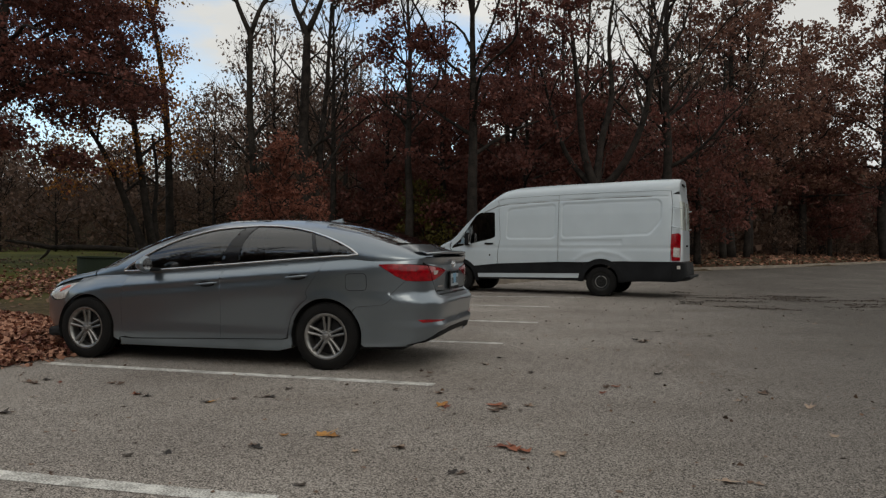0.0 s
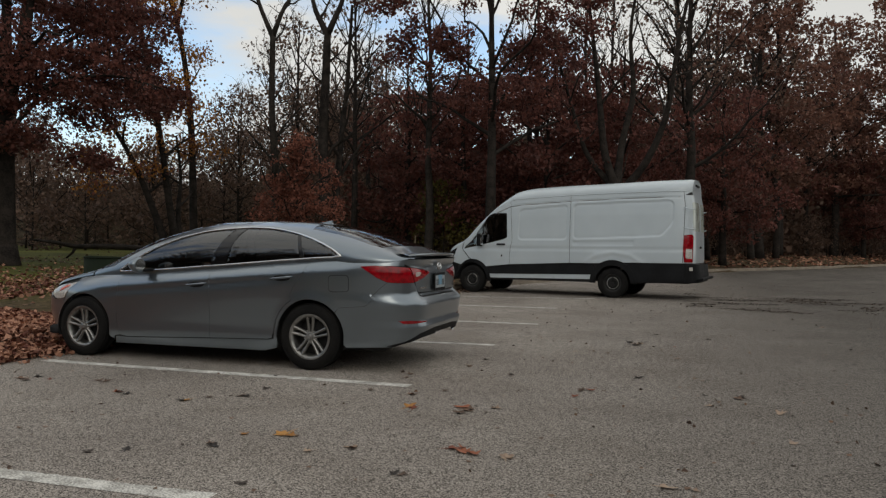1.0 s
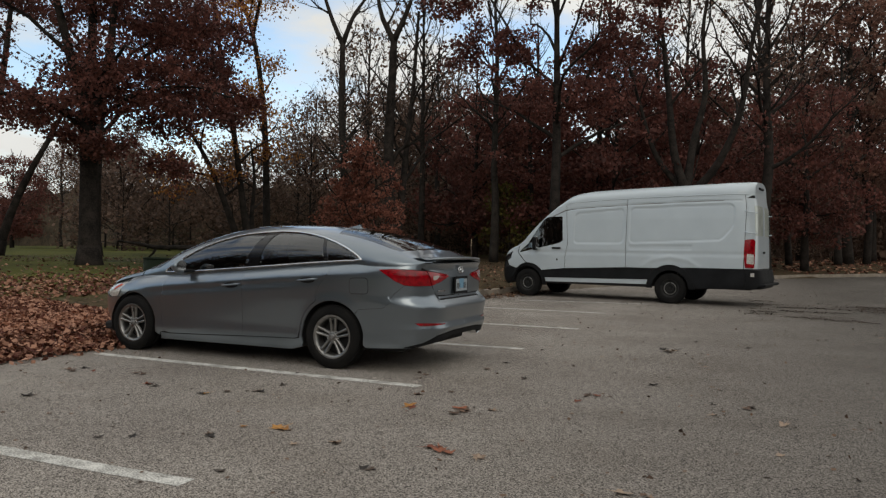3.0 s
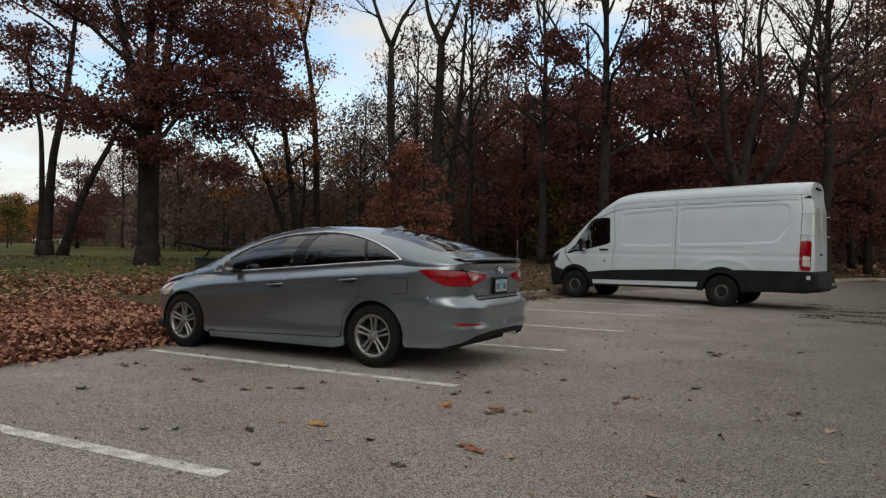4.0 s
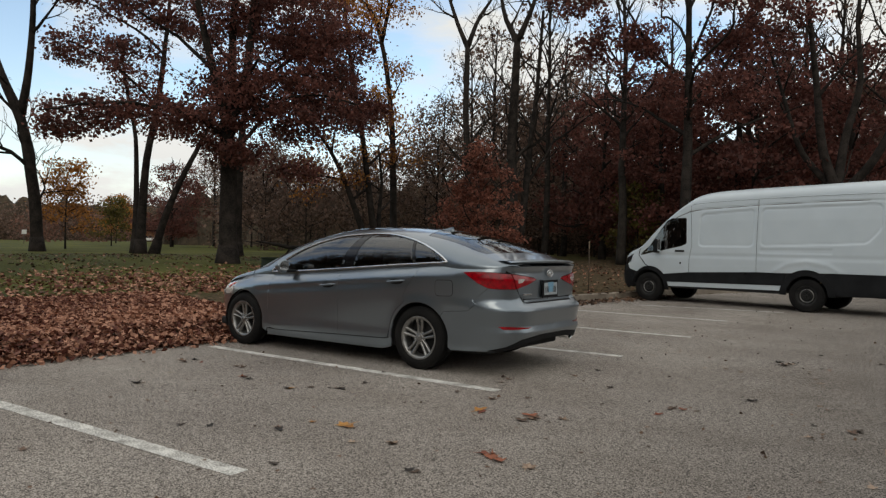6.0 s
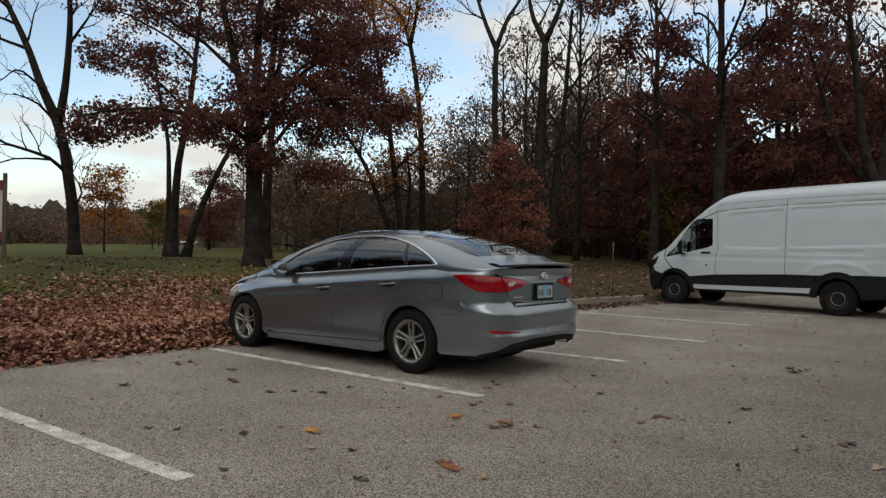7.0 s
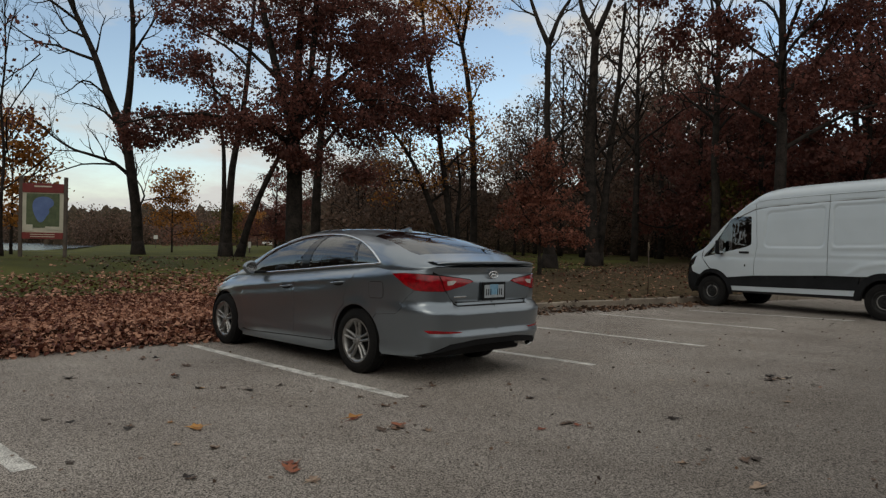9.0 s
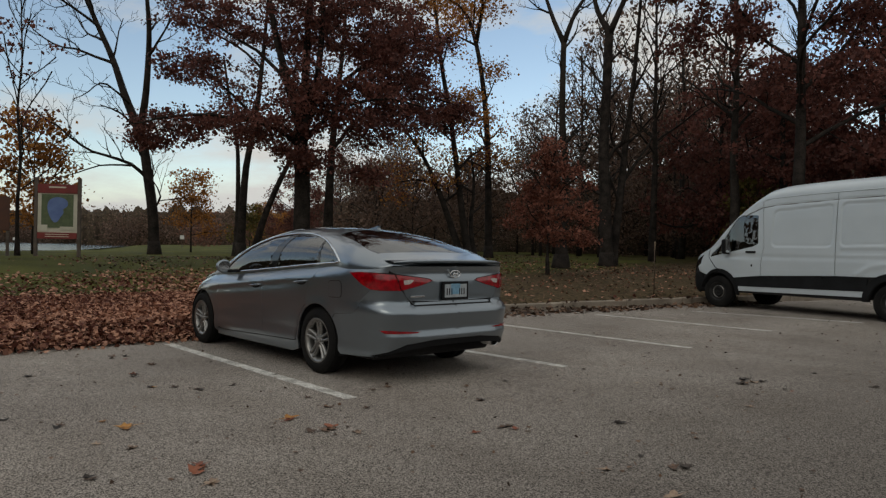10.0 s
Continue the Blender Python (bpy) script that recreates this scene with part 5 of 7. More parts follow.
class Wood:
    """Gathers the limbs and the leaves of one tree."""

    def __init__(self, seed):
        self.rng = np.random.default_rng(seed)
        self.seg, self.tips, self.stem = [], [], -1

    def limb(self, pts, r0, r1, level):
        """A tapered limb along points; returns its fine points and radii."""
        P = np.array(pts, float)
        t = np.linspace(0, 1, len(P))
        n = max(2, int(np.linalg.norm(np.diff(P, axis=0), axis=1).sum() / (0.5 if level < 2 else 0.35 if level < 3 else 0.45)) + 1)
        u = np.linspace(0, 1, n + 1)
        Q = np.stack([spline(t, P[:, k])(u) if len(P) > 2 else np.interp(u, t, P[:, k]) for k in range(3)], 1)
        L = np.linalg.norm(P[-1] - P[0])
        if level > 0:
            Q[1:] += np.cumsum(self.rng.normal(0, 0.022 * min(L, 2.5), (n, 3)), 0) * np.minimum(1, u[1:, None] * 3) * (0.75 if level == 1 else 0.5)
        R = r0 + (r1 - r0) * u ** 0.8
        for i in range(n):
            d = Q[i + 1] - Q[i]
            self.seg.append((*Q[i], *(Q[i + 1] + d * 0.04), R[i], R[i + 1], level, self.stem))
        return Q, R

    def shoots(self, Q, R, level, spec):
        """Branches off a limb, and off those branches in turn."""
        rng = self.rng
        self.stem = -1
        gap, length, spread_a, up = spec["gap"][level], spec["length"][level], spec["angle"][level], spec["up"]
        cum = np.concatenate(([0], np.cumsum(np.linalg.norm(np.diff(Q, axis=0), axis=1))))
        total = cum[-1]
        s = total * spec["bare"][level] + rng.uniform(0, gap)
        az = rng.uniform(0, 6.28)
        while s < total:
            f = s / total
            i = min(np.searchsorted(cum, s) - 1, len(Q) - 2)
            i = max(i, 0)
            p = Q[i] + (Q[i + 1] - Q[i]) * (s - cum[i]) / max(cum[i + 1] - cum[i], 1e-6)
            d = Q[i + 1] - Q[i]
            d = d / max(np.linalg.norm(d), 1e-6)
            az += 2.4 + rng.normal(0, 0.4)
            a = np.cross(d, [0.3, 0.2, 1.0])
            a /= max(np.linalg.norm(a), 1e-6)
            b = np.cross(d, a)
            side = math.cos(az) * a + math.sin(az) * b
            ang = radians(spread_a + rng.normal(0, 10))
            way = math.cos(ang) * d + math.sin(ang) * side
            way[2] += up
            way /= np.linalg.norm(way)
            ln = length * (1 - 0.45 * f) * rng.uniform(0.6, 1.25)
            r = max(min(R[i] * 0.6, 0.035 * ln ** 1.2 + 0.004), spec["thin"])
            bend = rng.normal(0, 0.12, 3) * ln
            bend[2] += 0.10 * ln * spec["lift"]
            end = p + way * ln + bend
            mid = p + way * ln * 0.5 + rng.normal(0, 0.05, 3) * ln
            q, rr = self.limb([p, mid, end], r, max(r * 0.3, spec["thin"] * 0.6), level + 1)
            if level + 1 < spec["levels"]:
                self.shoots(q, rr, level + 1, spec)
            else:
                self.tips.extend((*x, level) for x in q[1:])
            s += gap * rng.uniform(0.6, 1.4)
        if level >= spec["levels"] - 1:
            self.tips.append((*Q[-1], level))

    def grow_sprays(self, nodes, radii, centres, size, reach=0.5):
        """Grows a bent branch from the nearest wood to each spray of leaves, then short twigs through the spray."""
        rng = self.rng
        N, Rn = [np.array(n, float) for n in nodes], list(radii)
        C = np.array(centres, float)
        order = np.argsort([min(np.linalg.norm(np.array(N) - c, axis=1)) for c in C])
        self.sprays = []
        for i in order:
            c = C[i]
            P = np.array(N)
            d = np.linalg.norm(P - c, axis=1) + reach * np.clip(P[:, 2] - c[2] + 0.3, 0, None)
            k = int(np.argmin(d))
            p, ln = P[k], np.linalg.norm(P[k] - c)
            r = min(Rn[k] * 0.7, 0.010 + 0.016 * ln)
            m1 = p + (c - p) * 0.4 + rng.normal(0, 0.07, 3) * ln + [0, 0, -0.08 * ln]
            m2 = p + (c - p) * 0.75 + rng.normal(0, 0.06, 3) * ln
            q, rr = self.limb([p, m1, m2, c], max(r, 0.008), 0.008, 2)
            N.extend(q[1:])
            Rn.extend(rr[1:])
            s = size * rng.uniform(0.65, 1.3)
            for j in range(4):
                a = rng.uniform(0, 6.28)
                e = c + np.array([math.cos(a), math.sin(a), rng.uniform(-0.35, 0.3)]) * s * rng.uniform(0.6, 1.0)
                self.limb([q[-2] if len(q) > 2 else c, e], 0.007, 0.004, 3)
            self.sprays.append((*c, s))

    def spray_leaves(self, name, mat, parent, per, leaf, flat=0.42, share=1.0):
        """Leaves held in flat, slightly drooping sprays."""
        rng = self.rng
        S = np.array(self.sprays)
        if share < 1:
            S = S[rng.random(len(S)) < share]
        count = np.maximum(8, (per * S[:, 3] ** 2 / np.mean(S[:, 3] ** 2) * rng.uniform(0.5, 1.4, len(S))).astype(int))
        c = np.repeat(S, count, 0)
        n = len(c)
        u = rng.normal(0, 1, (n, 3))
        u /= np.linalg.norm(u, axis=1)[:, None]
        u *= rng.random((n, 1)) ** 0.5
        h = np.hypot(u[:, 0], u[:, 1])
        p = c[:, :3] + u * c[:, 3:] * [1, 1, flat] - np.stack([0 * h, 0 * h, 0.25 * h * h * c[:, 3]], 1)
        p += rng.normal(0, 0.06, (n, 3))
        return scatter_leaves(name, p, rng, leaf, mat, parent)

    def wood_mesh(self, name, mat, parent, finest=9):
        """The trunk, each main limb where asked for, and the fine branchwork."""
        S = np.array(self.seg)
        limbs = S[:, 9] >= 100
        fine = (S[:, 8] > 0) & (S[:, 8] <= finest) & ~limbs
        if fine.any():
            self.wood_part("branchwork", S[fine], mat, parent)["kind"] = "stuff"
        for i in np.unique(S[limbs, 9]):
            self.wood_part("limb", S[S[:, 9] == i], mat, parent)
        return self.stem_part(name, S[S[:, 8] == 0], mat, parent)

    def stem_part(self, name, S, mat, parent):
        """Trunks as unbroken tapered tubes, one run of segments after another."""
        V, F, run = [], [], []

        def close():
            if run:
                P = [r[0:3] for r in run] + [run[-1][3:6]]
                A, B = tube(P, [float(r[6]) for r in run] + [float(run[-1][7])], 14)
                k = len(V)
                V.extend(A)
                F.extend(tuple(i + k for i in f) for f in B)

        for row in S:
            if run and np.linalg.norm(run[-1][3:6] - row[0:3]) > 0.06:
                close()
                run = []
            run.append(row)
        close()
        return link_mesh(name, V, F, mat, parent)

    def wood_part(self, name, S, mat, parent):
        V_all, F_all, k = [], [], 0
        for lo, hi, sides in ((0, 0, 12), (1, 1, 8), (2, 2, 5), (3, 9, 3)):
            s = S[(S[:, 8] >= lo) & (S[:, 8] <= hi)]
            if not len(s):
                continue
            p0, p1 = s[:, 0:3], s[:, 3:6]
            d = p1 - p0
            d /= np.maximum(np.linalg.norm(d, axis=1), 1e-9)[:, None]
            ref = np.where(np.abs(d[:, 2:3]) > 0.8, [[1.0, 0.0, 0.0]], [[0.0, 0.0, 1.0]])
            a = np.cross(d, ref)
            a /= np.linalg.norm(a, axis=1)[:, None]
            b = np.cross(d, a)
            th = np.arange(sides) * 2 * math.pi / sides
            ring = np.cos(th)[None, :, None] * a[:, None, :] + np.sin(th)[None, :, None] * b[:, None, :]
            v0 = p0[:, None, :] + ring * s[:, 6][:, None, None]
            v1 = p1[:, None, :] + ring * s[:, 7][:, None, None]
            n = len(s)
            V_all.append(np.concatenate([v0, v1], 1).reshape(-1, 3))
            base = k + np.arange(n)[:, None] * (2 * sides)
            i = np.arange(sides)
            j = (i + 1) % sides
            F_all.append(np.stack([base + i, base + j, base + sides + j, base + sides + i], 2).reshape(-1, 4))
            k += n * 2 * sides
        return fast_mesh(name, np.concatenate(V_all), np.concatenate(F_all), mat, parent, smooth=True)

    def leaf_mesh(self, name, mat, parent, per, radius, size, share=1.0, droop=0.0, label=""):
        rng = self.rng
        T = np.array(self.tips)[:, :3]
        if share < 1:
            # whole sprays keep or lose their leaves together
            g = np.array([noise.noise(Vector((p[0] * 0.5, p[1] * 0.5, p[2] * 1.1)) + Vector((9.1, 3.3, share))) for p in T])
            T = T[g > np.quantile(g, 1 - share)]
        n = len(T) * per
        c = np.repeat(T, per, 0) + rng.normal(0, radius, (n, 3)) * [1, 1, 0.55]
        c[:, 2] -= droop * rng.random(n)
        return scatter_leaves(name, c, rng, size, mat, parent, label=label)


def scatter_leaves(name, c, rng, size, mat, parent=None, flat=0.0, label=""):
    """Small folded leaves at the given places."""
    n = len(c)
    a = rng.normal(0, 1, (n, 3))
    a[:, 2] *= (1 - flat)
    a /= np.linalg.norm(a, axis=1)[:, None]
    w = rng.normal(0, 1, (n, 3))
    w[:, 2] *= (1 - flat)
    w -= a * (a * w).sum(1)[:, None]
    w /= np.maximum(np.linalg.norm(w, axis=1), 1e-6)[:, None]
    nn = np.cross(a, w)
    l = size * rng.uniform(0.6, 1.35, n)[:, None]
    h = l * rng.uniform(0.32, 0.52, n)[:, None]
    fold = l * rng.uniform(-0.22, 0.22, n)[:, None]
    V = np.stack([c - a * l * 0.5, c + w * h - a * l * 0.05 + nn * fold, c + a * l * 0.5, c - w * h + a * l * 0.06 + nn * fold], 1).reshape(-1, 3)
    F = np.arange(n * 4).reshape(-1, 4)
    return fast_mesh(name, V, F, mat, parent, label=label)


TWIGGY = dict(levels=4, gap=(0.9, 0.55, 0.42, 0.3), length=(2.6, 1.5, 0.85, 0.5), angle=(50, 48, 45, 45), bare=(0.35, 0.2, 0.15, 0.1), up=0.25, lift=1.0, thin=0.009)
LEAFY = dict(levels=3, gap=(0.8, 0.5, 0.36), length=(2.4, 1.25, 0.7), angle=(62, 55, 50), bare=(0.3, 0.22, 0.15), up=0.1, lift=0.4, thin=0.007)


def view_axes(x, y):
    """Unit vectors to the right and away, as one looks at the tree from the car park."""
    d = np.array([x - 2.2, y - 0.6])
    d /= np.linalg.norm(d)
    return np.array([d[1], -d[0], 0.0]), np.array([d[0], d[1], 0.0])


def hero(name, x, y, seed, stems, spec, leaves, label, scale=1.0, bark=None, sink=0.15, flare=1.25):
    """A tree from its main stems: each (points of right, away and height; thick; thin; shoots or not)."""
    t = thing(name, pose(x, y, gz(x, y) - 0.02), label, "tree", "trees")
    R, A = view_axes(x, y)
    w = Wood(seed)
    for stem, (pts, r0, r1, lv) in enumerate(stems):
        P = [R * p[0] * scale + A * p[1] * scale + np.array([0, 0, p[2] * scale]) for p in pts]
        if pts[0][2] <= 0.1:
            P[0][2] -= sink
            # root flare
            q = P[0] + (P[1] - P[0]) * min(1.0, 0.7 / max(np.linalg.norm(P[1] - P[0]), 0.1))
            w.limb([P[0], q], r0 * flare * 1.2, r0 * 1.02, 0)
        w.stem = 100 + stem if lv else -1
        Q, rr = w.limb(P, r0, r1, lv)
        w.stem = -1
        if spec:
            w.shoots(Q, rr, lv, spec)
    w.wood_mesh("trunk", bark or BARK, t)
    for mat, per, radius, size, share in leaves:
        w.leaf_mesh("crown", mat, t, per, radius, size, share)
    return t


def lobe_points(rng, lobes):
    """Spray places in lobes: (right, away, height, half-widths right, away and up, count)."""
    out = []
    for r, a, h, hr, ha, hh, n in lobes:
        u = rng.normal(0, 1, (n, 3))
        u /= np.linalg.norm(u, axis=1)[:, None]
        u *= rng.random((n, 1)) ** 0.4
        out.append(u * [hr, ha, hh] + [r, a, h])
    return np.concatenate(out)


def spray_tree(name, x, y, seed, stems, lobes, leaves, label, size=0.6, bark=None, sink=0.15, flare=1.25):
    """A broad tree: stems, and sprays of leaves in lobes of the crown, each on a branch of its own."""
    t = thing(name, pose(x, y, gz(x, y) - 0.02), label, "tree", "trees")
    R, A = view_axes(x, y)
    axes = np.array([R, A, [0, 0, 1.0]])
    w = Wood(seed)
    nodes, radii = [], []
    for stem, (pts, r0, r1, lv) in enumerate(stems):
        P = [np.array(p, float) @ axes for p in pts]
        if pts[0][2] <= 0.1:
            P[0][2] -= sink
            q = P[0] + (P[1] - P[0]) * min(1.0, 0.7 / max(np.linalg.norm(P[1] - P[0]), 0.1))
            w.limb([P[0], q], r0 * flare * 1.2, r0 * 1.02, 0)
        w.stem = 100 + stem if lv else -1
        Q, rr = w.limb(P, r0, r1, lv)
        w.stem = -1
        up = Q[:, 2] > 2.6
        nodes += list(Q[up])
        radii += list(rr[up])
    w.grow_sprays(nodes, radii, lobe_points(w.rng, lobes) @ axes, size)
    w.wood_mesh("trunk", bark or BARK, t)
    for mat, per, leaf, share in leaves:
        w.spray_leaves("crown", mat, t, per, leaf, share=share)
    return t


def round_crown(rng, h0, h1, spread, n, low=5, high=65, trunk_r=0.3, lean=(0, 0)):
    """Stems of a broad tree: a trunk and limbs all round it."""
    top = (lean[0] * h1, lean[1] * h1, h1)
    k = 6
    trunk = [(lean[0] * h1 * i / k + (rng.normal(0, 0.05 * h1 / 12) if i else 0), lean[1] * h1 * i / k + (rng.normal(0, 0.05 * h1 / 12) if i else 0), h1 * i / k) for i in range(k + 1)]
    out = [(trunk, trunk_r, trunk_r * 0.16, 0)]
    tx = lambda z: (np.interp(z, [p[2] for p in trunk], [p[0] for p in trunk]), np.interp(z, [p[2] for p in trunk], [p[1] for p in trunk]))
    for i in range(n):
        f = (i + rng.uniform(0, 0.9)) / n
        z = h0 + (h1 * 0.92 - h0) * f
        az = i * 2.4 + rng.normal(0, 0.3)
        el = radians(low + (high - low) * f + rng.normal(0, 6))
        ln = spread * (1 - 0.55 * f ** 1.4) * rng.uniform(0.8, 1.15)
        cx, cy = tx(z)
        pts = [(cx, cy, z)]
        for s in (0.35, 0.7, 1.0):
            rise = math.sin(el) * ln * s + 0.10 * ln * s * s * (0.2 if f < 0.3 else 1)
            flat = math.cos(el) * ln * s
            rise += rng.normal(0, 0.07 * ln) * s
            pts.append((cx + math.cos(az) * flat + rng.normal(0, 0.06 * ln * s), cy + math.sin(az) * flat + rng.normal(0, 0.06 * ln * s), z + rise))
        out.append((pts, trunk_r * (0.34 - 0.16 * f), 0.02, 1))
    return out


def build_trees():
    # leafless forked tree by the lake
    hero("bare_tree", -25.9, 12.1, 3, [
        ([(0.0, 0.0, 0.0), (-0.1, 0.0, 1.67), (-0.3, 0.0, 3.16), (-0.47, 0.0, 4.28), (-0.7, 0.0, 5.15)], 0.225, 0.17, 0),
        ([(-0.7, 0.0, 5.15), (-1.22, 0.3, 6.4), (-1.72, 0.6, 7.89), (-2.37, 0.8, 9.39), (-3.11, 1.0, 11.13), (-3.66, 1.2, 12.87)], 0.19, 0.05, 0),
        ([(-0.62, 0.0, 5.1), (-0.42, -0.3, 6.65), (-0.32, -0.7, 8.64), (-0.42, -1.0, 10.38), (-0.62, -1.4, 12.87)], 0.17, 0.05, 0),
        ([(-0.3, 0.0, 3.11), (-0.92, -0.3, 3.59), (-1.74, -0.6, 3.73), (-2.61, -0.8, 4.01), (-3.36, -1.0, 4.66), (-4.06, -1.2, 5.15)], 0.085, 0.018, 1),
        ([(-0.92, -0.3, 3.59), (-1.74, -0.6, 3.54), (-2.74, -0.9, 3.11), (-3.66, -1.2, 2.76)], 0.045, 0.012, 1),
        ([(-1.69, 0.6, 7.84), (-2.86, 1.2, 8.34), (-4.23, 1.6, 8.74), (-5.35, 2.0, 9.89)], 0.07, 0.015, 1),
        ([(-2.32, 0.8, 9.34), (-3.86, 0.2, 10.13), (-5.1, -0.3, 10.08)], 0.07, 0.015, 1),
        ([(-1.07, 0.0, 6.15), (-1.87, -1.0, 6.65), (-2.24, -1.6, 6.15), (-2.86, -2.0, 5.78)], 0.05, 0.012, 1)],
        dict(TWIGGY, gap=(0.9, 0.5, 0.36, 0.3), thin=0.010), [], "dark leafless forked tree with spreading limbs on grass")
    # twin-stemmed oak
    spray_tree("oak_tree", -22.76, 14.51, 5, [
        ([(-0.15, 0, 0), (-0.1, 0, 1.6), (0.0, 0, 3.4), (0.35, 0, 5.6), (0.55, 0, 7.6), (0.7, 0, 9.6), (0.8, 0, 11.2)], 0.20, 0.04, 0),
        ([(0.3, 0, 0), (0.7, 0, 1.4), (1.3, 0, 3.0), (1.9, 0, 4.3), (2.5, 0.3, 5.7), (3.0, 0.5, 7.2)], 0.17, 0.04, 0),
        ([(-0.35, 0.4, 0), (-0.3, 0.5, 2.2), (-0.35, 0.6, 4.2), (-0.7, 0.8, 6.2), (-1.0, 0.9, 8.2)], 0.13, 0.04, 0),
        ([(0.35, 0, 5.6), (-0.5, -0.3, 6.4), (-1.6, -0.6, 7.2), (-2.6, -0.9, 7.6)], 0.07, 0.02, 1),
        ([(0.55, 0, 7.6), (-0.4, 0.4, 8.6), (-1.7, 0.9, 9.4), (-2.8, 1.0, 9.9)], 0.06, 0.02, 1)],
        [(-2.3, -0.3, 7.5, 1.3, 1.6, 0.7, 26), (-0.6, 0.4, 6.4, 1.6, 1.8, 0.8, 16), (-1.6, 0.4, 9.6, 2.3, 2.0, 1.2, 40), (1.0, 0.2, 8.6, 1.6, 1.8, 1.2, 22), (2.6, 0.4, 7.0, 1.0, 1.2, 1.0, 10), (0.4, 0.2, 11.6, 2.6, 2.2, 1.2, 30)],
        [(LEAF_MAROON, 62, 0.11, 1.0)], "twin-stemmed oak with thin maroon leaves on grass", size=0.52)
    # the great oak and its neighbour
    spray_tree("oak_tree", -15.83, 13.1, 12, [
        ([(0, 0, 0), (-0.02, 0, 1.4), (-0.03, 0, 2.8), (-0.15, 0, 4.4)], 0.285, 0.22, 0),
        ([(-0.15, 0, 4.4), (-0.55, -0.2, 5.8), (-0.95, -0.4, 7.4), (-1.3, -0.6, 9.4), (-1.5, -0.6, 11.2)], 0.16, 0.04, 0),
        ([(-0.10, 0, 4.3), (0.0, 0.2, 6.0), (0.05, 0.4, 8.0), (0.3, 0.5, 10.2), (0.3, 0.5, 12.0)], 0.17, 0.04, 0),
        ([(-0.05, 0, 4.1), (0.35, -0.2, 5.4), (0.5, -0.4, 7.0), (0.6, -0.6, 9.0), (1.2, -0.7, 11.0)], 0.15, 0.04, 0),
        ([(-0.10, 0, 3.7), (-1.1, -0.6, 4.3), (-2.4, -1.2, 4.4), (-3.7, -1.6, 4.2), (-4.8, -1.8, 4.0)], 0.09, 0.02, 1),
        ([(-0.10, 0, 4.0), (-1.2, 0.8, 4.7), (-2.8, 1.4, 4.9), (-4.4, 1.8, 4.6)], 0.08, 0.02, 1),
        ([(0.0, 0, 3.9), (1.0, -0.6, 4.8), (2.2, -1.0, 5.2), (3.6, -1.4, 5.0)], 0.09, 0.02, 1),
        ([(0.2, 0, 5.0), (1.3, 0.6, 6.2), (2.6, 1.0, 7.2), (3.9, 1.2, 7.8)], 0.09, 0.02, 1),
        ([(-0.5, -0.2, 5.7), (-1.6, 0.3, 6.8), (-2.8, 0.6, 7.6), (-3.9, 0.8, 8.4)], 0.07, 0.02, 1),
        ([(0.0, 0, 4.6), (0.3, -1.4, 5.4), (0.5, -2.8, 5.6), (0.6, -4.0, 5.2)], 0.08, 0.02, 1)],
        [(-3.9, -0.6, 4.0, 1.4, 1.8, 0.45, 34), (-2.4, 0.2, 4.45, 1.5, 2.2, 0.5, 34), (-1.2, 0.0, 4.2, 1.3, 2.6, 0.55, 34), (0.1, -0.6, 3.35, 1.0, 1.4, 0.42, 26), (0.0, 0.0, 5.2, 1.4, 2.4, 1.2, 70), (2.2, 0.0, 5.0, 1.9, 2.4, 1.2, 100), (3.1, 0.2, 6.6, 1.4, 2.0, 1.0, 54),
         (1.9, -0.2, 2.95, 0.7, 1.0, 0.4, 10), (0.9, 0.0, 7.6, 2.9, 2.6, 1.2, 116), (-2.7, 0.2, 7.6, 1.4, 1.8, 0.6, 30), (-2.9, 0.0, 6.0, 1.0, 1.4, 0.35, 12), (0.2, 0.0, 10.2, 3.4, 3.0, 1.7, 120), (0.3, 0.0, 12.2, 2.2, 2.2, 1.0, 40)],
        [(LEAF_MAROON, 66, 0.102, 1.0)], "large oak with dense dark maroon autumn leaves", size=0.5)
    spray_tree("oak_tree", -20.7, 17.1, 14, [
        ([(0, 0, 0), (0.02, 0, 2.0), (0.1, 0, 4.2), (0.3, 0, 6.5), (0.5, 0, 9.0), (0.7, 0, 12.6)], 0.24, 0.04, 0),
        ([(0.1, 0, 4.4), (1.2, -0.4, 5.6), (2.6, -0.8, 6.3), (4.2, -1.0, 6.4), (5.4, -1.2, 6.0)], 0.09, 0.02, 1),
        ([(0.3, 0, 6.3), (1.4, 0.4, 7.8), (2.8, 0.6, 8.8), (4.0, 0.6, 9.6)], 0.08, 0.02, 1),
        ([(0.3, 0, 6.6), (-0.7, 0.3, 8.0), (-1.6, 0.5, 9.6), (-2.0, 0.6, 11.0)], 0.08, 0.02, 1)],
        [(2.4, -0.5, 6.5, 1.9, 1.8, 0.8, 54), (4.6, -0.8, 6.0, 1.3, 1.3, 0.8, 44), (2.6, 0.3, 9.0, 2.6, 2.2, 1.4, 84), (-0.8, 0.3, 9.6, 1.8, 1.8, 1.4, 34), (0.8, 0.2, 12.2, 2.8, 2.4, 1.3, 50)],
        [(LEAF_MAROON, 66, 0.112, 1.0)], "tall oak with dark maroon autumn leaves", size=0.55)
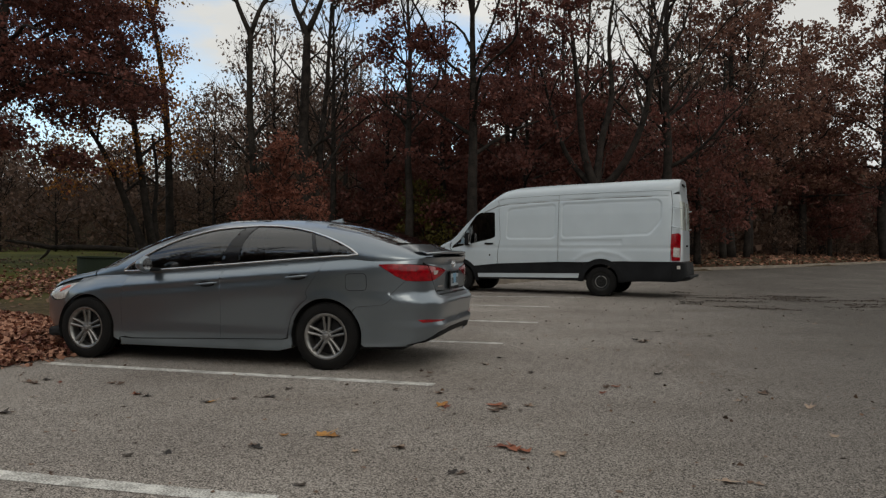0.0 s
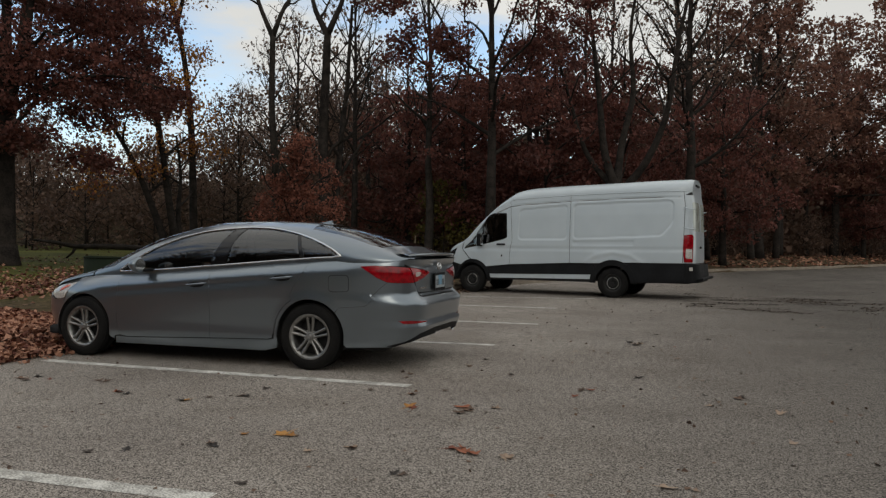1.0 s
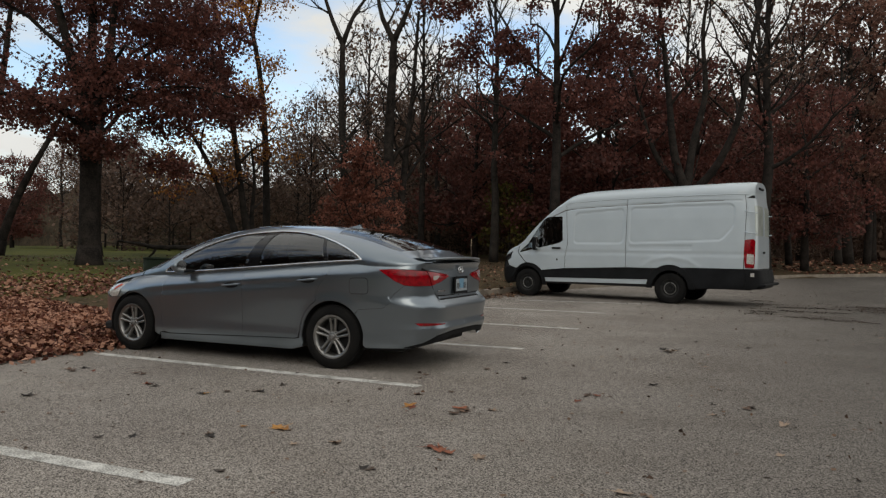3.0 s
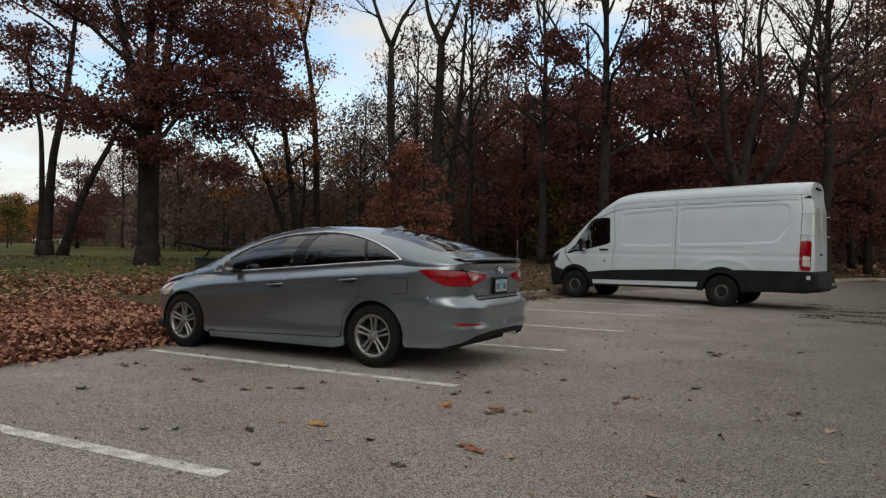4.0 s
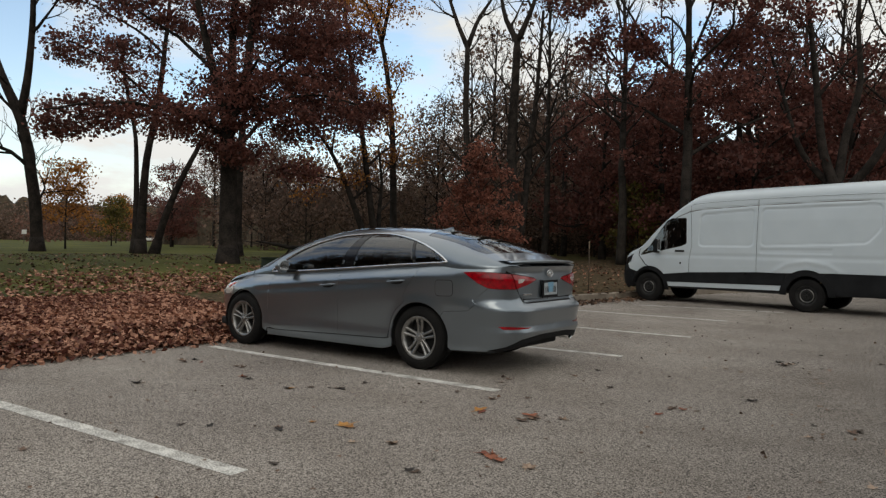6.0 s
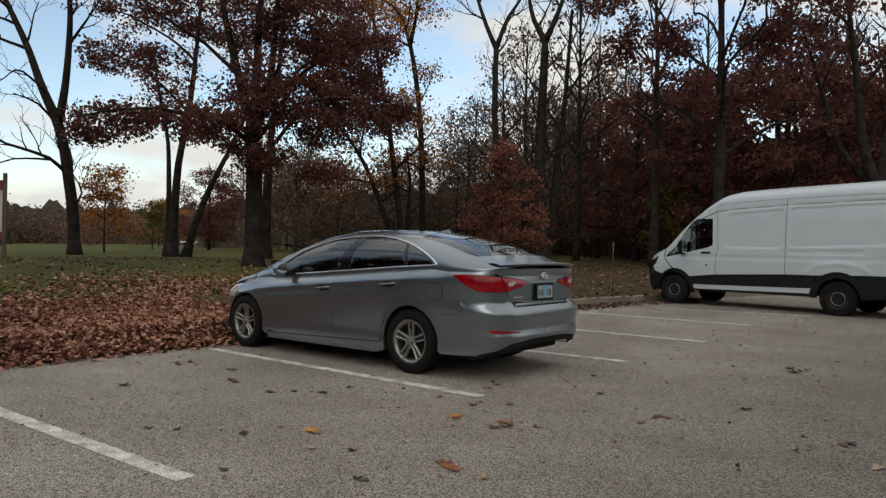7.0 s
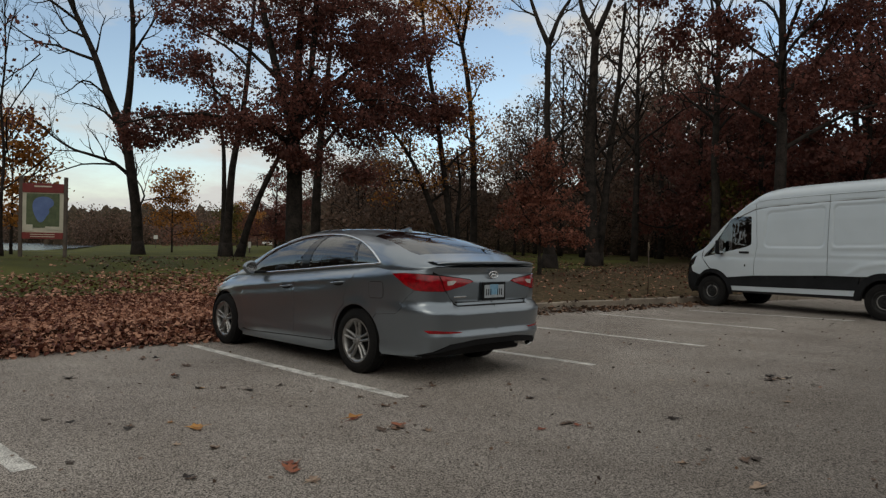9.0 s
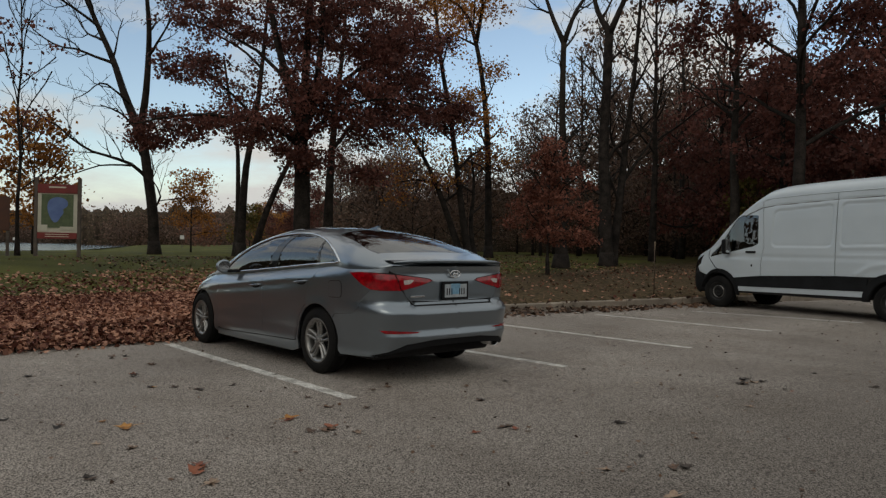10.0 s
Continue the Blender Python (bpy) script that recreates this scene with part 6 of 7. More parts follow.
    # leaning cluster with the last yellow leaves
    hero("maple_tree", -18.45, 22.8, 21, [
        ([(-0.18, 0.0, 0.0), (-0.83, 0.0, 1.69), (-1.49, 0.0, 3.4), (-2.14, 0.0, 4.66), (-3.02, 0.0, 5.85)], 0.18, 0.05, 0),
        ([(0.08, 0.0, 0.0), (-0.23, 0.0, 1.69), (-0.5, 0.0, 3.7), (-0.88, 0.0, 6.22), (-1.34, 0.0, 8.74), (-1.59, 0.0, 10.76), (-1.74, 0.0, 11.77)], 0.18, 0.05, 0),
        ([(0.28, 0.5, 0.0), (0.08, 0.6, 1.69), (0.18, 0.7, 3.2), (0.0, 0.8, 4.96)], 0.14, 0.04, 0)],
        dict(LEAFY, gap=(1.0, 0.6, 0.45)), [(LEAF_ORANGE, 50, 0.38, 0.115, 0.5), (LEAF_MAROON, 30, 0.35, 0.11, 0.3)], "leaning maple stems with sparse orange-yellow leaves")
    hero("maple_tree", -19.35, 25.0, 22, [
        ([(0.0, 0.0, 0.0), (-0.05, 0.0, 2.62), (-0.14, 0.0, 5.32), (-0.4, 0.0, 8.02), (-0.81, 0.0, 10.18), (-1.35, 0.0, 11.53), (-2.43, 0.0, 12.2), (-3.38, 0.0, 11.8)], 0.19, 0.04, 0),
        ([(-0.76, 0.0, 10.04), (-0.46, -0.5, 11.53), (-0.51, -1.0, 12.74)], 0.11, 0.04, 0)],
        dict(LEAFY, gap=(1.1, 0.65, 0.45)), [(LEAF_ORANGE, 75, 0.42, 0.115, 0.62)], "tall slender maple with sparse orange-yellow leaves")
    # tall bare stems at the wood's edge
    hero("bare_tree", -16.5, 26.9, 31, [
        ([(0.0, 0.0, 0.0), (0.03, 0.0, 3.51), (-0.16, 0.0, 7.02), (-0.14, 0.0, 9.86)], 0.19, 0.12, 0),
        ([(-0.14, 0.0, 9.86), (-0.62, 0.0, 10.94), (-1.0, 0.0, 12.02), (-1.35, 0.0, 12.96), (-1.75, 0.0, 13.23)], 0.13, 0.03, 0),
        ([(-0.14, 0.0, 9.86), (0.35, 0.0, 11.21), (0.94, 0.0, 12.15), (1.35, 0.0, 13.1)], 0.13, 0.03, 0)],
        dict(TWIGGY, gap=(0.95, 0.6, 0.42, 0.32), length=(2.2, 1.4, 0.75, 0.45), bare=(0.22, 0.15, 0.1, 0.1)), [], "tall bare straight-stemmed tree at the wood's edge", bark=BARK_GREY)
    hero("bare_tree", -12.8, 25.0, 32, [
        ([(0.0, 0.0, 0.0), (-0.12, 0.0, 2.67), (-0.21, 0.0, 5.05), (-0.12, 0.0, 7.43), (-0.07, 0.0, 9.21)], 0.26, 0.15, 0),
        ([(-0.07, 0.0, 9.21), (-0.6, 0.0, 10.28), (-0.83, 0.0, 11.35), (-1.12, 0.0, 12.07)], 0.14, 0.03, 0),
        ([(-0.07, 0.0, 9.21), (0.48, 0.0, 10.52), (0.79, 0.0, 11.47), (1.07, 0.0, 12.19)], 0.14, 0.03, 0),
        ([(0.12, 0.8, 0.0), (0.4, 0.9, 2.67), (0.6, 1.0, 5.05), (0.88, 1.2, 7.9), (1.07, 1.5, 11.0)], 0.2, 0.06, 0)],
        dict(TWIGGY, gap=(0.9, 0.6, 0.45, 0.35), bare=(0.22, 0.15, 0.1, 0.1)), [], "tall dark bare tree with a doubled trunk")
    hero("tree_stump", -12.4, 21.6, 33, [(((0, 0, 0), (0.02, 0, 0.5), (-0.05, 0, 1.2), (0.0, 0, 2.6)), 0.26, 0.16, 0)], None, [], "broken dark tree trunk among fallen leaves")
    # young red tree
    rng = np.random.default_rng(41)
    spray_tree("young_oak", -10.32, 18.38, 42, round_crown(rng, 0.9, 3.9, 1.6, 14, low=8, high=62, trunk_r=0.055),
               [(0, 0, 1.9, 1.55, 1.5, 0.75, 60), (0.1, 0, 2.9, 1.15, 1.1, 0.7, 40), (0.0, 0, 3.8, 0.55, 0.5, 0.45, 14), (0.5, 0, 1.2, 1.1, 1.0, 0.25, 12)], [(LEAF_ROSE, 62, 0.085, 1.0)], "young oak with rust-red leaves on the grass verge", size=0.34)
    # trees behind the van
    rng = np.random.default_rng(51)
    st = round_crown(rng, 4.5, 15.0, 5.6, 14, low=25, high=72, trunk_r=0.27)
    spray_tree("oak_tree", -6.48, 27.24, 52, st, [(-2.6, 0, 9.0, 2.0, 2.4, 1.2, 34), (2.2, 0, 9.6, 2.2, 2.4, 1.4, 40), (-0.6, 0, 12.4, 3.4, 3.0, 1.5, 60), (0.4, 0, 7.0, 2.8, 2.4, 0.8, 30), (0.5, 0, 15.0, 3.4, 2.8, 1.4, 54), (-4.2, 0, 11.6, 1.6, 2.0, 1.1, 26), (4.2, 0, 12.0, 1.6, 2.0, 1.2, 28)], [(LEAF_MAROON, 100, 0.135, 1.0)], "open-crowned oak with clumps of maroon leaves", size=0.62)
    hero("bare_tree", -1.5, 30.3, 53, [
        ([(0.0, 0.0, 0.0), (-0.05, 0.0, 2.25), (-0.25, 0.0, 3.5)], 0.42, 0.32, 0),
        ([(-0.25, 0.0, 3.5), (-0.75, 0.0, 5.25), (-1.0, 0.0, 7.75), (-1.25, 0.0, 10.0), (-1.62, 0.0, 13.0)], 0.22, 0.05, 0),
        ([(-0.25, 0.0, 3.5), (0.0, 0.6, 5.5), (0.5, 0.9, 8.0), (0.38, 1.2, 10.5), (0.75, 1.5, 13.25)], 0.2, 0.05, 0),
        ([(-0.18, 0.0, 3.25), (1.0, -0.5, 4.75), (1.75, -0.9, 6.75), (2.12, -1.3, 9.5), (2.75, -1.8, 12.5)], 0.2, 0.05, 0),
        ([(-0.25, 0.0, 3.5), (-1.5, 0.8, 5.25), (-2.25, 1.5, 7.75), (-3.0, 2.0, 10.5)], 0.16, 0.04, 0)],
        dict(TWIGGY, gap=(1.1, 0.7, 0.5, 0.36)), [], "large bare tree with many rising limbs behind the van")
    rng = np.random.default_rng(54)
    st = round_crown(rng, 5.0, 17.0, 5.5, 16, low=35, high=75, trunk_r=0.32)
    hero("bare_tree", 1.3, 34.2, 55, st, dict(TWIGGY, levels=3, gap=(1.0, 0.6, 0.42)), [(LEAF_BROWN, 8, 0.35, 0.16, 0.3)], "tall nearly leafless tree with fine brown twigs")
    # sapling by the lake, with a few leaves
    rng = np.random.default_rng(61)
    st = round_crown(rng, 2.0, 9.5, 1.9, 16, low=35, high=70, trunk_r=0.07)
    hero("young_tree", -22.5, 6.6, 62, st, dict(TWIGGY, levels=3, gap=(0.8, 0.5, 0.4), length=(1.2, 0.7, 0.4, 0.3)), [(LEAF_MAROON, 5, 0.2, 0.13, 0.5)], "slender young tree with a few dark leaves")


def forest_kinds():
    """A few trees that the wood repeats; each stands at the origin, out of which copies are taken."""
    kinds = {}

    def kind(key, seed, st, spec, leaves, label, bark=None, sprays=None):
        t = thing({"bare": "bare_tree", "maroon": "oak_tree", "rust": "oak_tree", "brown": "woodland_tree", "shrub": "shrub", "green": "shrub"}[key.split("_")[0]], pose(0, 0, 0), label, "shrub" if "shrub" in key or "green" in key else "tree", "trees of the wood")
        w = Wood(seed)
        nodes, radii = [], []
        for pts, r0, r1, lv in st:
            Q, rr = w.limb(pts, r0, r1, lv)
            nodes += list(Q[1:])
            radii += list(rr[1:])
            if not sprays:
                w.shoots(Q, rr, lv, spec)
        if sprays:
            lobes, size = sprays
            w.grow_sprays(nodes, radii, lobe_points(w.rng, lobes), size)
        w.wood_mesh("trunk", bark or BARK, t, 9 if key.startswith("bare") else 2)
        for mat, per, radius, size, share in leaves:
            if sprays:
                w.spray_leaves("crown", mat, t, per, size, 0.5, share)
            else:
                w.leaf_mesh("crown", mat, t, per, radius, size, share)
        kinds[key] = t

    R = np.random.default_rng
    far = dict(LEAFY, gap=(1.1, 0.75, 0.6), length=(2.6, 1.4, 0.8))
    kind("maroon_a", 101, round_crown(R(1), 1.6, 9.0, 3.4, 14, 5, 62, 0.22), far, [(LEAF_MAROON, 78, 0, 0.15, 1.0)], "dense maroon-leaved oak at the wood's edge", sprays=([(0, 0, 4.6, 3.6, 3.6, 3.2, 90), (0.5, 0.3, 7.6, 2.4, 2.4, 1.5, 34), (0, 0, 2.4, 3.0, 3.0, 1.0, 24)], 0.72))
    kind("maroon_b", 102, round_crown(R(2), 1.2, 7.5, 3.2, 13, 0, 58, 0.18), far, [(LEAF_MAROON, 78, 0, 0.15, 1.0)], "low dense maroon-leaved oak at the wood's edge", sprays=([(0, 0, 3.6, 3.6, 3.6, 2.7, 90), (-0.4, 0.3, 6.3, 2.2, 2.2, 1.2, 28), (0, 0, 1.8, 2.8, 2.8, 0.9, 22)], 0.72))
    kind("rust_a", 103, round_crown(R(3), 4.0, 17.0, 4.6, 16, 10, 66, 0.30), far, [(LEAF_RUST, 62, 0, 0.2, 1.0)], "tall oak with rust-brown leaves", sprays=([(0, 0, 9.5, 4.6, 4.6, 5.0, 90), (0.6, 0, 14.5, 3.2, 3.2, 2.6, 46), (-1, 0.5, 5.6, 3.4, 3.4, 1.6, 22)], 0.85))
    kind("rust_b", 104, round_crown(R(4), 3.0, 14.0, 4.2, 15, 10, 66, 0.26), far, [(LEAF_RUST, 44, 0, 0.19, 0.75), (LEAF_MAROON, 40, 0, 0.18, 0.5)], "tall oak with rust and maroon leaves", sprays=([(0, 0, 8.0, 4.2, 4.2, 4.2, 84), (0.5, 0, 12.0, 2.8, 2.8, 2.0, 40), (0.8, -0.4, 4.6, 3.2, 3.2, 1.4, 22)], 0.8))
    kind("bare_a", 105, round_crown(R(5), 5.5, 15.0, 3.2, 15, 40, 75, 0.24), dict(TWIGGY, levels=3, gap=(1.0, 0.65, 0.5)), [], "tall bare grey tree of the wood", BARK_GREY)
    kind("bare_b", 106, round_crown(R(6), 4.6, 13.5, 3.5, 15, 35, 72, 0.20), dict(TWIGGY, levels=3, gap=(1.0, 0.65, 0.5)), [(LEAF_BROWN, 5, 0.4, 0.2, 0.3)], "bare woodland tree with a few brown leaves")
    kind("brown_a", 107, round_crown(R(7), 1.5, 8.0, 3.2, 16, 10, 65, 0.12), dict(far, gap=(1.0, 0.75, 0.6)), [(LEAF_BROWN, 27, 0.5, 0.155, 0.75)], "brownish thin woodland tree")
    kind("shrub_a", 108, round_crown(R(8), 0.2, 3.6, 2.0, 18, 15, 70, 0.05), dict(far, levels=2, gap=(0.8, 0.6, 0.5), length=(1.3, 0.8, 0.5)), [(LEAF_BROWN, 18, 0.42, 0.15, 0.95)], "dark brown undergrowth shrub")
    kind("green_a", 109, round_crown(R(9), 0.6, 3.4, 1.5, 16, 15, 65, 0.05), dict(far, gap=(0.55, 0.45, 0.4), length=(1.1, 0.7, 0.4)), [(LEAF_GREEN, 16, 0.26, 0.15, 0.95)], "small tree with yellow-green leaves")
    kind("rust_small", 110, round_crown(R(10), 1.0, 4.6, 1.7, 16, 15, 65, 0.06), dict(far, gap=(0.6, 0.5, 0.4), length=(1.1, 0.7, 0.4)), [(LEAF_ORANGE, 26, 0.28, 0.135, 0.95)], "small tree with orange leaves")
    return kinds


def plant(kinds, key, x, y, scale=1.0, turn=None):
    src = kinds[key]
    rng = random.Random(hash((round(x * 10), round(y * 10))) & 0xffff)
    a = rng.uniform(0, 360) if turn is None else turn
    m = pose(x, y, gz(x, y) - 0.06, 0, 0, a) @ Matrix.Diagonal((scale, scale, scale * rng.uniform(0.92, 1.1), 1))
    if key not in plant.used:
        plant.used.add(key)
        src.matrix_world = m
        return src
    made = copy_thing(src, m)
    made.matrix_basis = m
    return made


plant.used = set()


def build_wood():
    K = forest_kinds()
    front = [("maroon_a", -9.6, 33.5, 1.08), ("maroon_b", -5.2, 33.0, 1.2), ("maroon_a", -1.8, 36.0, 1.1), ("maroon_b", -13.2, 35.0, 1.15), ("maroon_a", -11.5, 41.0, 1.35), ("maroon_a", -7.2, 38.5, 1.35), ("maroon_a", 3.2, 41, 1.05),
             ("maroon_b", -3.5, 41.5, 1.3), ("rust_b", -15.5, 40.5, 0.85), ("bare_a", -10.5, 30.8, 1.0), ("bare_b", -14.8, 31.5, 1.0), ("bare_a", -4.0, 38.0, 1.0), ("bare_b", -19.5, 34.0, 0.95), ("bare_a", -17.2, 38.5, 0.9), ("bare_b", -22.5, 36.0, 0.9),
             ("brown_a", -17.8, 32.0, 0.9), ("brown_a", -21.3, 31.0, 0.8), ("brown_a", -24.0, 33.5, 0.8), ("bare_b", -26.0, 38.0, 0.8), ("brown_a", -27.5, 36.0, 0.7), ("brown_a", -30.5, 34.0, 0.65),
             ("rust_a", 13.5, 66.0, 1.25), ("rust_a", 20.5, 68.0, 1.4), ("rust_b", 28.5, 72.0, 1.7), ("rust_a", 36.0, 80.0, 1.5), ("rust_b", 8.5, 60.0, 1.3), ("bare_a", 5.5, 50.0, 1.05), ("bare_b", 2.6, 46.0, 1.1), ("rust_a", 46, 92, 1.2), ("rust_b", 17.0, 74, 1.2), ("rust_b", 56, 104, 1.3), ("bare_b", 11.0, 63.5, 1.1),
             ("green_a", -10.0, 31.6, 0.9), ("brown_a", -20.0, 42.5, 1.2), ("brown_a", -23.2, 44.5, 1.3), ("bare_b", -26.5, 45.0, 0.9), ("brown_a", -21.0, 48.0, 1.4), ("brown_a", -16.5, 46.0, 1.3), ("brown_a", -25.5, 49.5, 1.4), ("brown_a", -29.5, 45.5, 1.2), ("bare_b", -3.0, 43.5, 1.25), ("bare_a", 0.8, 47.5, 1.25), ("rust_b", 3.5, 53.0, 1.25), ("bare_b", -7.0, 40.0, 1.2), ("bare_b", 7.5, 54.0, 1.3), ("brown_a", -33.5, 33.0, 0.6)]
    for key, x, y, s in front:
        plant(K, key, x, y, s)
    rng = random.Random(77)
    # depth of the wood, row behind row
    n = 0
    for row in range(2):
        off = 8 + row * 7.5
        t = -26.0
        while t < 62:
            x = t + rng.uniform(-2, 2)
            base = 35.5 if x < -2 else 35.5 + (x + 2) * 1.25
            y = base + off + rng.uniform(-2.5, 2.5) + (6 if x < -18 else 0)
            key = rng.choice(["bare_a", "bare_b", "brown_a"] if x < -14 else ["maroon_a", "rust_b", "bare_a", "bare_b", "brown_a"] if x < 4 else ["rust_a", "rust_b", "bare_b", "brown_a", "maroon_a"])
            plant(K, key, x, y, rng.uniform(0.95, 1.3))
            t += rng.uniform(5.0, 7.5) + row * 1.2
    # undergrowth under the wood's edge
    t = -33.0
    while t < 60:
        base = 34.5 if t < -2 else 34.5 + (t + 2) * 1.28
        for k in range(2):
            plant(K, "shrub_a", t + rng.uniform(-1, 1), base + (5 if t < -2 else 11) + 5 * k + rng.uniform(-1.5, 1.5), rng.uniform(0.7, 1.1) * (1 if t < -2 else 0.75))
        t += 3.6
    # across the field and the lake
    for key, x, y, s in [("rust_small", -32.53, 16.25, 0.88), ("green_a", -53.3, 29.74, 1.1), ("rust_small", -30.5, 8.6, 1.2), ("rust_small", -33.0, 5.6, 1.25), ("brown_a", -38, 30.0, 0.8), ("maroon_b", -40.5, 27.0, 0.75),
                         ("brown_a", -44, 38, 1.0), ("bare_b", -47, 35, 0.7), ("maroon_b", -62, 42, 0.9), ("rust_small", -75, 42, 1.2), ("rust_small", -88, 52, 1.1), ("brown_a", -58, 45, 1.0), ("bare_b", -70, 50, 0.8), ("brown_a", -36, 36, 0.7), ("brown_a", -50, 44, 1.1), ("brown_a", -26.5, 32.0, 0.6), ("brown_a", -29.5, 30.5, 0.5), ("brown_a", -33.5, 31.0, 0.55), ("shrub_a", -25, 29, 1.3), ("shrub_a", -28, 27.5, 1.2), ("shrub_a", -31, 27, 1.3), ("brown_a", -41, 34, 0.7), ("brown_a", -34, 38, 0.7), ("brown_a", -29, 41, 0.8), ("shrub_a", -35, 30, 1.4)]:
        plant(K, key, x, y, s)
    # a few nearer bare trees behind the camera
    for i in range(10):
        a = radians(207 + i * 9 + rng.uniform(-3, 3))
        d = rng.uniform(17, 28)
        plant(K, rng.choice(["bare_a", "bare_b"]), d * math.cos(a), d * math.sin(a) + 4, rng.uniform(0.8, 1.05))


def far_woods():
    """Woods too far off to count: loose crowns of clumps, with gaps."""
    rng = np.random.default_rng(91)

    def crowns(spots, n, size, mat, label):
        C = []
        for x, y, w, h in spots:
            g = gz(x, y)
            u = rng.normal(0, 1, (n, 3))
            u /= np.linalg.norm(u, axis=1)[:, None]
            u *= rng.random((n, 1)) ** 0.55
            p = u * [w / 2, w / 2, h * 0.44] + [x, y, g + h * 0.5]
            low = rng.random(n) < 0.4
            p[low, 2] = g + h * 0.45 * rng.random(low.sum())
            p += rng.normal(0, 0.012 * h, (n, 3))
            p[:, 2] = np.maximum(p[:, 2], g + 0.1)
            C.append(p)
        tagged(scatter_leaves("far_woods", np.concatenate(C), rng, size, mat), label, "woods", kind="stuff")

    def ring(a0, a1, n, r0, r1, w0, w1, h0, h1):
        out = []
        for i in range(n):
            a = radians(a0 + (a1 - a0) * (i + rng.uniform(-0.4, 0.4)) / n)
            d = rng.uniform(r0, r1)
            out.append((3 + d * math.cos(a), 2 + d * math.sin(a), rng.uniform(w0, w1), rng.uniform(h0, h1)))
        return out

    crowns(ring(149, 177, 46, 310, 350, 12, 20, 12, 16), 700, 0.65, LEAF_BROWN, "brown woods across the lake")
    crowns(ring(177, 214, 40, 310, 350, 14, 22, 12, 18), 160, 2.0, LEAF_BROWN, "brown woods further along the lake")
    crowns(ring(128, 165, 80, 165, 205, 8, 14, 8, 12), 380, 0.5, LEAF_BROWN, "brown woods beyond the field")
    crowns(ring(132, 160, 16, 100, 150, 4, 8, 4, 7), 500, 0.32, LEAF_RUST, "rust-coloured trees beyond the field")
    deep = [(x + rng.uniform(-1.5, 1.5), (35.5 if x < -2 else 35.5 + (x + 2) * 1.25) + d + rng.uniform(-3, 3) + (6 if x < -18 else 0), rng.uniform(5, 8), rng.uniform(7, 11)) for d in (16, 24, 33) for x in np.arange(-34, 70, 4.0)]
    crowns(deep, 320, 0.55, LEAF_BROWN, "dark depth of the autumn wood")
    low = [(x + rng.uniform(-1.5, 1.5), (35.5 if x < -2 else 35.5 + (x + 2) * 1.25) + d + rng.uniform(-2, 2) + (6 if x < -18 else 0), rng.uniform(4, 6), rng.uniform(2.6, 4.5) * (1.5 if x < -8 else 1)) for d in (13, 19) for x in np.arange(-36, 66, 2.6)]
    crowns(low, 200, 0.34, LEAF_BROWN, "dark undergrowth inside the wood")
    crowns(ring(205, 262, 40, 32, 48, 8, 12, 14, 20), 420, 0.8, LEAF_BROWN, "woods beside the car park")
    # unseen crowns, set close and tall to shade the asphalt on the right
    crowns(ring(335, 392, 34, 34, 52, 8, 12, 14, 20), 300, 0.8, LEAF_BROWN, "unseen woods added to shade the right of the car park")
    crowns(ring(262, 335, 44, 60, 85, 10, 15, 12, 17), 300, 0.8, LEAF_BROWN, "woods on the other side of the car park")


def tree_lines():
    """The closed depth of far woods, under and behind their loose crowns: long uneven banks of undergrowth."""
    def bank(spots, depth, h0, h1, seed, label):
        V, F = [], []
        m = 7
        for i, (x, y) in enumerate(spots):
            a, b = spots[max(i - 1, 0)], spots[min(i + 1, len(spots) - 1)]
            d = Vector((b[0] - a[0], b[1] - a[1], 0)).normalized()
            side = Vector((-d.y, d.x, 0))
            for j in range(m):
                an = math.pi * j / (m - 1)
                g = noise.noise(Vector((i * 0.43, j * 0.5, seed))) + 0.6 * noise.noise(Vector((i * 1.3, j * 1.1, seed + 5)))
                h = h0 + (h1 - h0) * (0.5 + 0.6 * g)
                q = Vector((x, y, gz(x, y) - 0.3)) + side * (math.cos(an) * depth * (1 + 0.3 * g)) + Vector((0, 0, math.sin(an) * max(h, 0.5)))
                V.append(q)
        for i in range(len(spots) - 1):
            for j in range(m - 1):
                F.append((i * m + j, i * m + j + 1, (i + 1) * m + j + 1, (i + 1) * m + j))
        tagged(link_mesh("undergrowth", V, F, THICKET, None, False), label, "undergrowth", kind="stuff")

    arc_of = lambda a0, a1, n, r: [(3 + r * math.cos(radians(a0 + (a1 - a0) * i / n)), 2 + r * math.sin(radians(a0 + (a1 - a0) * i / n))) for i in range(n + 1)]
    bank(arc_of(146, 180, 150, 345), 6, 12, 17, 1.0, "brown thicket under the woods across the lake")
    bank(arc_of(126, 166, 160, 200), 5, 8, 11.5, 2.0, "brown thicket under the woods beyond the field")
    edge = lambda x: (35.5 if x < -2 else 35.5 + (x + 2) * 1.25) + 38 + (6 if x < -18 else 0)
    bank([(x, edge(x)) for x in np.arange(-50, 80, 0.9)], 3, 9, 14, 3.0, "dark thicket deep in the autumn wood")
    way = [(-66, 44), (-45, 43), (-33, 44), (-23, 48), (-14, 51)]
    run = [(a[0] + (b[0] - a[0]) * i / 22, a[1] + (b[1] - a[1]) * i / 22) for a, b in zip(way, way[1:]) for i in range(22)]
    bank(arc_of(198, 395, 220, 92), 4, 9, 14, 6.0, "brown thicket round the open side of the car park")
    bank(run, 2.5, 3.5, 7.0, 4.0, "brown thicket along the field edge")


THICKET = surface("brown_thicket", (0.035, 0.028, 0.020), (0.10, 0.075, 0.052), rough=0.95, scale=0.8, fine=5, bump=0.6, spread=0.4, specular=0.1)
build_trees()
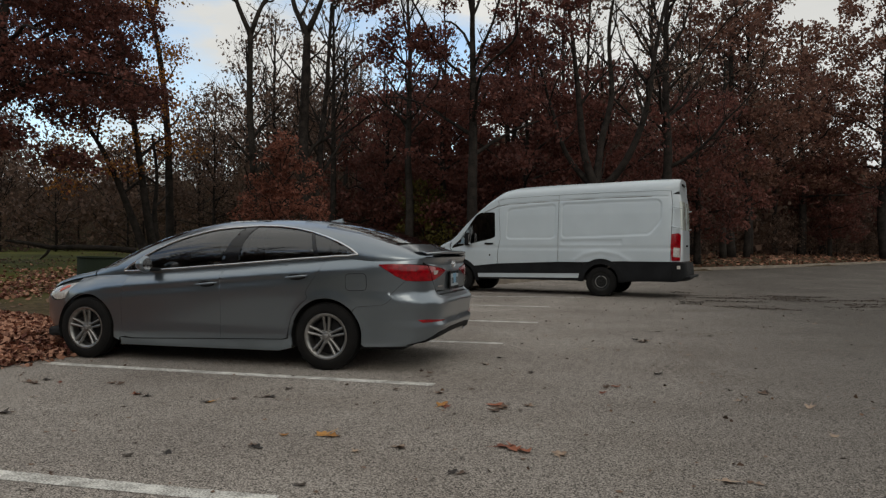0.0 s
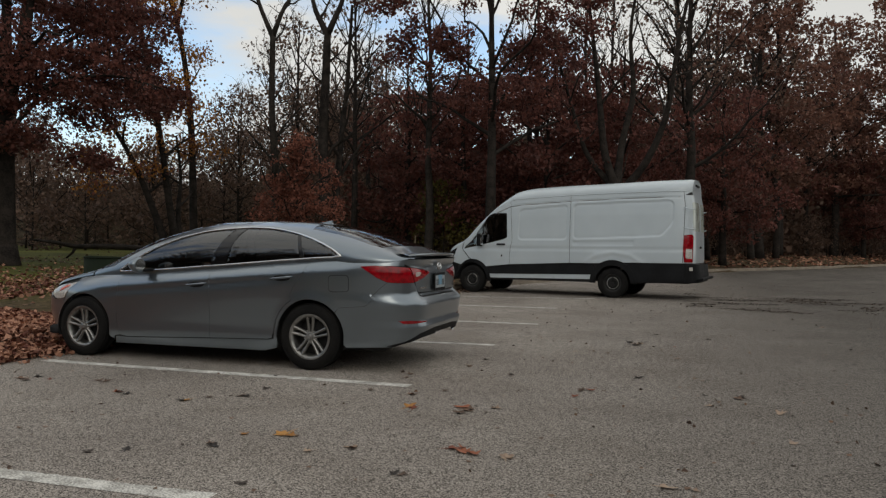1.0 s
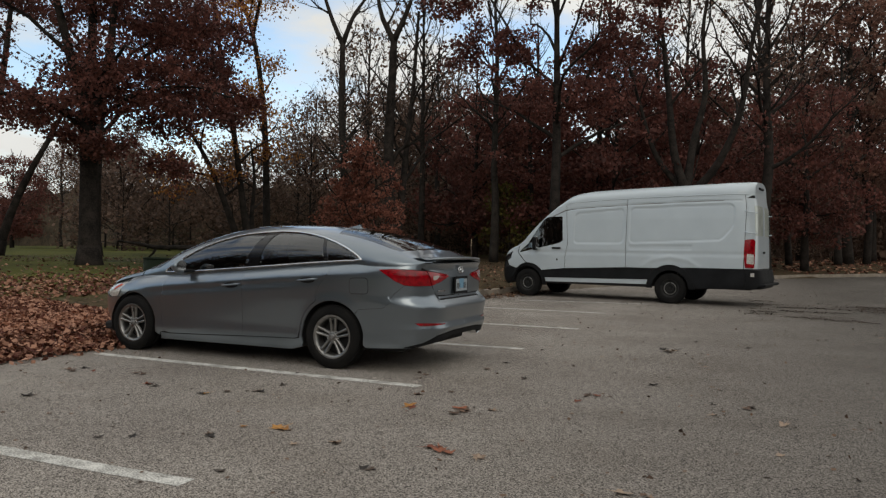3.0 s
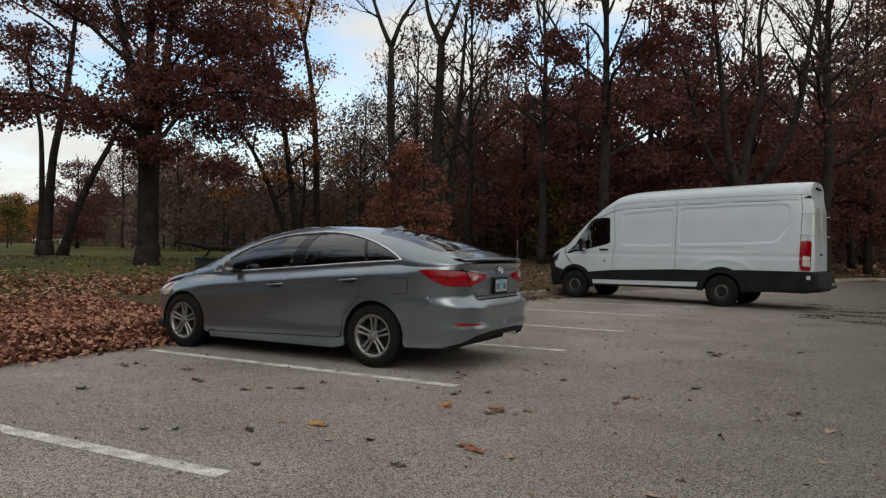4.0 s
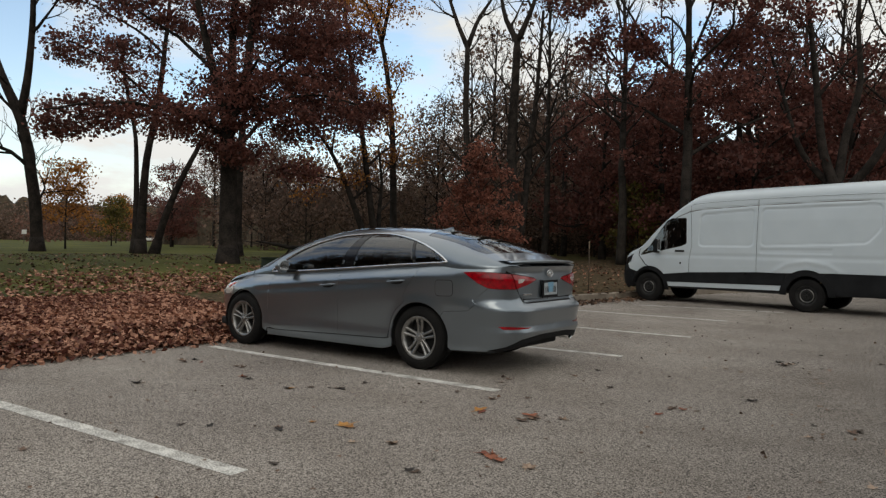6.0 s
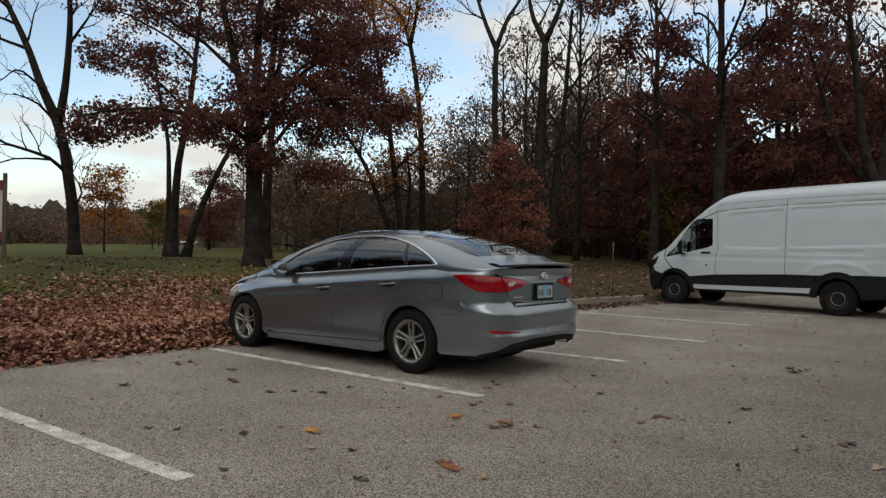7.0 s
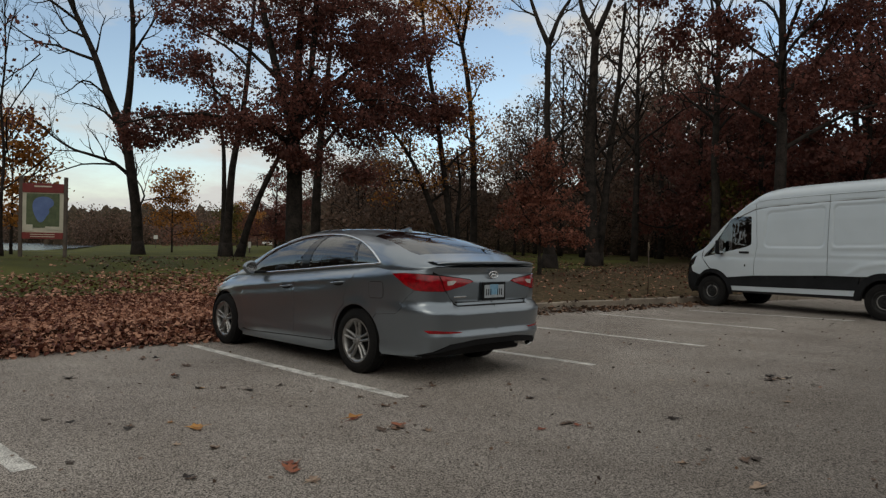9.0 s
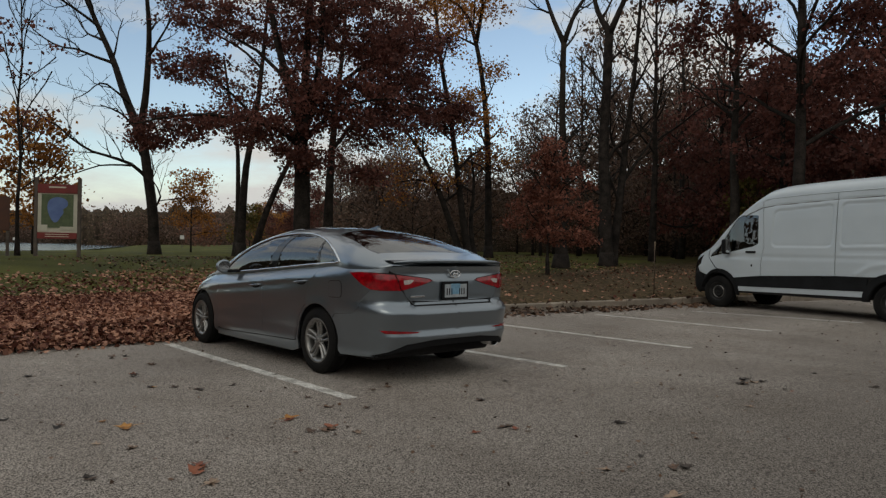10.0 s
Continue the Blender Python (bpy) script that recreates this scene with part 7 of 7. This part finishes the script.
build_wood()
far_woods()
tree_lines()
# ---- leaf litter ----
LITTER = surface("fallen_leaves", (0.10, 0.031, 0.021), (0.48, 0.25, 0.168), rough=0.75, scale=0.6, fine=4, bump=0.0, spread=0.15, island=0.75, specular=0.25)
LITTER_DARK = surface("dark_wet_leaves", (0.055, 0.034, 0.024), (0.19, 0.112, 0.073), rough=0.7, scale=0.8, fine=5, bump=0.0, spread=0.15, island=0.7, specular=0.3)

CRUMBS = surface("crushed_leaves", (0.022, 0.016, 0.012), (0.085, 0.058, 0.042), rough=0.85, scale=0.8, fine=5, bump=0.0, spread=0.15, island=0.7, specular=0.15)


def lobed_leaves(name, c, rng, size, mat, lift=0.35):
    """Five-lobed curled leaves lying about flat at the given places."""
    n = len(c)
    k = 10
    ang = np.linspace(0, 2 * math.pi, k, endpoint=False)
    rad = np.array([1.0, 0.42, 0.86, 0.40, 0.62, 0.30, 0.62, 0.40, 0.86, 0.42]) * 0.5
    s = size * rng.uniform(0.55, 1.35, n)
    rot = rng.uniform(0, 2 * math.pi, n)
    tilt = rng.normal(0, lift, (n, 2))
    curl = rng.uniform(-0.5, 0.9, n)
    a = ang[None, :] + rot[:, None]
    r = rad[None, :] * s[:, None] * rng.uniform(0.8, 1.2, (n, k))
    X, Y = r * np.cos(a), r * np.sin(a)
    Zv = X * tilt[:, :1] + Y * tilt[:, 1:] + curl[:, None] * (r ** 2) / np.maximum(s[:, None], 0.01) * 1.2
    V = np.stack([c[:, :1] + X, c[:, 1:2] + Y, c[:, 2:] + Zv + 0.01], 2).reshape(-1, 3)
    return fast_mesh(name, V, np.arange(n * k).reshape(-1, k), mat)


def build_litter():
    rng = np.random.default_rng(5)

    def spread(n, x0, x1, y0, y1, dens):
        P = np.stack([rng.uniform(x0, x1, n), rng.uniform(y0, y1, n)], 1)
        return P[rng.random(n) < dens(P[:, 0], P[:, 1])]

    def height(P, pile):
        d = edge_x(P[:, 1]) - P[:, 0]
        z = np.where(d > 0.22, ground_z(P[:, 0], P[:, 1]), np.where(d > -0.12, 0.155, 0.0) + lot_z(P[:, 0], P[:, 1]))
        heap = np.clip((-5.6 - P[:, 0]) / 0.7, 0, 1) * (d < 0.3) * np.where(d > -0.12, 0.05, 0.19)
        return np.stack([P[:, 0], P[:, 1], z + heap * rng.random(len(P)) + rng.uniform(0, pile, len(P))], 1)

    patch = lambda x, y: np.array([noise.noise(Vector((a * 0.22, b * 0.22, 0.0))) for a, b in zip(x, y)])
    # deep litter left of the saloon: near leaves with their lobes, then simpler ones
    near = spread(112000, -9.8, -5.55, -5, 7.2, lambda x, y: np.where(x > -5.85, np.exp((-(x + 5.85)) / 0.10) * 0.7, 1.0) * np.where((x < -6.8) & (patch(x, y) > 0.22), 0.5, 1.0))
    tagged(scatter_leaves("leaf_litter", height(near, 0.05), rng, 0.066, LITTER, flat=0.6), "deep drift of reddish-brown fallen leaves", "leaves", kind="stuff")
    drift = spread(3200, -7.0, -5.70, -4, 6.0, lambda x, y: np.clip((-5.6 - x) / 0.5, 0.2, 1))
    tagged(lobed_leaves("leaf_litter", height(drift, 0.06), rng, 0.085, LITTER), "reddish-brown leaves drifted over the kerb", "leaves", kind="stuff")
    mid = spread(70000, -21, -9.6, -10, 14, lambda x, y: np.clip(1.0 - (np.clip(-9.6 - x, 0, None) / 5.0) ** 1.2, 0.012, 1) * np.clip(0.8 - patch(x, y) * 1.3, 0.15, 1))
    tagged(scatter_leaves("leaf_litter", height(mid, 0.04), rng, 0.078, LITTER, flat=0.75), "reddish-brown fallen leaves thinning out over grass", "leaves", kind="stuff")
    # gutter and verge behind the bays
    gutter = spread(7000, -6.6, -4.2, 7.0, 20.5, lambda x, y: np.clip(1.3 - (x - edge_x(y)) / 0.75, 0, 1) * (x > edge_x(y) + 0.10))
    tagged(scatter_leaves("leaf_litter", height(gutter, 0.03), rng, 0.12, LITTER_DARK, flat=0.8), "dark brown leaves gathered along the kerb", "leaves", kind="stuff")
    verge = spread(16000, -22, -3, 7.0, 31, lambda x, y: (x < edge_x(y) - 0.24) * np.clip(0.62 - patch(x, y) * 1.1, 0.08, 1) * np.where(y < 12, 0.8, 0.7))
    tagged(scatter_leaves("leaf_litter", height(verge, 0.03), rng, 0.08, LITTER_DARK, flat=0.8), "scattered brown leaves on the grass verge", "leaves", kind="stuff")
    pale = spread(2600, -16, -4, 8, 27, lambda x, y: (x < edge_x(y) - 0.24) * 0.9)
    tagged(scatter_leaves("leaf_litter", height(pale, 0.04), rng, 0.085, LITTER, flat=0.8), "pale dry leaves on the grass verge", "leaves", kind="stuff")
    far = spread(9000, 0, 34, 38, 84, lambda x, y: (x < edge_x(y) - 0.2) * (x > edge_x(y) - 14))
    tagged(scatter_leaves("leaf_litter", height(far, 0.03), rng, 0.24, LITTER, flat=0.8), "dry leaves along the far edge of the car park", "leaves", kind="stuff")
    # dark drifts of bits across the open asphalt
    t = rng.random(22000)
    band = rng.integers(0, 6, 22000)
    x = 0.9 + 11.0 * t
    y = 16.9 - 0.22 * (x - 1) + (band - 2.5) * 0.8 + rng.normal(0, 0.16, 22000) + 0.25 * np.sin(x * 1.7 + band)
    keep = np.array([noise.noise(Vector((a * 0.7, b * 2.0, 3.0))) for a, b in zip(x, y)]) > 0.02
    P = np.stack([x, y, lot_z(x, y) + 0.006], 1)[keep]
    tagged(scatter_leaves("leaf_crumbs", P, rng, 0.036, CRUMBS, flat=0.97), "dark streaks of crushed leaves on asphalt", "leaves", kind="stuff")
    # crumbs and bits all over the bays
    P = spread(3200, -5.5, 9, -3, 26, lambda x, y: np.ones_like(x))
    tagged(scatter_leaves("leaf_crumbs", np.stack([P[:, 0], P[:, 1], lot_z(P[:, 0], P[:, 1]) + 0.006], 1), rng, 0.034, LITTER_DARK, flat=0.9), "small dark leaf crumbs on asphalt", "leaves", kind="stuff")


def leaf_shapes():
    """A few curled leaves that the single ones share."""
    out = []
    rng = np.random.default_rng(8)
    for i in range(6):
        k = 14
        V = [(0.0, 0.0, 0.012)]
        lob = 5 if i % 2 == 0 else 3
        for j in range(k):
            a = 2 * math.pi * j / k
            r = 0.5 * (0.72 + 0.28 * math.cos(a * lob)) * (1.0 + 0.2 * math.cos(a)) * rng.uniform(0.85, 1.15)
            x, y = r * math.cos(a), r * math.sin(a) * 0.8
            V.append((x, y, 0.02 + (0.55 + 0.3 * (i % 3)) * y * y + 0.25 * x * x * rng.uniform(0.2, 1.2)))
        V.append((-0.95, 0.05, 0.06))
        F = [(0, j + 1, (j + 1) % k + 1) for j in range(k)] + [(7, 8, k + 1)]
        me = bpy.data.meshes.new("fallen_leaf")
        me.from_pydata(V, [], F)
        out.append(me)
    return out


def single_leaves():
    shapes = leaf_shapes()
    tones = {"brown": ((0.075, 0.045, 0.03), (0.17, 0.10, 0.065), "curled brown fallen leaf on asphalt"), "dark": ((0.018, 0.013, 0.011), (0.055, 0.038, 0.028), "dark shrivelled fallen leaf on asphalt"),
             "tan": ((0.24, 0.16, 0.11), (0.40, 0.29, 0.21), "pale tan fallen leaf on asphalt"), "orange": ((0.30, 0.13, 0.03), (0.50, 0.24, 0.06), "orange-yellow fallen leaf on asphalt"), "red": ((0.17, 0.045, 0.025), (0.30, 0.10, 0.05), "red-brown fallen leaf on asphalt")}
    mats = {k: surface(k + "_leaf", a, b, rough=0.7, scale=9, fine=60, bump=0.2, objects=0.5) for k, (a, b, c) in tones.items()}
    kinds = {}
    for k in tones:
        for i, sh in enumerate(shapes):
            me = sh.copy()
            me.materials.append(mats[k])
            kinds[k, i] = me
    rng = random.Random(4)
    spots = [(0.37, 6.28, "dark", 0.12), (-1.68, 3.52, "orange", 0.17), (-1.62, 3.50, "orange", 0.13), (-0.55, 3.56, "red", 0.15), (-0.42, 3.50, "red", 0.16), (1.41, 5.23, "tan", 0.15), (0.15, 8.73, "dark", 0.16), (0.3, 8.8, "dark", 0.15), (0.22, 8.6, "brown", 0.14)]
    spots = [(x, y, tone, size * 0.8) for x, y, tone, size in spots + FOUND_LEAVES]
    for i in range(95):
        x, y = rng.uniform(-5.4, 7.5), rng.uniform(0.5, 24)
        if -6.4 < x < -1.7 and 5.7 < y < 7.4:
            continue
        spots.append((x, y, rng.choice(["brown", "brown", "dark", "dark", "tan", "red"]), rng.uniform(0.05, 0.10)))
    for x, y, tone, size in spots:
        ob = new("fallen_leaf", kinds[tone, rng.randrange(6)])
        ob.matrix_world = pose(x, y, float(pave_z(x, y)) + 0.003, rng.uniform(-7, 7), rng.uniform(-7, 7), rng.uniform(0, 360)) @ Matrix.Scale(size, 4)
        tagged(ob, tones[tone][2], "leaf", "fallen leaves on the asphalt")


# ---- sign board, posts and small things ----
SIGN_RED = surface("sign_red", (0.17, 0.022, 0.022), (0.24, 0.035, 0.03), rough=0.5, scale=4)
SIGN_CREAM = surface("sign_cream", (0.55, 0.52, 0.42), (0.66, 0.63, 0.52), rough=0.5, scale=4)
SIGN_BLUE = surface("map_blue", (0.10, 0.16, 0.36), (0.14, 0.22, 0.45), rough=0.5, scale=5)
SIGN_GREEN = surface("map_green", (0.07, 0.10, 0.05), (0.13, 0.16, 0.08), rough=0.5, scale=9)
POST_WOOD = surface("grey_post_wood", (0.07, 0.055, 0.045), (0.15, 0.12, 0.10), rough=0.9, scale=3, fine=40, bump=0.6)
DARK_GREEN = surface("dark_green_paint", (0.010, 0.016, 0.010), (0.022, 0.03, 0.018), rough=0.8, scale=3, specular=0.12)
METAL_POST = surface("rusty_stake", (0.06, 0.045, 0.035), (0.13, 0.09, 0.06), rough=0.8, scale=6, metallic=0.3)
WHITE_SIGN = surface("white_sign", (0.6, 0.6, 0.58), (0.75, 0.75, 0.72), rough=0.5)


def map_board():
    a, b = Vector((-21.60, 6.93, 0)), Vector((-20.90, 8.00, 0))
    c = (a + b) / 2
    d = (b - a)
    w = d.length
    ang = math.degrees(math.atan2(d.y, d.x))
    z = gz(c.x, c.y)
    t = thing("map_board", pose(c.x, c.y, z, 0, 0, ang), "park map board with red bands on two grey timber posts", "sign")
    # local x along the board, -y towards the car park
    for s in (-1, 1):
        part("post", bevel_box((0.10, 0.10, 2.75), (s * w / 2, 0, 1.12), 0.012), POST_WOOD, t, "grey timber post")
    part("back_panel", bevel_box((w - 0.10, 0.05, 1.72), (0, 0.0, 1.42), 0.006), SIGN_CREAM, t)
    part("header_band", bevel_box((w - 0.11, 0.03, 0.28), (0, -0.036, 2.14), 0.004), SIGN_RED, t, "dark red header band")
    part("footer_band", bevel_box((w - 0.11, 0.03, 0.20), (0, -0.036, 0.66), 0.004), SIGN_RED, t, "dark red footer band")
    part("header_bar", bevel_box((0.5, 0.006, 0.045), (0, -0.053, 2.19), 0.001), SIGN_CREAM, t)
    for zz in (0.70, 0.63):
        part("footer_bar", bevel_box((0.7, 0.006, 0.02), (0, -0.053, zz), 0.001), SIGN_CREAM, t)
    mp = part("map_panel", bevel_box((0.94, 0.02, 1.06), (0, -0.034, 1.44), 0.003), SIGN_GREEN, t, "printed map of a lake")
    pts = [(-0.30, 1.62), (-0.24, 1.80), (-0.05, 1.88), (0.18, 1.86), (0.32, 1.74), (0.30, 1.58), (0.16, 1.50), (0.20, 1.38), (0.10, 1.26), (0.02, 1.10), (-0.10, 1.06), (-0.20, 1.22), (-0.28, 1.42)]
    pts = rounded(pts, 0.09, 3)
    bm = bmesh.new()
    f = bm.faces.new([bm.verts.new((p[0], -0.046, p[1])) for p in pts])
    r = bmesh.ops.extrude_face_region(bm, geom=[f])
    bmesh.ops.translate(bm, vec=(0, -0.003, 0), verts=[v for v in r["geom"] if isinstance(v, bmesh.types.BMVert)])
    part("map_lake", bm, SIGN_BLUE, mp)
    part("map_key", bevel_box((0.28, 0.006, 0.20), (-0.42, -0.05, 0.90), 0.001), SIGN_CREAM, t)
    part("map_key", bevel_box((0.40, 0.006, 0.10), (0.28, -0.05, 0.90), 0.001), SIGN_CREAM, t)


def notice_board():
    t = thing("notice_board", pose(-21.78, 6.20, gz(-21.78, 6.2), 0, 0, 75), "dark rust-brown notice board on timber posts", "sign")
    for s in (0, -1.25):
        part("post", bevel_box((0.09, 0.09, 1.9), (s, 0, 0.75), 0.012), POST_WOOD, t, "grey timber post")
    part("panel", bevel_box((1.3, 0.05, 1.05), (-0.60, -0.06, 1.32), 0.008), surface("rust_brown_board", (0.07, 0.028, 0.018), (0.11, 0.045, 0.028), rough=0.7, scale=5), t)


def small_things():
    # stake by the kerb
    x, y = -6.02, 17.26
    t = thing("marker_stake", pose(x, y, gz(x, y) - 0.1), "thin rusty marker stake behind the kerb", "stake")
    V, F = tube([(0, 0, 0), (0.01, 0, 0.7), (-0.005, 0, 1.42)], 0.013, 6)
    link_mesh("stake_rod", V, F, METAL_POST, t)
    part("stake_tag", bevel_box((0.034, 0.01, 0.20), (0, 0, 1.32), 0.003), surface("stake_tan", (0.3, 0.22, 0.14), (0.42, 0.33, 0.22), rough=0.8), t)
    # dark green drum for litter on the verge
    x, y = -7.08, 7.54
    t = thing("litter_drum", pose(x, y, gz(x, y) - 0.02, 0, 1.5, 20), "dark green painted steel litter drum on the leafy verge", "bin")
    r = 0.285
    V, F = lathe([(0.005, 0.01), (r - 0.01, 0.01), (r, 0.03), (r, 0.29), (r + 0.012, 0.305), (r, 0.32), (r, 0.60), (r + 0.012, 0.615), (r, 0.63), (r, 0.90), (r - 0.02, 0.90), (r - 0.02, 0.10), (0.005, 0.10)], 40, "z")
    link_mesh("drum_wall", V, F, DARK_GREEN, t)
    V, F = tube([(r * math.cos(a), r * math.sin(a), 0.905) for a in np.linspace(0, 2 * math.pi, 37)[:-1]], 0.012, 6, True)
    link_mesh("drum_rim", V, F, DARK_GREEN, t, True)
    V, F = lathe([(0.003, 0.80), (r - 0.025, 0.78), (r - 0.02, 0.76)], 30, "z")
    link_mesh("bin_liner", V, F, BLACK_PLASTIC, t, True, "black bin liner")
    # fallen limb by the oaks
    x, y = -19.2, 18.0
    R, A = view_axes(x, y)
    t = thing("fallen_branch", pose(x, y, gz(x, y)), "long fallen dark branch lying on the grass", "branch")
    q = lambda r, h, a=0: tuple(R * r + A * a + np.array([0, 0, h]))
    V, F = tube([q(-0.9, 0.62), q(-0.3, 0.55), q(0.4, 0.40), q(1.2, 0.42), q(2.2, 0.38), q(3.1, 0.30)], [0.03, 0.06, 0.08, 0.09, 0.10, 0.10], 8)
    link_mesh("branch_stem", V, F, BARK, t)
    V, F = tube([q(0.4, 0.40), q(0.3, 0.2), q(0.1, 0.0)], [0.06, 0.05, 0.03], 6)
    link_mesh("branch_fork", V, F, BARK, t)
    V, F = tube([q(2.9, 0.32), q(3.1, 0.12), q(3.3, -0.05)], [0.08, 0.06, 0.05], 6)
    link_mesh("branch_fork", V, F, BARK, t)
    # small white signs on the field
    for x, y, w, h, zz in ((-28.4, 18.4, 0.14, 0.30, 0.40), (-72.0, 31.0, 0.42, 0.42, 1.2), (-110.0, 22.0, 0.6, 0.4, 1.4)):
        R, A = view_axes(x, y)
        t = thing("small_sign", pose(x, y, gz(x, y), 0, 0, math.degrees(math.atan2(R[1], R[0]))), "small white sign plate on a thin post", "sign")
        part("sign_post", bevel_box((0.06, 0.06, zz), (0, 0.05, zz / 2), 0.01), POST_WOOD, t)
        part("sign_plate", bevel_box((w, 0.03, h), (0, 0, zz), 0.01), WHITE_SIGN, t)
    # parked cars far across the field
    for i, (x, y) in enumerate(((-118, 78), (-127, 81), (-139, 84))):
        R, A = view_axes(x, y)
        t = thing("distant_car", pose(x, y, gz(x, y), 0, 0, math.degrees(math.atan2(R[1], R[0]))), "pale parked car far across the field", "car", "distant cars")
        part("car_body", bevel_box((4.3, 1.8, 0.6), (0, 0, 0.6), 0.15, 3), STEEL_GREY if i == 1 else WHITE_SIGN, t)
        part("car_cabin", bevel_box((2.2, 1.6, 0.55), (-0.2, 0, 1.22), 0.2, 3), BLACK_PLASTIC, t)
        for sx in (-1.35, 1.35):
            V, F = lathe([(0.01, -0.92), (0.32, -0.92), (0.33, -0.7), (0.01, -0.68)], 14)
            link_mesh("car_wheel", [(a + sx, b, c + 0.33) for a, b, c in V], F, TYRE, t)


FOUND_LEAVES = []
FOUND_LEAVES += [(x, y, "brown", s) for x, y, s in [(-4.9, 4.38, 0.14), (-4.16, 4.53, 0.12), (-2.8, 4.27, 0.12), (-2.6, 4.4, 0.13), (-1.33, 4.89, 0.12), (-0.75, 4.5, 0.13), (-0.59, 4.66, 0.09), (-0.06, 5.52, 0.13), (1.16, 5.65, 0.14), (-1.97, 3.19, 0.1), (-1.27, 6.32, 0.12), (-1.67, 5.73, 0.12), (-1.72, 4.95, 0.1), (-1.12, 3.39, 0.1), (-0.66, 3.04, 0.09), (-0.78, 4.42, 0.13), (-0.75, 4.55, 0.14), (-1.12, 5.11, 0.1), (-1.64, 5.55, 0.1), (-4.79, 4.33, 0.15), (-4.07, 4.52, 0.12), (-0.76, 5.99, 0.12), (-0.06, 5.57, 0.14), (-0.04, 7.73, 0.1)]]
FOUND_LEAVES += [(x, y, "dark", s) for x, y, s in [(-3.63, 4.21, 0.13), (-2.57, 4.71, 0.12), (-0.77, 6.02, 0.11), (-0.71, 3.03, 0.09), (-2.53, 2.81, 0.1), (-1.22, 6.79, 0.13), (-3.51, 4.15, 0.12), (-2.94, 4.11, 0.12), (-2.55, 4.4, 0.13), (-1.93, 3.16, 0.12), (-4.08, 3.4, 0.18), (0.36, 6.31, 0.12), (1.19, 5.73, 0.16), (0.13, 8.84, 0.15), (0.22, 8.52, 0.2), (0.6, 8.6, 0.1), (0.43, 9.73, 0.12), (1.1, 9.41, 0.14), (-0.19, 8.54, 0.1)]]
FOUND_LEAVES += [(x, y, "orange", s) for x, y, s in [(-2.9, 4.13, 0.12), (-1.91, 3.44, 0.1), (-1.19, 4.49, 0.15)]]
FOUND_LEAVES += [(x, y, "red", s) for x, y, s in [(-0.8, 4.59, 0.17), (-0.49, 3.53, 0.17), (-1.15, 4.46, 0.14), (-3.63, 4.19, 0.13)]]
FOUND_LEAVES += [(x, y, "tan", s) for x, y, s in [(0.94, 5.3, 0.1), (0.64, 3.27, 0.13), (-0.22, 3.49, 0.11), (-1.13, 3.39, 0.12), (1.37, 4.38, 0.1), (-0.21, 3.5, 0.12), (-0.56, 4.65, 0.1), (0.27, 8.69, 0.16), (0.71, 7.61, 0.12), (-0.4, 7.72, 0.1)]]
map_board()
notice_board()
small_things()
build_litter()
single_leaves()
# ---- vehicles take their places ----
sedan(pose(-1.59, 6.525, -0.008, 0, 0, 180) @ pose(0, 0, 0, 0, 0.34, 0))
cargo_van(pose(-0.74, 16.70, 0.02, 0, 0, -10) @ pose(1.93, 1.01, 0, 0, 0, 180))
